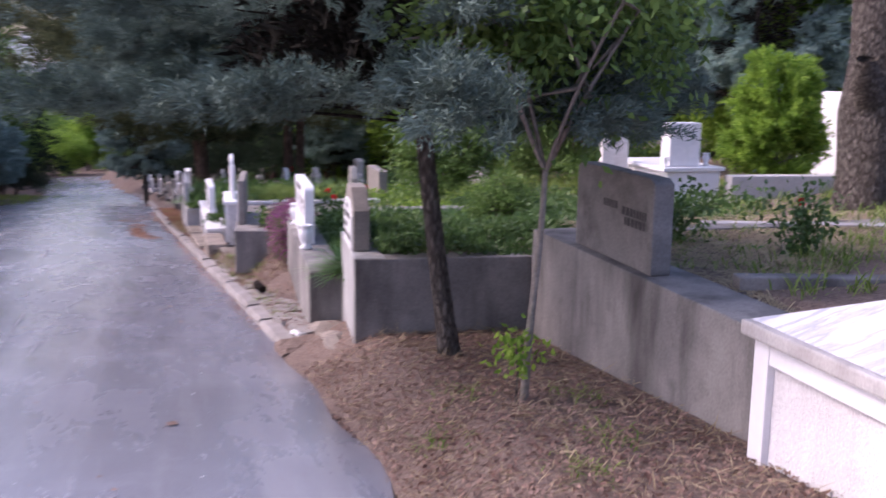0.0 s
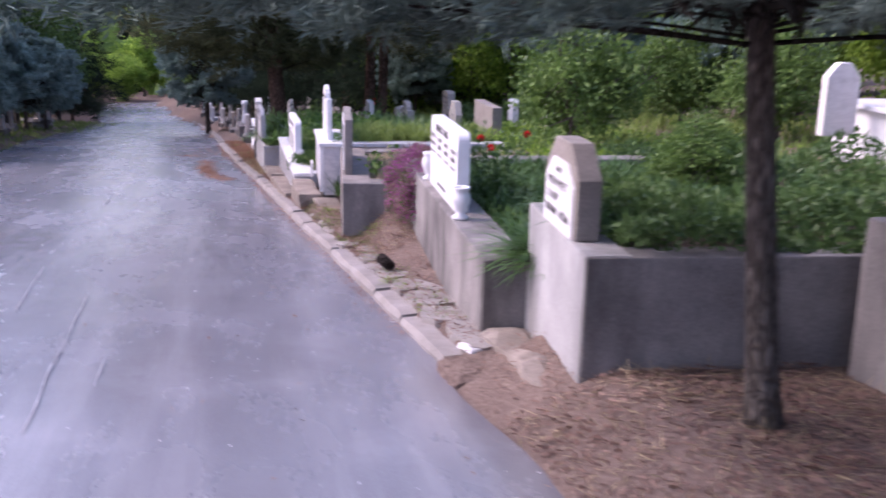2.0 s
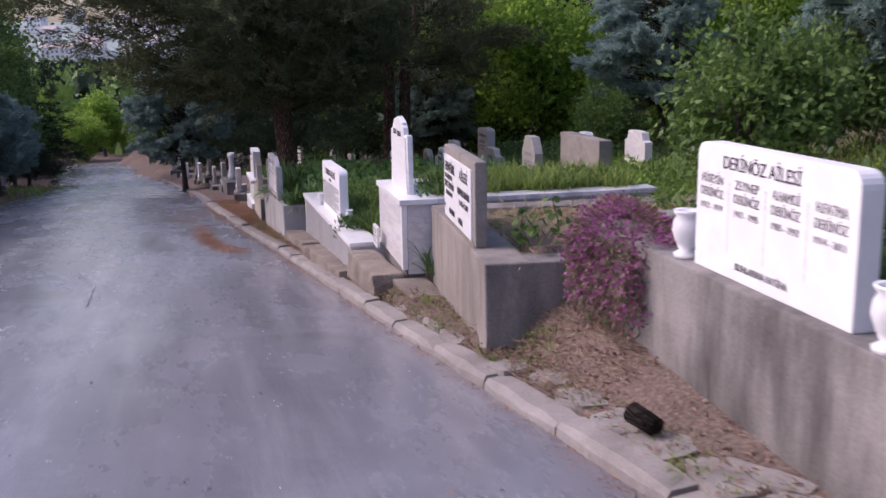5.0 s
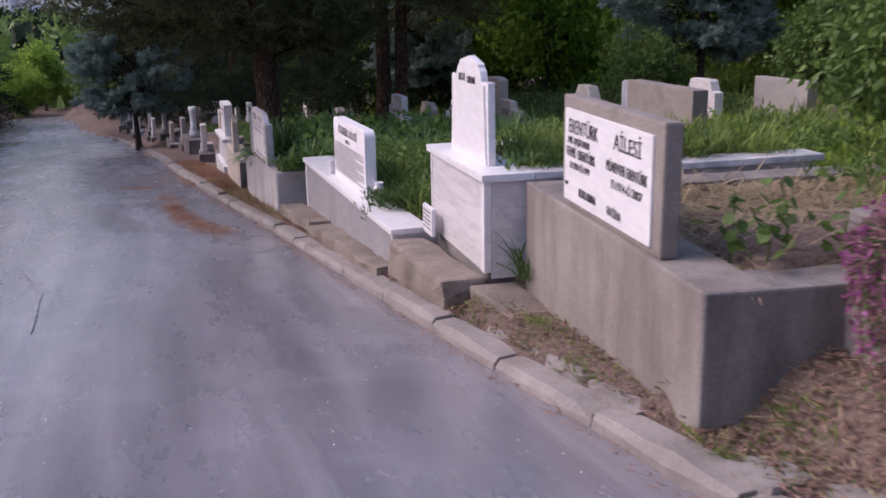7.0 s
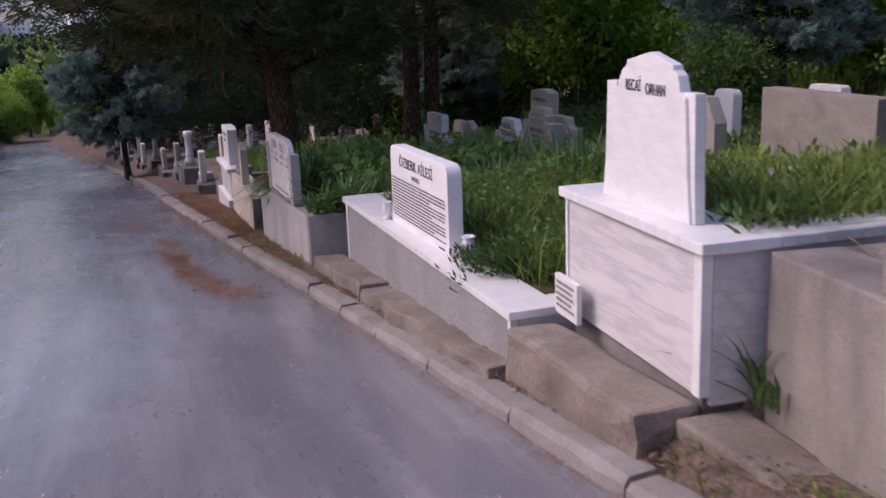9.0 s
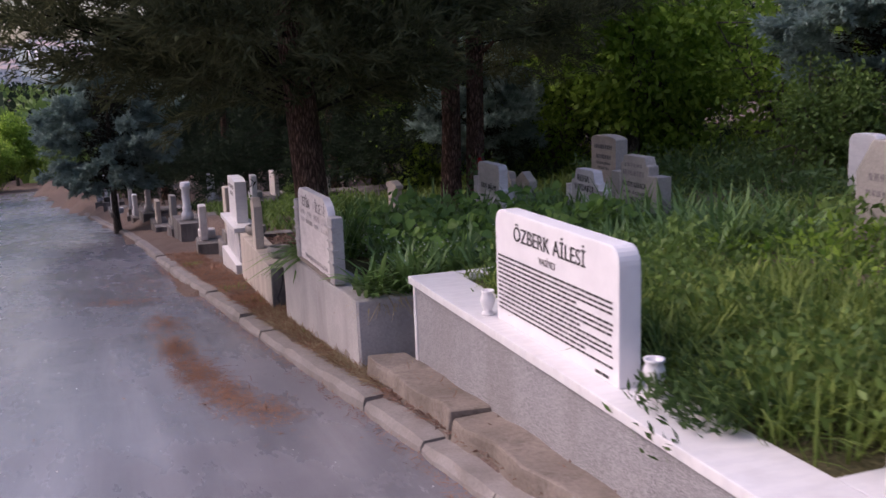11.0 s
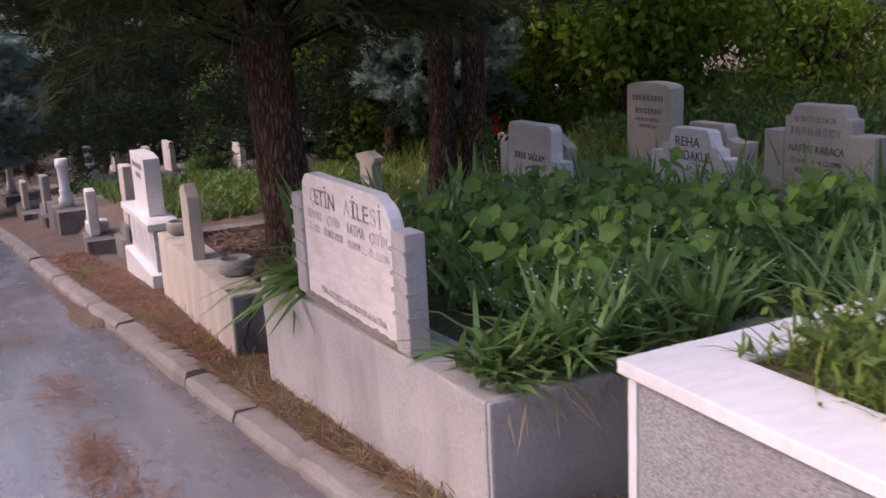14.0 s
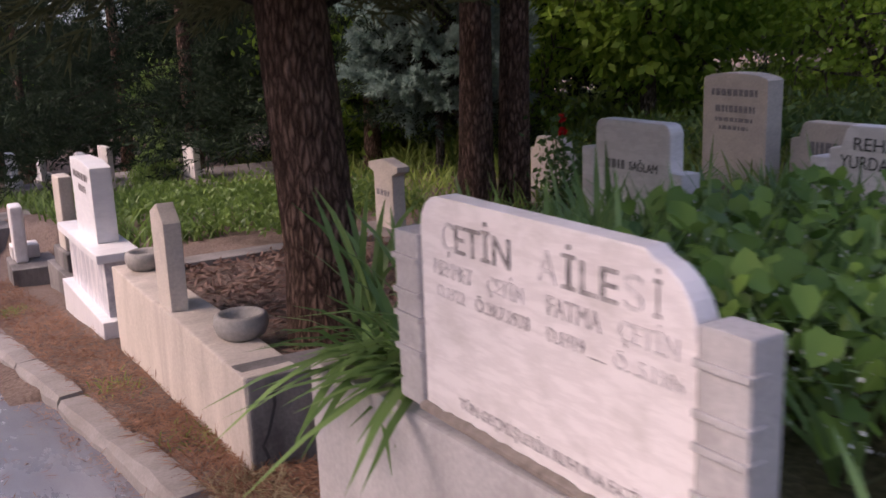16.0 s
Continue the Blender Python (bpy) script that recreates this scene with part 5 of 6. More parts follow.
# broadleaf trees and shrubs on the slope
tree = broadleaf("green_tree", (13.8, 23.0, gz(13.8, 23.0) - 0.05), "bright leafy tree on the slope behind the graves", LEAF_BRIGHT, BARK_GREY, 1.6, 0.12, (0, 0, 2.7), (2.7, 2.7, 2.4), 1900, 14, 0.15, 0.095, 51, "broadleaf trees", 10, 0.2)
for x, y, s, r in ((12.0, 19.0, 0.9, 80), (7.4, 28.8, 0.95, 170), (10.2, 25.2, 0.9, 60), (15.0, 29.5, 1.2, 260), (13.5, 16.0, 1.25, 300), (12.5, 9.5, 0.7, 200), (5.6, 32.5, 0.8, 10), (-11.0, 24.0, 1.0, 45), (-11.0, 34.0, 1.0, 140), (-11.5, 45.0, 1.05, 220), (-12.0, 16.0, 1.0, 20), (-10.8, 58.0, 0.8, 33), (-12.5, 70.0, 0.95, 66), (-8.6, 86.0, 0.85, 99), (-5.2, 92.0, 0.8, 132), (-2.0, 86.0, 0.85, 165), (-12.0, 88.0, 0.95, 201), (15.5, 21.5, 1.4, 111)):
    copy_thing(tree, pose(x, y, gz(x, y) - 0.05, 0, 0, r) @ Matrix.Diagonal((s, s, s, 1)))
side = broadleaf("roadside_tree", (-9.3, 46.5, gz(-9.3, 46.5) - 0.05), "tall mid-green tree behind the row of blue conifers", LEAF, BARK_GREY, 1.9, 0.14, (0, 0, 4.4), (2.3, 2.3, 3.3), 2100, 14, 0.15, 0.09, 57, "roadside trees", 12, 0.2)
for x, y, s, r in ((-10.2, 42.0, 1.3, 80), (-10.0, 30.5, 1.0, 160), (-10.6, 54.5, 1.7, 240), (-9.9, 35.5, 1.35, 320), (-10.4, 28.0, 1.0, 33), (-11.2, 60.5, 1.5, 75), (-9.4, 49.5, 0.9, 200), (-9.0, 58.0, 0.8, 120), (-12.0, 43.5, 1.2, 10)):
    copy_thing(side, pose(x, y, gz(x, y) - 0.05, 0, 0, r) @ Matrix.Diagonal((s, s, s, 1)))
shrub = broadleaf("shrub", (4.3, 15.1, gz(4.3, 15.1) - 0.03), "green leafy shrub among the graves", LEAF, BARK_GREY, 0.35, 0.05, (0, 0, 0.9), (1.0, 1.0, 0.85), 900, 13, 0.085, 0.045, 61, "shrubs", 9, 0.22)
for x, y, s, r in ((6.6, 14.0, 0.9, 100), (7.0, 17.6, 1.0, 210), (3.9, 10.8, 0.55, 40), (6.4, 23.0, 0.8, 300), (8.0, 20.8, 0.9, 20), (2.6, 33.5, 0.45, 70), (5.6, 34.2, 1.3, 15), (7.6, 32.6, 1.4, 95), (9.8, 32.0, 1.5, 145), (4.4, 37.5, 1.3, 195), (7.4, 38.5, 1.5, 245), (12.5, 31.0, 1.6, 295), (-0.2, 64.5, 1.6, 31), (-0.8, 69.0, 1.8, 91), (-1.6, 74.0, 2.0, 151), (-3.0, 80.0, 2.2, 211), (-10.8, 63.0, 1.6, 271), (-13.2, 70.0, 1.8, 331)):
    copy_thing(shrub, pose(x, y, gz(x, y) - 0.03, 0, 0, r) @ Matrix.Diagonal((s, s, s, 1)))
light = broadleaf("light_bush", (8.6, 26.6, gz(8.6, 26.6) - 0.05), "open green bush with thin branches on the slope", LEAF_BRIGHT, BARK_GREY, 0.5, 0.05, (0, 0, 1.3), (1.6, 1.5, 1.3), 330, 11, 0.11, 0.06, 63, "light bushes", 11, 0.24)
for x, y, s, r in ((10.4, 28.4, 1.2, 100), (6.6, 30.2, 0.9, 210), (11.6, 24.0, 1.2, 40)):
    copy_thing(light, pose(x, y, gz(x, y) - 0.05, 0, 0, r) @ Matrix.Diagonal((s, s, s, 1)))
poplar = broadleaf("poplar", (-7.4, 92.0, gz(-7.4, 92.0)), "slim yellow-green poplar at the end of the road", LEAF_BRIGHT, BARK_GREY, 1.2, 0.15, (0, 0, 3.6), (1.6, 1.6, 3.0), 900, 12, 0.24, 0.15, 71, "broadleaf trees", 9, 0.2)
for x, y, s, r in ((-15.0, 84.0, 1.5, 200), (0.5, 84.0, 1.3, 40), (5.0, 78.0, 1.5, 10), (-21.0, 75.0, 1.7, 10), (-9.5, 98.0, 0.9, 70), (-13.0, 100.0, 1.0, 170)):
    copy_thing(poplar, pose(x, y, gz(x, y), 0, 0, r) @ Matrix.Diagonal((s, s, s, 1)))

# old trunk and small thuja behind the high wall
G = np.random.default_rng(32)
old = plant_root("old_tree", 6.75, 8.2, gz(6.75, 8.2), "thick old grey trunk with a cut branch stub", "tree")
zz = np.linspace(-0.2, 7, 14)
tri_mesh("trunk", *tube(np.stack([0.05 * np.sin(zz), 0.03 * zz, zz], -1), 0.29 * (1 - 0.07 * zz), 14, 0.06), BARK_GREY, old, True)
tri_mesh("stub", *tube([(-0.12, -0.1, 1.05), (-0.26, -0.2, 1.25), (-0.3, -0.25, 1.42)], [0.14, 0.12, 0.1], 9, 0.05), BARK_GREY, old, True)
conifer("thuja", (7.75, 11.2, gz(7.75, 11.2)), "small yellow-green thuja with a pointed top", LEAF_BRIGHT, BARK_GREY, 1.3, 0.04, 0.1, 1.6, 0.34, 90, 22, 22, 0.08, 0.02, 0.6, 0.0, 33, "thujas", 0.6, tuft=0.1)

# ---- beds of leaves, grass and litter ----
def bed_points(a, b, d0, d1, n, zt, zf=None):
    """Random places in a bed behind the front line a to b, between the depths d0 and d1."""
    a, b = np.array(a), np.array(b)
    d = (b - a) / np.linalg.norm(b - a)
    nr = np.array([d[1], -d[0]])
    f, q = G.uniform(0.02, 0.98, n), G.uniform(d0, d1, n)
    p = a + (b - a) * f[:, None] + nr * q[:, None]
    z = zt + ((zf if zf is not None else zt) - zt) * f
    return np.concatenate([p, z[:, None]], 1)


def stuff(name, vt, material, label, category):
    return tagged(tri_mesh(name, vt[0], vt[1], material), label, category, kind="stuff")


def up_dirs(n, lean):
    return np.concatenate([lean * G.normal(size=(n, 2)), np.ones((n, 1))], 1)


def clumped(c, k, spread):
    """k blades round each place."""
    return (c[:, None] + np.concatenate([spread * G.normal(size=(len(c), k, 2)), np.zeros((len(c), k, 1))], 2)).reshape(-1, 3)


def leafy_bed(name, a, b, d0, d1, n, z, height, size, material, label, zf=None, bumps=1.6):
    """A waist-deep mat of small leaves with an uneven top."""
    c = bed_points(a, b, d0, d1, n, z, zf)
    top = np.array([0.55 + 0.75 * noise.noise((p[0] * bumps, p[1] * bumps, 2.0)) for p in c])
    c[:, 2] += height * np.clip(top, 0.12, 1.2) * G.uniform(0.1, 1.0, n) ** 0.6
    v, t = leaves(c, G.normal(size=(n, 3)) + np.array([0, 0, 0.5]), size * G.uniform(0.6, 1.3, n), size * 0.5 * G.uniform(0.7, 1.2, n), 0.12)
    return stuff(name, (v, t), material, label, "plants")


G = np.random.default_rng(101)
leafy_bed("bed_leaves", (1.585, 7.33), (1.70, 8.62), 0.2, 1.9, 8000, -0.08, 0.30, 0.055, LEAF_MID, "dense low green leaves filling a plot")
leafy_bed("bed_leaves", (1.416, 8.70), (1.58, 12.5), 0.34, 2.9, 5000, -0.5, 0.2, 0.06, LEAF_MID, "dark green leaves overgrowing a plot")
leafy_bed("slope_leaves", (3.9, 7.6), (4.0, 13.5), 0.0, 1.5, 8000, -0.05, 0.45, 0.075, LEAF_MID, "tangled green undergrowth between graves", -0.65, 1.0)
leafy_bed("slope_leaves", (3.3, 13.0), (3.6, 20.0), 0.0, 4.5, 12000, -0.72, 0.42, 0.08, LEAF_BRIGHT, "light green undergrowth on the slope", -1.35, 1.0)
c = clumped(bed_points((1.43, 8.72), (1.58, 12.2), 0.34, 2.8, 640, -0.5), 11, 0.035)
stuff("tall_grass", blades(c, up_dirs(len(c), 0.42), G.uniform(0.16, 0.40, len(c)), 0.015, G.uniform(0.3, 1.1, len(c))), DARK_GRASS, "long dark green grass leaning over a plot edge", "grass")
c = clumped(np.stack([G.uniform(1.72, 2.15, 42), G.uniform(8.5, 8.95, 42), np.full(42, -0.46)], -1), 11, 0.03)
stuff("tall_grass", blades(c, np.concatenate([0.45 * G.normal(size=(len(c), 1)) - 0.45, 0.4 * G.normal(size=(len(c), 1)) - 0.2, np.ones((len(c), 1))], 1), G.uniform(0.25, 0.5, len(c)), 0.016, G.uniform(0.5, 1.3, len(c))), DARK_GRASS, "grass tumbling over the corner between two plots", "grass")

leafy_bed("weed_shrubs", (2.9, 14.0), (2.7, 19.8), 0.0, 4.6, 14000, -0.85, 0.45, 0.075, LEAF, "leafy waist-high weeds between old graves", -1.35, 1.3)
leafy_bed("weed_shrubs", (4.6, 20.0), (5.2, 27.0), 0.0, 4.0, 12000, -1.4, 0.55, 0.09, LEAF_MID, "dark leafy undergrowth behind the headstones", -1.7, 1.2)

c = clumped(np.stack([G.uniform(1.85, 2.9, 110), G.uniform(7.75, 8.62, 110), np.full(110, -0.1)], -1), 10, 0.035)
stuff("tall_grass", blades(c, up_dirs(len(c), 0.5), G.uniform(0.12, 0.32, len(c)), 0.013, G.uniform(0.4, 1.1, len(c))), DARK_GRASS, "dark grass behind the roughcast plot wall", "grass")

# granite plot: tall grass
c = clumped(bed_points((0.76, 16.6), (0.727, 19.95), 0.27, 1.9, 620, -1.27), 12, 0.035)
keep = ~((c[:, 1] > 17.6) & (c[:, 1] < 18.9) & (c[:, 0] < 1.02))
c = c[keep]
stuff("tall_grass", blades(c, up_dirs(len(c), 0.4), G.uniform(0.12, 0.40, len(c)) * np.where(c[:, 1] > 18.8, 0.5, 1.0), 0.011, G.uniform(0.2, 1.0, len(c))), GRASS, "tall green grass filling the granite plot", "grass")
c = bed_points((0.76, 16.9), (0.727, 19.6), 0.24, 0.7, 500, -1.26)
stuff("ice_plant", leaves(c + np.array([0, 0, 1]) * G.uniform(0, 0.12, (500, 1)), up_dirs(500, 0.7), 0.07, 0.016), LEAF_MID, "fleshy green creeping plant at the coping", "plant")

c = np.stack([0.98 + 0.11 * G.normal(size=760), G.uniform(17.05, 17.5, 760), -1.25 + 0.10 * G.uniform(0, 1, 760)], -1)
c[:, 0] = np.maximum(c[:, 0], 0.72)
c[:, 2] -= np.where(c[:, 0] < 0.77, G.uniform(0.03, 0.13, 760), 0)
stuff("ice_plant", leaves(c, up_dirs(760, 0.6) + np.array([-0.5, -0.2, -0.2]), 0.06, 0.016), LEAF_MID, "fleshy creeping plant spilling over the marble coping", "plant")
leafy_bed("weed_leaves", (0.76, 16.7), (0.727, 19.9), 0.35, 1.9, 3600, -1.27, 0.34, 0.055, LEAF, "leafy weeds mixed into tall grass")
leafy_bed("weed_leaves", (1.9, 16.6), (1.9, 20.3), 0.7, 2.2, 3000, -1.2, 0.45, 0.07, LEAF_BRIGHT, "light green weeds behind the granite plot", -1.45)
# marble box grave: short grass and creeping leaves
c = clumped(bed_points((0.998, 15.25), (1.056, 16.35), 0.36, 2.2, 300, -0.66), 12, 0.04)
stuff("tall_grass", blades(c, up_dirs(len(c), 0.45), G.uniform(0.1, 0.3, len(c)), 0.010, G.uniform(0.2, 0.9, len(c))), GRASS, "grass and weeds on the marble grave", "grass")
c = bed_points((0.998, 15.16), (1.056, 16.0), 0.18, 0.5, 420, -0.64)
c = c[c[:, 1] < 15.42]
stuff("creeping_leaves", leaves(c + np.array([0, 0, 1]) * G.uniform(0, 0.08, (len(c), 1)), up_dirs(len(c), 0.8), 0.06, 0.02), LEAF_MID, "creeping dark leaves beside the headstone", "plant")

# tan plot: straw and a few leafy stems
c = bed_points((0.995, 12.85), (1.24, 15.0), 0.28, 2.3, 5200, -0.725)
stuff("straw", blades(c + np.array([0, 0, 0.01]), np.concatenate([G.normal(size=(5200, 2)), 0.3 * G.uniform(0, 1, (5200, 1))], 1), G.uniform(0.08, 0.28, 5200), 0.008, 0.25), STRAW, "matted dry straw on a grave bed", "straw")
for k, (x, y) in enumerate(((1.42, 12.95), (1.62, 13.1), (1.36, 13.12), (1.75, 12.9))):
    pl = plant_root("young_plant", x, y, -0.73, "leafy green stem growing from a grave bed", "plant", "young plants")
    h = 0.30 + 0.07 * (k % 2)
    tri_mesh("stem", *tube([(0, 0, -0.05), (0.02, 0.01, h * 0.5), (0.05 * (k - 1.5), 0.02, h)], [0.007, 0.005, 0.003], 5), LEAF_MID, pl)
    c = np.stack([0.05 * G.normal(size=16), 0.05 * G.normal(size=16), G.uniform(0.08, h, 16)], -1)
    tri_mesh("leaves", *round_leaves(c, up_dirs(16, 0.9), 0.055), LEAF, pl)

# pale plot: iris and broad heart leaves
A1, B1 = (0.46, 20.415), (0.39, 22.78)
c0 = bed_points(A1, B1, 0.28, 2.2, 120, -1.48, -1.56)
c0 = c0[~((c0[:, 1] > 20.75) & (c0[:, 1] < 22.3) & (c0[:, 0] < 0.85))]
edge_row = np.stack([G.uniform(0.6, 1.6, 26), G.uniform(20.45, 20.75, 26), np.full(26, -1.48)], -1)
far_row = np.stack([G.uniform(0.55, 1.0, 10), G.uniform(22.3, 22.7, 10), np.full(10, -1.55)], -1)
c = clumped(np.concatenate([c0, edge_row, far_row]), 10, 0.03)
stuff("iris_leaves", blades(c, up_dirs(len(c), 0.36), G.uniform(0.22, 0.50, len(c)), G.uniform(0.02, 0.032, len(c)), G.uniform(0.1, 1.1, len(c))), IRIS, "sword-shaped green iris leaves in a plot", "iris")
c = bed_points((0.46, 20.6), (0.39, 22.6), 0.5, 2.4, 1250, -1.48, -1.55)
c = c[~((c[:, 1] > 20.8) & (c[:, 1] < 22.25) & (c[:, 0] < 0.75))]
bump_h = np.array([0.38 + 0.22 * noise.noise((p[0] * 2.2, p[1] * 2.2, 5.0)) for p in c])
c[:, 2] += bump_h * G.uniform(0.05, 1.05, len(c)) ** 0.7
stuff("heart_leaves", round_leaves(c, up_dirs(len(c), 0.85) + np.array([-0.4, -0.4, 0]), G.uniform(0.035, 0.092, len(c))), LEAF_HEART, "broad heart-shaped green leaves above irises", "plant")
c = bed_points((0.46, 20.45), (0.39, 22.6), 0.35, 1.6, 700, -1.46, -1.5) + np.array([0, 0, 1]) * G.uniform(0.06, 0.30, (700, 1))
stuff("small_flowers", leaves(c, G.normal(size=(700, 3)), 0.014, 0.012), WHITE_PETAL, "tiny white flowers between leaves", "flowers")
c = clumped(np.stack([G.uniform(0.52, 1.2, 14), G.uniform(20.45, 20.6, 14), np.full(14, -1.47)], -1), 7, 0.03)
stuff("dry_leaves", blades(c, np.concatenate([0.9 * G.normal(size=(len(c), 2)) + np.array([-0.4, -0.5]), 0.35 * np.ones((len(c), 1))], 1), G.uniform(0.06, 0.16, len(c)), 0.008, 2.0), STRAW, "withered brown leaves hanging over a plot edge", "dry leaves")
lush = clumped(np.stack([G.uniform(0.56, 1.25, 22), G.uniform(20.5, 20.8, 22), np.full(22, -1.47)], -1), 9, 0.03)
stuff("iris_leaves", blades(lush, np.concatenate([0.5 * G.normal(size=(len(lush), 1)) - 0.15, 0.5 * G.normal(size=(len(lush), 1)) - 0.55, np.ones((len(lush), 1))], 1), G.uniform(0.14, 0.30, len(lush)), 0.03, G.uniform(0.3, 0.9, len(lush))), IRIS, "iris leaves bending over a plot corner", "iris")
hang = np.stack([G.uniform(0.5, 0.72, 120), G.uniform(22.25, 22.75, 120), np.full(120, -1.53)], -1)
stuff("iris_leaves", blades(hang, np.concatenate([-0.35 * np.ones((120, 1)) + 0.55 * G.normal(size=(120, 1)), -0.15 + 0.6 * G.normal(size=(120, 1)), 0.85 * np.ones((120, 1))], 1), G.uniform(0.18, 0.38, 120), G.uniform(0.026, 0.038, 120), G.uniform(0.8, 1.8, 120)), IRIS, "iris leaves drooping over the plot wall", "iris")

# taller irises at the back of the pale plot
c = clumped(np.stack([G.uniform(0.75, 1.9, 34), G.uniform(22.0, 23.2, 34), np.full(34, -1.56)], -1), 9, 0.035)
stuff("iris_leaves", blades(c, up_dirs(len(c), 0.28), G.uniform(0.4, 0.68, len(c)), 0.03, G.uniform(0.1, 0.7, len(c))), IRIS, "tall upright iris leaves behind a pale headstone", "iris")
# irises and grass spreading behind
xs = np.stack([G.uniform(1.7, 3.6, 420), G.uniform(19.6, 24.6, 420)], -1)
c0 = np.concatenate([xs, inner_z(xs[:, 0], xs[:, 1])[:, None] + 0.02], 1)
c = clumped(c0, 9, 0.05)
stuff("iris_leaves", blades(c, up_dirs(len(c), 0.33), G.uniform(0.25, 0.62, len(c)), G.uniform(0.018, 0.03, len(c)), G.uniform(0.1, 1.0, len(c))), IRIS, "wide patch of iris leaves between headstones", "iris")


def meadow(x0, x1, y0, y1, n, k, h0, h1, material, label, lean=0.4, w=0.012):
    xs = np.stack([G.uniform(x0, x1, n), G.uniform(y0, y1, n)], -1)
    c0 = np.concatenate([xs, ground_z(xs[:, 0], xs[:, 1])[:, None] - 0.01], 1)
    c = clumped(c0, k, 0.06)
    stuff("grass", blades(c, up_dirs(len(c), lean), G.uniform(h0, h1, len(c)), w, G.uniform(0.2, 1.0, len(c))), material, label, "grass")


meadow(3.0, 8.5, 13.5, 26.0, 800, 11, 0.15, 0.42, GRASS, "tall meadow grass between old graves", w=0.016)
meadow(2.8, 7.0, 26.0, 34.0, 500, 10, 0.15, 0.4, GRASS, "shaded grass under the pines", w=0.02)
meadow(0.9, 3.5, 28.2, 40.0, 500, 10, 0.15, 0.4, LEAF, "green undergrowth behind roadside graves", w=0.025)
xs = np.stack([G.uniform(3.3, 7.0, 20000), G.uniform(4.0, 7.4, 20000)], -1)
c = np.concatenate([xs, np.full((20000, 1), 0.185)], 1)
stuff("straw", blades(c, np.concatenate([G.normal(size=(20000, 2)), 0.15 * G.uniform(0, 1, (20000, 1))], 1), G.uniform(0.06, 0.2, 20000), 0.008, 0.15), STRAW, "dry mown grass lying on a grave bed", "straw")
c = clumped(c[:240], 9, 0.05)
stuff("grass", blades(c, up_dirs(len(c), 0.6), G.uniform(0.04, 0.12, len(c)), 0.008, 0.6), GRASS, "short green grass on a grave bed", "grass")
meadow(3.5, 9.0, 4.3, 13.5, 700, 10, 0.06, 0.25, GRASS, "thin grass on old graves", w=0.012)
meadow(5.0, 15.0, 24.0, 38.0, 1500, 10, 0.25, 0.6, GRASS, "tall rough grass on the slope", w=0.03)
meadow(-12, -5.6, 16, 60, 900, 8, 0.1, 0.3, GRASS, "dry grass under the roadside trees", w=0.03)

# hedge patch behind the cracked plot
leafy_bed("low_hedge", (1.9, 26.6), (0.9, 31.5), 0.0, 1.4, 5000, -2.1, 0.4, 0.07, LEAF, "low bright green leaf patch behind graves", -2.45)

# magenta flowering cushion
G = np.random.default_rng(77)
cu = plant_root("flowering_cushion", 1.68, 12.12, -0.42, "magenta-flowered cushion plant spilling over a wall", "flowers")
n = 9000
q = unit(G.normal(size=(n, 3))) * G.uniform(0.5, 1.0, (n, 1)) ** 0.4 * np.array([0.26, 0.50, 0.17])
q *= (1 + 0.35 * np.array([noise.noise(Vector(p) * 5.0) for p in q]))[:, None]
# the front half trails down the wall face, longest in its middle
fall = np.where(q[:, 0] < -0.02, G.uniform(0, 1, n) ** 1.3 * (0.5 - 0.9 * (q[:, 1] + 0.15) ** 2), 0)
q[:, 2] -= np.maximum(fall, 0)
q[:, 0] = np.where(q[:, 2] < -0.05, np.minimum(q[:, 0], -0.10 - 0.12 * G.uniform(0, 1, n) * (1 + 0.7 * np.sin(q[:, 1] * 9))), q[:, 0])
hang_d = np.where((q[:, 2] < -0.1)[:, None], np.array([-0.4, 0, -0.9]), unit(q))
tri_mesh("foliage", *leaves(q, hang_d + 0.6 * G.normal(size=(n, 3)), 0.055, 0.009), MAUVE, cu)
k = G.choice(n, 6500)
q2 = q[k] * 1.04 + 0.014 * G.normal(size=(6500, 3))
dens = np.array([noise.noise(Vector(p) * 6.0) for p in q2])
q2 = q2[(dens > -0.12 + 0.5 * np.maximum(0, -0.25 - q2[:, 2])) & (q2[:, 2] > -0.42)]
tri_mesh("petals", *leaves(q2, G.normal(size=(len(q2), 3)), 0.028, 0.022), MAGENTA, cu)
q3 = q[q[:, 2] < 0.02][:3400]
tri_mesh("leaves", *leaves(q3 + 0.01 * G.normal(size=q3.shape), G.normal(size=q3.shape) + np.array([-0.2, 0, -0.4]), 0.045, 0.011), LEAF_MID, cu)


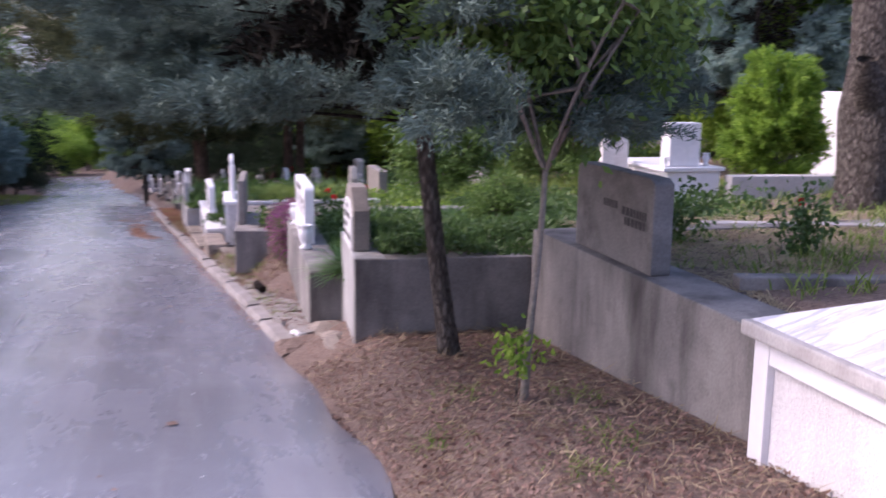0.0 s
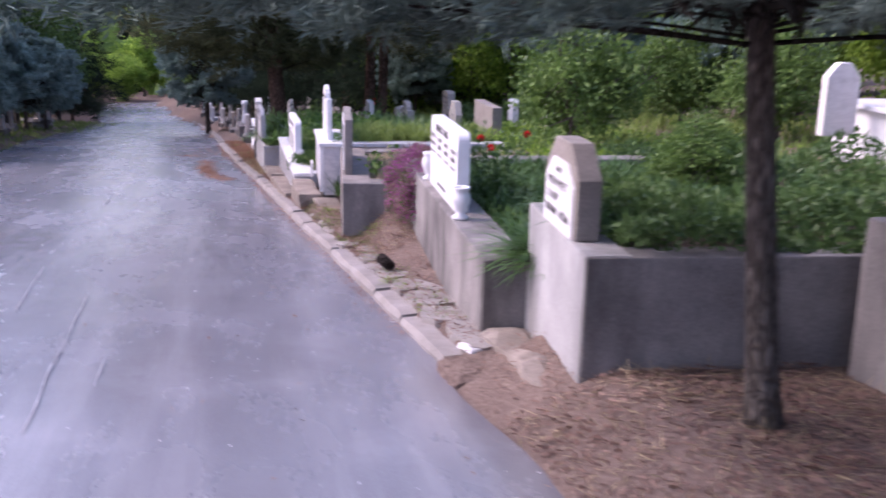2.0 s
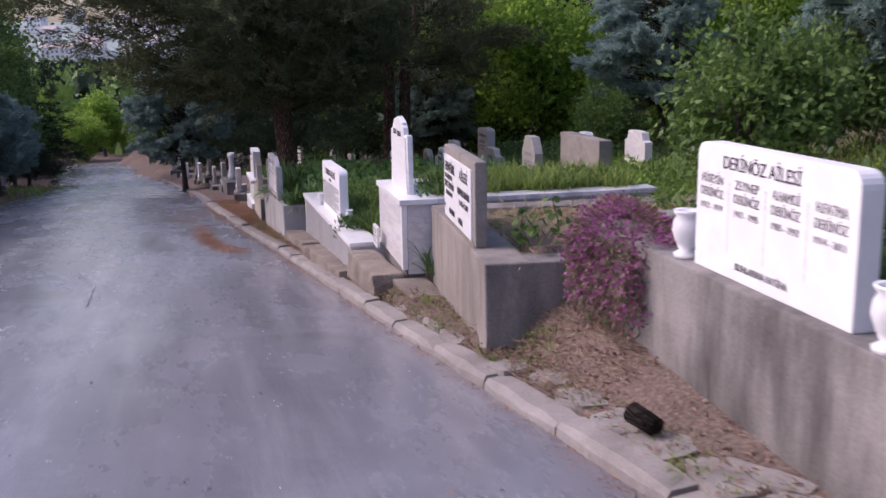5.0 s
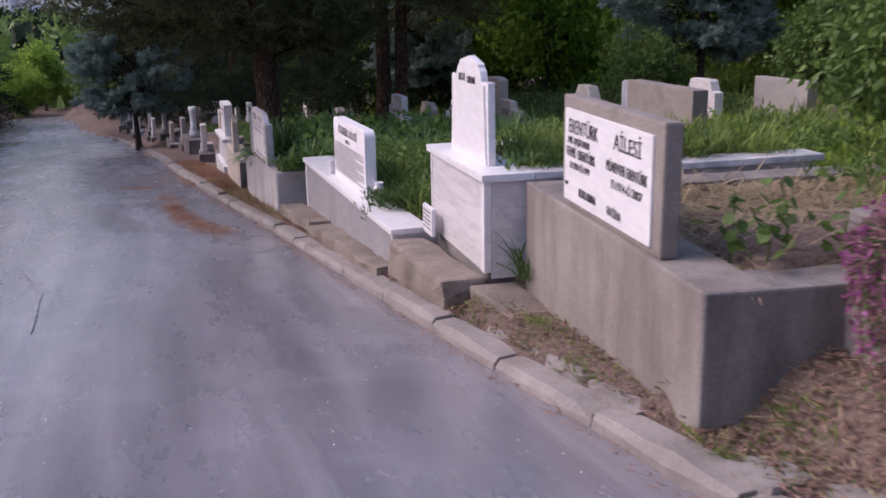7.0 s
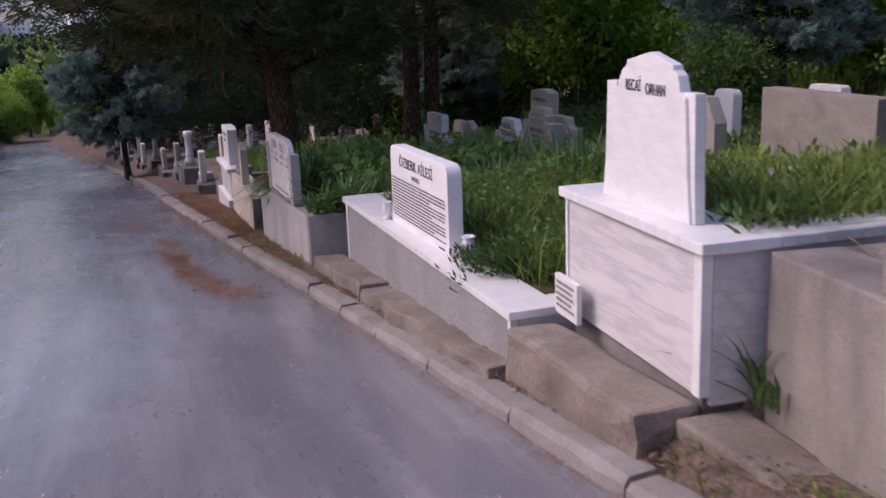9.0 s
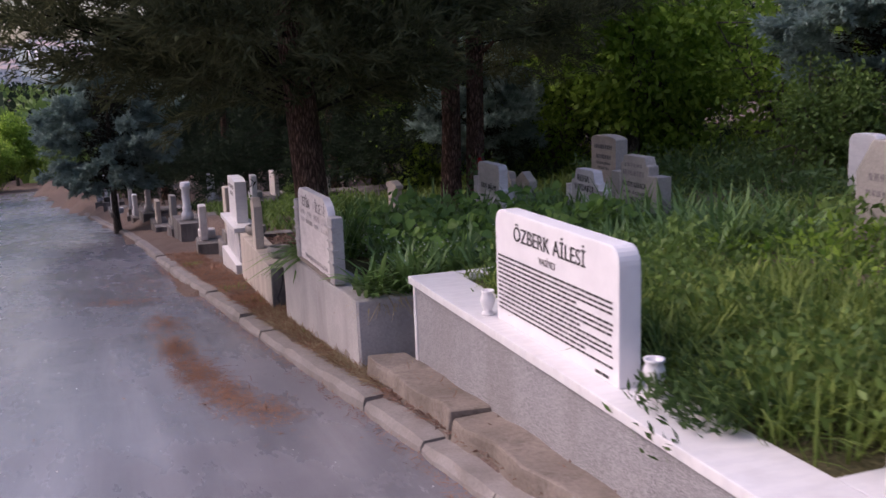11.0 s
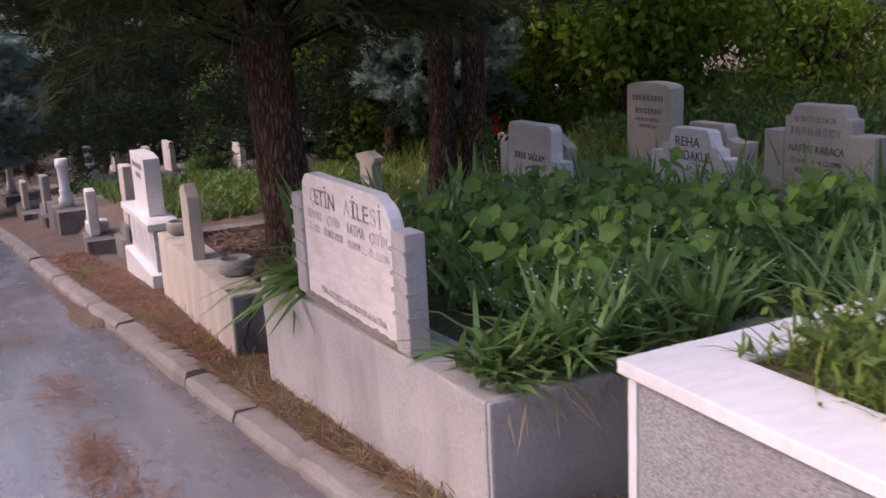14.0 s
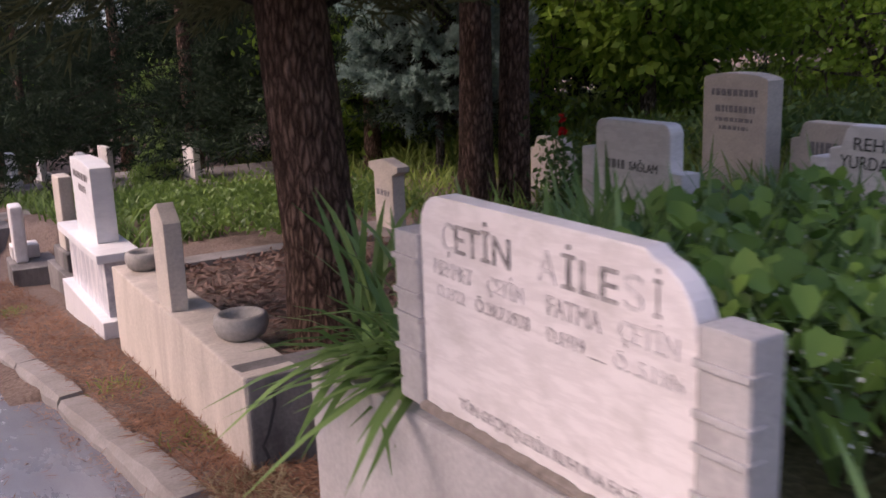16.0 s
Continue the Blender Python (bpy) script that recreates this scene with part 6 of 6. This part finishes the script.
def rose_bush(x, y, z, h, r, blooms, seed):
    global G
    G = np.random.default_rng(seed)
    root = plant_root("rose_bush", x, y, z, "thorny green rose bush with red blooms", "rose bush", "rose bushes")
    canes = []
    tips = []
    for k in range(7):
        e = np.array([r * G.normal() * 0.6, r * G.normal() * 0.6, h * G.uniform(0.6, 1.0)])
        s = np.linspace(0, 1, 5)[:, None]
        canes.append(tube(np.array([0, 0, -0.05]) + e * s + np.array([0, 0, 0.05]) * s + 0.03 * np.sin(3 * s + k), np.linspace(0.009, 0.004, 5), 5))
        tips.append(e)
    tips = np.array(tips)
    for c_ in canes:
        tri_mesh("cane", *c_, LEAF_MID, root)
    n = 420
    c = tips[G.integers(0, 7, n)] * G.uniform(0.25, 1.0, (n, 1)) + 0.09 * G.normal(size=(n, 3))
    c[:, 2] = np.maximum(c[:, 2], 0.03)
    tri_mesh("leaves", *leaves(c, G.normal(size=(n, 3)), 0.055, 0.032), LEAF_MID, root)
    for k in range(blooms):
        p = tips[k % 7] + np.array([0, 0, 0.03])
        m = 34
        d = unit(G.normal(size=(m, 3)) + np.array([0, 0, 0.3]))
        bl = tri_mesh("bloom", *leaves(0.008 * d, d, 0.028, 0.027, 0.3), RED_PETAL, root)
        bl.location = Vector(p)
    return root


for x, y, h, r, b_, sd in ((4.35, 5.75, 0.5, 0.26, 1, 1), (5.0, 5.3, 0.5, 0.28, 3, 2), (3.75, 6.5, 0.36, 0.16, 0, 3), (2.05, 10.6, 0.62, 0.3, 3, 5), (3.1, 24.9, 0.75, 0.2, 2, 7)):
    rose_bush(x, y, 0.17 if y < 7 else (-0.5 if y < 12 else gz(x, y)), h, r, b_, sd)

# ---- litter, straw and weeds on the verge ----
G = np.random.default_rng(55)


def scatter(name, x0f, x1f, y0, y1, n, size, w, material, label, category="litter", lift=0.006, zf=None, flat=0.25):
    y = G.uniform(y0, y1, n)
    x = x0f(y) + (x1f(y) - x0f(y)) * G.uniform(0, 1, n)
    z = (zf or ground_z)(x, y) + lift
    c = np.stack([x, y, z], -1)
    d = np.concatenate([G.normal(size=(n, 2)), flat * np.abs(G.normal(size=(n, 1)))], 1)
    stuff(name, leaves(c, d, size * G.uniform(0.5, 1.5, n), w * G.uniform(0.6, 1.4, n), 0.3, np.array([[0, 0, 1.0]]) + 0.4 * G.normal(size=(n, 3))), material, label, category)


scatter("dry_leaves", lambda y: kerb_x(y) - 0.1, lambda y: 0 * y + 2.85, 2.5, 7.3, 9500, 0.034, 0.017, LITTER, "dry brown leaves on bare earth", lift=0.012)
scatter("twigs", lambda y: kerb_x(y), lambda y: 0 * y + 2.85, 2.5, 7.3, 2600, 0.10, 0.005, STRAW, "dry twigs and straw on bare earth", lift=0.025)
scatter("dry_leaves", lambda y: kerb_x(y) + 0.16, lambda y: kerb_x(y) + 0.6, 7.3, 22.8, 2600, 0.035, 0.014, LITTER, "dry leaves along the plot walls", lift=0.012)
scatter("pine_needles", lambda y: kerb_x(y) + 0.16, lambda y: kerb_x(y) + 0.62, 19.0, 30.0, 9500, 0.085, 0.0045, NEEDLE_LITTER, "rusty fallen pine needles behind the kerb", lift=0.014)
scatter("dry_leaves", lambda y: 0 * y + 0.7, lambda y: 0 * y + 2.6, 23.5, 26.0, 3800, 0.06, 0.02, LITTER, "brown litter on a bare grave bed", lift=0.02, zf=lambda x, y: -1.86 - 0.037 * (y - 23.4) + 0 * x)
scatter("pine_needles", lambda y: kerb_x(y) - 0.09, lambda y: kerb_x(y) + 0.02, 9.0, 30.0, 2600, 0.05, 0.004, NEEDLE_LITTER, "needles and dust gathered along the kerb foot", zf=road_z, lift=0.006)
for cx, cy, sx, sy, n in ((-0.60, 22.3, 0.07, 0.35, 900), (-0.52, 21.3, 0.08, 0.32, 1000), (-0.40, 20.5, 0.07, 0.25, 600), (-0.22, 20.0, 0.07, 0.2, 350), (-0.62, 23.7, 0.08, 0.3, 450), (-1.0, 25.4, 0.2, 0.12, 260), (-0.6, 26.5, 0.3, 1.2, 500)):
    x, y = cx + sx * G.normal(size=n) - 0.05 * (G.normal(size=n)), cy + sy * G.normal(size=n)
    x = np.minimum(x, kerb_x(y) - 0.03)
    c = np.stack([x, y, road_z(x, y) + 0.007], -1)
    stuff("pine_needles", leaves(c, np.concatenate([G.normal(size=(n, 2)), 0.08 * G.normal(size=(n, 1))], 1), 0.075, 0.0055, 0.2, np.array([[0, 0, 1.0]]) + 0.2 * G.normal(size=(n, 3))), NEEDLE_LITTER, "drift of rusty pine needles on the asphalt", "litter")
scatter("dry_straw", lambda y: kerb_x(y) + 0.13, lambda y: kerb_x(y) + 0.65, 19.8, 20.9, 2600, 0.09, 0.006, STRAW, "heaped straw at the corner of a plot", lift=0.025)
scatter("pine_needles", lambda y: kerb_x(y) + 0.13, lambda y: kerb_x(y) + 0.55, 19.6, 24.5, 5200, 0.08, 0.005, NEEDLE_LITTER, "rusty needles below the plot wall", lift=0.02)
scatter("road_dust", lambda y: left_x(y) + 0.3, lambda y: kerb_x(y) - 0.05, 3.0, 30.0, 260, 0.03, 0.014, LITTER, "scattered dry leaves on the asphalt", zf=road_z, lift=0.007)
scatter("dry_straw", lambda y: kerb_x(y) + 0.13, lambda y: kerb_x(y) + 0.4, 20.0, 23.4, 3600, 0.10, 0.005, STRAW, "straw and needles swept against the plot wall", lift=0.02)
scatter("dry_leaves", lambda y: kerb_x(y) + 0.12, lambda y: kerb_x(y) + 0.24, 15.0, 20.2, 2600, 0.04, 0.010, LITTER, "dry litter between kerb and footing", lift=0.02)
scatter("dry_leaves", lambda y: kerb_x(y) + 0.12, lambda y: kerb_x(y) + 0.9, 11.4, 12.8, 1500, 0.03, 0.016, LITTER, "dry litter heaped between two plots", lift=0.012)
scatter("straw", lambda y: kerb_x(y) + 0.12, lambda y: kerb_x(y) + 0.9, 11.4, 12.8, 700, 0.09, 0.005, STRAW, "straw and twigs between two plots", lift=0.015)
scatter("dry_leaves", lambda y: kerb_x(y) + 0.10, lambda y: kerb_x(y) + 0.40, 8.5, 15.2, 900, 0.03, 0.013, LITTER, "dry leaves in the joints of broken paving", lift=0.03)
scatter("moss", lambda y: kerb_x(y) + 0.11, lambda y: kerb_x(y) + 0.42, 9.0, 15.2, 900, 0.03, 0.008, GRASS, "tiny green weeds in paving joints", "weeds", lift=0.02, flat=1.2)
# weeds
for x, y, n in ((1.22, 9.3, 50), (1.12, 10.4, 60), (0.93, 12.5, 80), (1.25, 12.5, 90), (0.9, 13.6, 70), (1.0, 14.3, 80), (0.85, 14.9, 50), (1.15, 15.1, 60), (0.42, 21.9, 50), (0.3, 24.0, 90), (0.2, 25.2, 80), (0.0, 28.2, 130), (1.6, 4.9, 60), (2.3, 4.3, 90), (1.9, 5.4, 60), (2.5, 5.1, 80), (2.0, 3.9, 60)):
    c = np.stack([x + 0.07 * G.normal(size=n), y + 0.12 * G.normal(size=n)], -1)
    c = np.concatenate([c, ground_z(c[:, 0], c[:, 1])[:, None]], 1)
    stuff("weeds", blades(c, up_dirs(n, 0.7), G.uniform(0.03, 0.11, n), 0.008, 0.8), GRASS, "small green weeds at the wall foot", "weeds")
c = np.stack([1.22 + 0.03 * G.normal(size=46), 15.02 + 0.04 * G.normal(size=46), np.full(46, -1.28)], -1)
stuff("grass_tuft", blades(c, up_dirs(46, 0.35), G.uniform(0.25, 0.5, 46), 0.014, G.uniform(0.3, 1.0, 46)), LEAF_MID, "dark grass tuft growing between two graves", "grass")

# ---- far woods on the falling ground beyond the road ----
G = np.random.default_rng(909)
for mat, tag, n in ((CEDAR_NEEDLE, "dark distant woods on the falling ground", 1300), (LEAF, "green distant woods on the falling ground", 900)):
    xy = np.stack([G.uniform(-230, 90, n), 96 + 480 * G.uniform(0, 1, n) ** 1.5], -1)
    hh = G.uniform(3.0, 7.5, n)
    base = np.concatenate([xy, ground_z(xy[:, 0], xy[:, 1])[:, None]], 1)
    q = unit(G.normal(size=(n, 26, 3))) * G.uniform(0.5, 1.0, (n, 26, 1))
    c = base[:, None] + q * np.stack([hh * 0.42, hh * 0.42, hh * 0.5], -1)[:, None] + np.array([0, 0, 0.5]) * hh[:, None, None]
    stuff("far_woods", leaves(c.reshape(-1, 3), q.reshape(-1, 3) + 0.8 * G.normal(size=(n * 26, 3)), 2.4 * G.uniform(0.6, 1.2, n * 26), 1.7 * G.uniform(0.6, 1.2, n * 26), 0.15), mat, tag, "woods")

# ---- far distance: hillside with houses ----
# hill, walls and roofs: distance haze is put into their pale colours
hill = tagged(sheet("backdrop_hill", axis([(-500, 500, 25)]), axis([(600, 900, 25)]), lambda x, y: -14 + 42 * step((y - 600) / 280) + 4 * np.sin(x / 60), plain_mat("haze-paled far hillside", (0.26, 0.30, 0.28), 0.9, 0.3, 0.05)), "hazy wooded hillside far away", "hill", kind="structure")
R2 = random.Random(9)
HOUSE = plain_mat("haze-paled house walls", (0.68, 0.66, 0.66), 0.8, 0.15, 0.3)
ROOF = plain_mat("haze-paled roof tiles", (0.46, 0.37, 0.35), 0.8, 0.2, 1.0)
GLASS = plain_mat("window glass", (0.2, 0.22, 0.24), 0.2, 0.1, 1.0)
house = holder("far_house", pose(-60, 700, -2), "distant house, its walls and roof paled for haze", "house", "far houses")
part("wall", box_bm(-6, 6, -5, 5, -6, 6, 0.1), HOUSE, house)
bm = bmesh.new()
rf = [bm.verts.new(p) for p in ((-6.6, -5.6, 6.05), (6.6, -5.6, 6.05), (6.6, 5.6, 6.05), (-6.6, 5.6, 6.05), (-5, 0, 8.5), (5, 0, 8.5))]
for f in ((0, 1, 5, 4), (2, 3, 4, 5), (1, 2, 5), (3, 0, 4), (3, 2, 1, 0)):
    bm.faces.new([rf[i] for i in f])
part("roof", bm, ROOF, house)
for i in range(4):
    for j in range(3):
        part("window", box_bm(-4.9 + 2.8 * i, -3.5 + 2.8 * i, -5.06, -4.9, -3.5 + 3.1 * j, -1.9 + 3.1 * j, 0.02), GLASS, house)
for k in range(34):
    x, y = R2.uniform(-190, 30), R2.uniform(690, 860)
    copy_thing(house, pose(x, y, -14 + 42 * float(step((y - 600) / 280)) + 4 * math.sin(x / 60) + 4, 0, 0, R2.uniform(-25, 25)))

# ---- graves on the far side of the road ----
for k, (x, y) in enumerate(((1.7, 34.6), (2.4, 36.4), (1.2, 38.2), (2.9, 33.2), (2.0, 40.5))):
    post_tomb(x, y, gz(x, y) - 0.02, 0.5 + 0.06 * (k % 3), (MARBLE, MARBLE_PINK)[k % 2], ("small", "low")[k % 2], "pale small grave behind the roadside row", 5 * (k % 3))
wt = holder("white_tomb", pose(-5.35, 21.2, gz(-5.6, 21.2) - 0.02, 0, 0, 180), "white marble grave with a broad base across the road", "tomb")
part("base", box_bm(0, 1.0, -0.7, 0.7, -0.3, 0.42, 0.012), MARBLE, wt)
part("coping", box_bm(-0.04, 1.04, -0.74, 0.74, 0.422, 0.48, 0.01), MARBLE, wt)
part("slab", plate_bm(rounded(0.8, 0.85, 0.1), 0.0, 0.12, 0.008), MARBLE, wt).matrix_basis = Matrix(((0, 0, 1, 0.1), (1, 0, 0, 0), (0, 1, 0, 0.482), (0, 0, 0, 1)))
for k, (x, y) in enumerate(((-7.2, 23.5), (-7.0, 26.5), (-7.4, 30.5), (-7.0, 35.8), (-7.6, 40.0), (-7.2, 45.0), (-8.6, 50.5), (-9.0, 56.0))):
    post_tomb(x, y, gz(x, y) - 0.02, 0.45 + 0.08 * (k % 3), (OLDSTONE, DARKSTONE, MARBLE_PINK)[k % 3], ("small", "low", "stepped")[k % 3], "grey grave under the trees across the road", 180 + 6 * (k % 3))

# ---- bits on the road and verge ----
def road_mark(points, width, material, label, seed=0, name="road_mark"):
    """A worn pale line on the asphalt, ragged and uneven in width."""
    r = random.Random(seed)
    pts = [Vector(p) for p in points]
    line = []
    for p, q in zip(pts, pts[1:]):
        n = max(2, int((q - p).length / 0.06))
        line += [p + (q - p) * (i / n) for i in range(n)]
    line.append(pts[-1])
    v, t = [], []
    for i, p in enumerate(line):
        d = (line[min(i + 1, len(line) - 1)] - line[max(i - 1, 0)]).normalized()
        s = Vector((d.y, -d.x))
        off = 0.015 * noise.noise((i * 0.09, seed, 0.0))
        w = width * max(0.12, 0.5 + 0.55 * noise.noise((i * 0.33, seed * 3.0, 4.0)) + r.uniform(-0.12, 0.12)) * min(1.0, 0.25 + 0.3 * min(i, len(line) - 1 - i))
        for k in (-0.5, 0.5):
            e = p + s * (off + k * w)
            v.append((e.x, e.y, float(road_z(e.x, e.y)) + 0.0125))
    for i in range(len(line) - 1):
        t += [(2 * i, 2 * i + 1, 2 * i + 3), (2 * i, 2 * i + 3, 2 * i + 2)]
    return tagged(tri_mesh(name, np.array(v), np.array(t), material), label, "road mark", kind="structure")


MARK = plain_mat("worn pale mark", (0.29, 0.28, 0.305), 0.32, 0.25, 12, 0.6)
CRACK = plain_mat("filled road crack", (0.07, 0.066, 0.072), 0.9, 0.3, 30)
for k, (pts, w) in enumerate(((((-1.05, 7.27), (-1.10, 8.33), (-1.17, 10.35)), 0.035), (((-0.83, 7.95), (-0.84, 8.57)), 0.03), (((-1.56, 9.68), (-1.67, 11.43)), 0.04),
                              (((-2.0, 18.2), (-1.75, 17.0), (-1.70, 15.7)), 0.06), (((-1.58, 17.2), (-1.75, 17.0)), 0.05), (((-0.47, 16.3), (-0.25, 16.5), (-0.03, 16.6)), 0.03))):
    road_mark(pts, 0.6 * w, MARK, "pale scuffed line on the asphalt", k + 1)
for k, pts in enumerate((((-2.47, 26.95), (-0.95, 26.85), (0.51, 25.49), (1.58, 24.34)),)):
    road_mark(pts, 0.016, CRACK, "thin dark crack in the asphalt", k + 11, "road_crack")
bm = bmesh.new()
rim, hub = [], bm.verts.new((-3.3, 12.2, float(road_z(-3.3, 12.2)) + 0.0125))
for i in range(48):
    t_ = 2 * math.pi * i / 48
    k_ = 1 + 0.16 * noise.noise((2 * math.cos(t_), 2 * math.sin(t_), 3.0)) + 0.07 * noise.noise((7 * math.cos(t_), 7 * math.sin(t_), 1.0))
    px, py = -3.3 + 0.95 * k_ * math.cos(t_), 12.2 + 0.40 * k_ * math.sin(t_) + 0.12 * math.cos(t_)
    rim.append(bm.verts.new((px, py, float(road_z(px, py)) + 0.0125)))
for i in range(48):
    bm.faces.new((hub, rim[i], rim[(i + 1) % 48]))
tagged(part("pale_road_patch", bm, PATCH), "pale worn patch in the asphalt", "road mark", kind="structure")
scatter("road_specks", lambda y: left_x(y) + 0.3, lambda y: kerb_x(y) - 0.05, 4.0, 28.0, 420, 0.014, 0.010, MARBLE, "small pale chips lying on the asphalt", zf=road_z, lift=0.01, flat=0.1)
ob = part("rubble_piece", box_bm(-0.09, 0.10, -0.06, 0.08, -0.02, 0.016, 0.01, 0.05, 0.03, 5), MARBLE)
ob.matrix_world = pose(1.33, 8.36, gz(1.33, 8.36) + 0.005, 4, 8, 20)
tagged(ob, "white broken stone piece at the end of the kerb", "rubble")
ez = float(road_z(1.2, 8.2))
tagged(part("earth_mound", box_bm(1.07, 1.36, 7.95, 8.36, ez - 0.2, ez + 0.045, 0.06, 0.06, 0.035, 8), SOIL), "small heap of brown earth at the end of the kerb", "earth heap")
ob = part("clay_pipe", lathe_bm([(0.045, 0), (0.05, 0.16), (0.036, 0.16), (0.03, 0.04)], 12), BARK_DARK)
ob.matrix_world = pose(1.18, 10.75, gz(1.18, 10.75) + 0.07, -80, 0, 20)
tagged(ob, "broken clay pipe stub in the paving", "pipe")
ob = part("fallen_leaf", box_bm(-0.03, 0.03, -0.02, 0.02, 0, 0.006, 0.002), LITTER)
ob.matrix_world = pose(0.245, 5.83, float(road_z(0.245, 5.83)) + 0.012, 10, 5, 30)
tagged(ob, "dark dry leaf on the asphalt", "leaf")

# ---- kerb stones and broken paving: single pieces ----
kerb = tagged(holder("kerb", Matrix.Identity(4), "worn stone kerb along the asphalt road", "kerb"), kind="structure")
y = 8.35
k = 0
R3 = random.Random(2)
while y < 60:
    ln = R3.uniform(0.82, 1.05) if y < 30 else 2.0
    a = Vector((float(kerb_x(y + 0.008)), y + 0.008))
    b = Vector((float(kerb_x(y + ln - 0.008)), y + ln - 0.008))
    za, zb = float(road_z(a.x, a.y)), float(road_z(b.x, b.y))
    d = (b - a).normalized()
    nr = Vector((d.y, -d.x))
    bm = bmesh.new()
    n = 5 if y < 30 else 2
    h = 0.085 + R3.uniform(-0.02, 0.012)
    h *= 0.55 if y < 9.2 else 1.0
    rows = []
    for i in range(n + 1):
        f = i / n
        p = a + (b - a) * f
        z = za + (zb - za) * f
        w = [noise.noise((k * 3.1 + j, f * 4, 0)) * 0.014 for j in range(6)]
        e = 0.012 if i in (0, n) else 0
        prof = ((0.0 + e + w[0], -0.08), (0.010 + e + w[1], h - 0.04 + w[2]), (0.04 + w[3], h - e + w[4]), (0.165 + w[5], h + 0.006 - e), (0.18 - e, h - 0.03), (0.18 - e, -0.08))
        rows.append([bm.verts.new((p.x + nr.x * s, p.y + nr.y * s, z + t_)) for s, t_ in prof])
    for p, q in zip(rows, rows[1:]):
        for j in range(5):
            bm.faces.new((p[j], q[j], q[j + 1], p[j + 1]))
    bm.faces.new(rows[0])
    bm.faces.new(list(reversed(rows[-1])))
    bmesh.ops.recalc_face_normals(bm, faces=bm.faces[:])
    part("kerb_stone", bm, KERB, kerb)
    y += ln
    k += 1
# sunken kerb piece before the first stone
part("kerb_stone", wall_bm((1.30, 7.0), (1.185, 8.34), 0.07, -1.1, -0.90, -0.955, bevel=0.01, wobble=0.01, seed=40), KERB, kerb)

paving = tagged(holder("pavement", Matrix.Identity(4), "broken uneven concrete paving slabs on the verge", "paving"), kind="structure")


def flag(cx, cy, sx, sy, seed, lift=0.0):
    r = random.Random(seed)
    n = 9
    bm = bmesh.new()
    pts = []
    for i in range(n):
        t_ = 2 * math.pi * i / n
        m = 1 / max(abs(math.cos(t_)), abs(math.sin(t_))) ** 0.75
        pts.append((cx + sx * 0.63 * m * math.cos(t_) * r.uniform(0.85, 1.04), cy + sy * 0.57 * m * math.sin(t_) * r.uniform(0.85, 1.04)))
    tops = [bm.verts.new((x, y_, float(road_z(kerb_x(y_), y_)) + 0.105 + lift + r.uniform(-0.008, 0.008))) for x, y_ in pts]
    mid = bm.verts.new((cx, cy, float(road_z(kerb_x(cy), cy)) + 0.112 + lift))
    lows = [bm.verts.new((v.co.x, v.co.y, v.co.z - 0.09)) for v in tops]
    for i in range(n):
        j = (i + 1) % n
        bm.faces.new((tops[i], tops[j], mid))
        bm.faces.new((lows[i], lows[j], tops[j], tops[i]))
    bmesh.ops.recalc_face_normals(bm, faces=bm.faces[:])
    part("paving_slab", bm, FLAG, paving)


for k, (cx, cy, sx, sy) in enumerate(((1.36, 8.75, 0.2, 0.5), (1.30, 9.25, 0.26, 0.42), (1.29, 9.75, 0.27, 0.5), (1.2, 10.25, 0.16, 0.42), (1.39, 10.2, 0.16, 0.4), (1.40, 10.65, 0.18, 0.42), (1.16, 10.68, 0.2, 0.34), (1.13, 11.05, 0.22, 0.3), (1.32, 11.2, 0.2, 0.3),
                                      (0.94, 13.25, 0.15, 0.45), (0.96, 13.75, 0.2, 0.45), (0.98, 14.18, 0.22, 0.34), (0.90, 14.5, 0.18, 0.26), (1.08, 14.42, 0.12, 0.26), (1.22, 11.95, 0.34, 0.3), (1.0, 12.3, 0.18, 0.25), (1.18, 11.52, 0.3, 0.34), (1.33, 8.42, 0.16, 0.22), (1.48, 11.7, 0.2, 0.28))):
    flag(cx, cy, sx, sy, k)
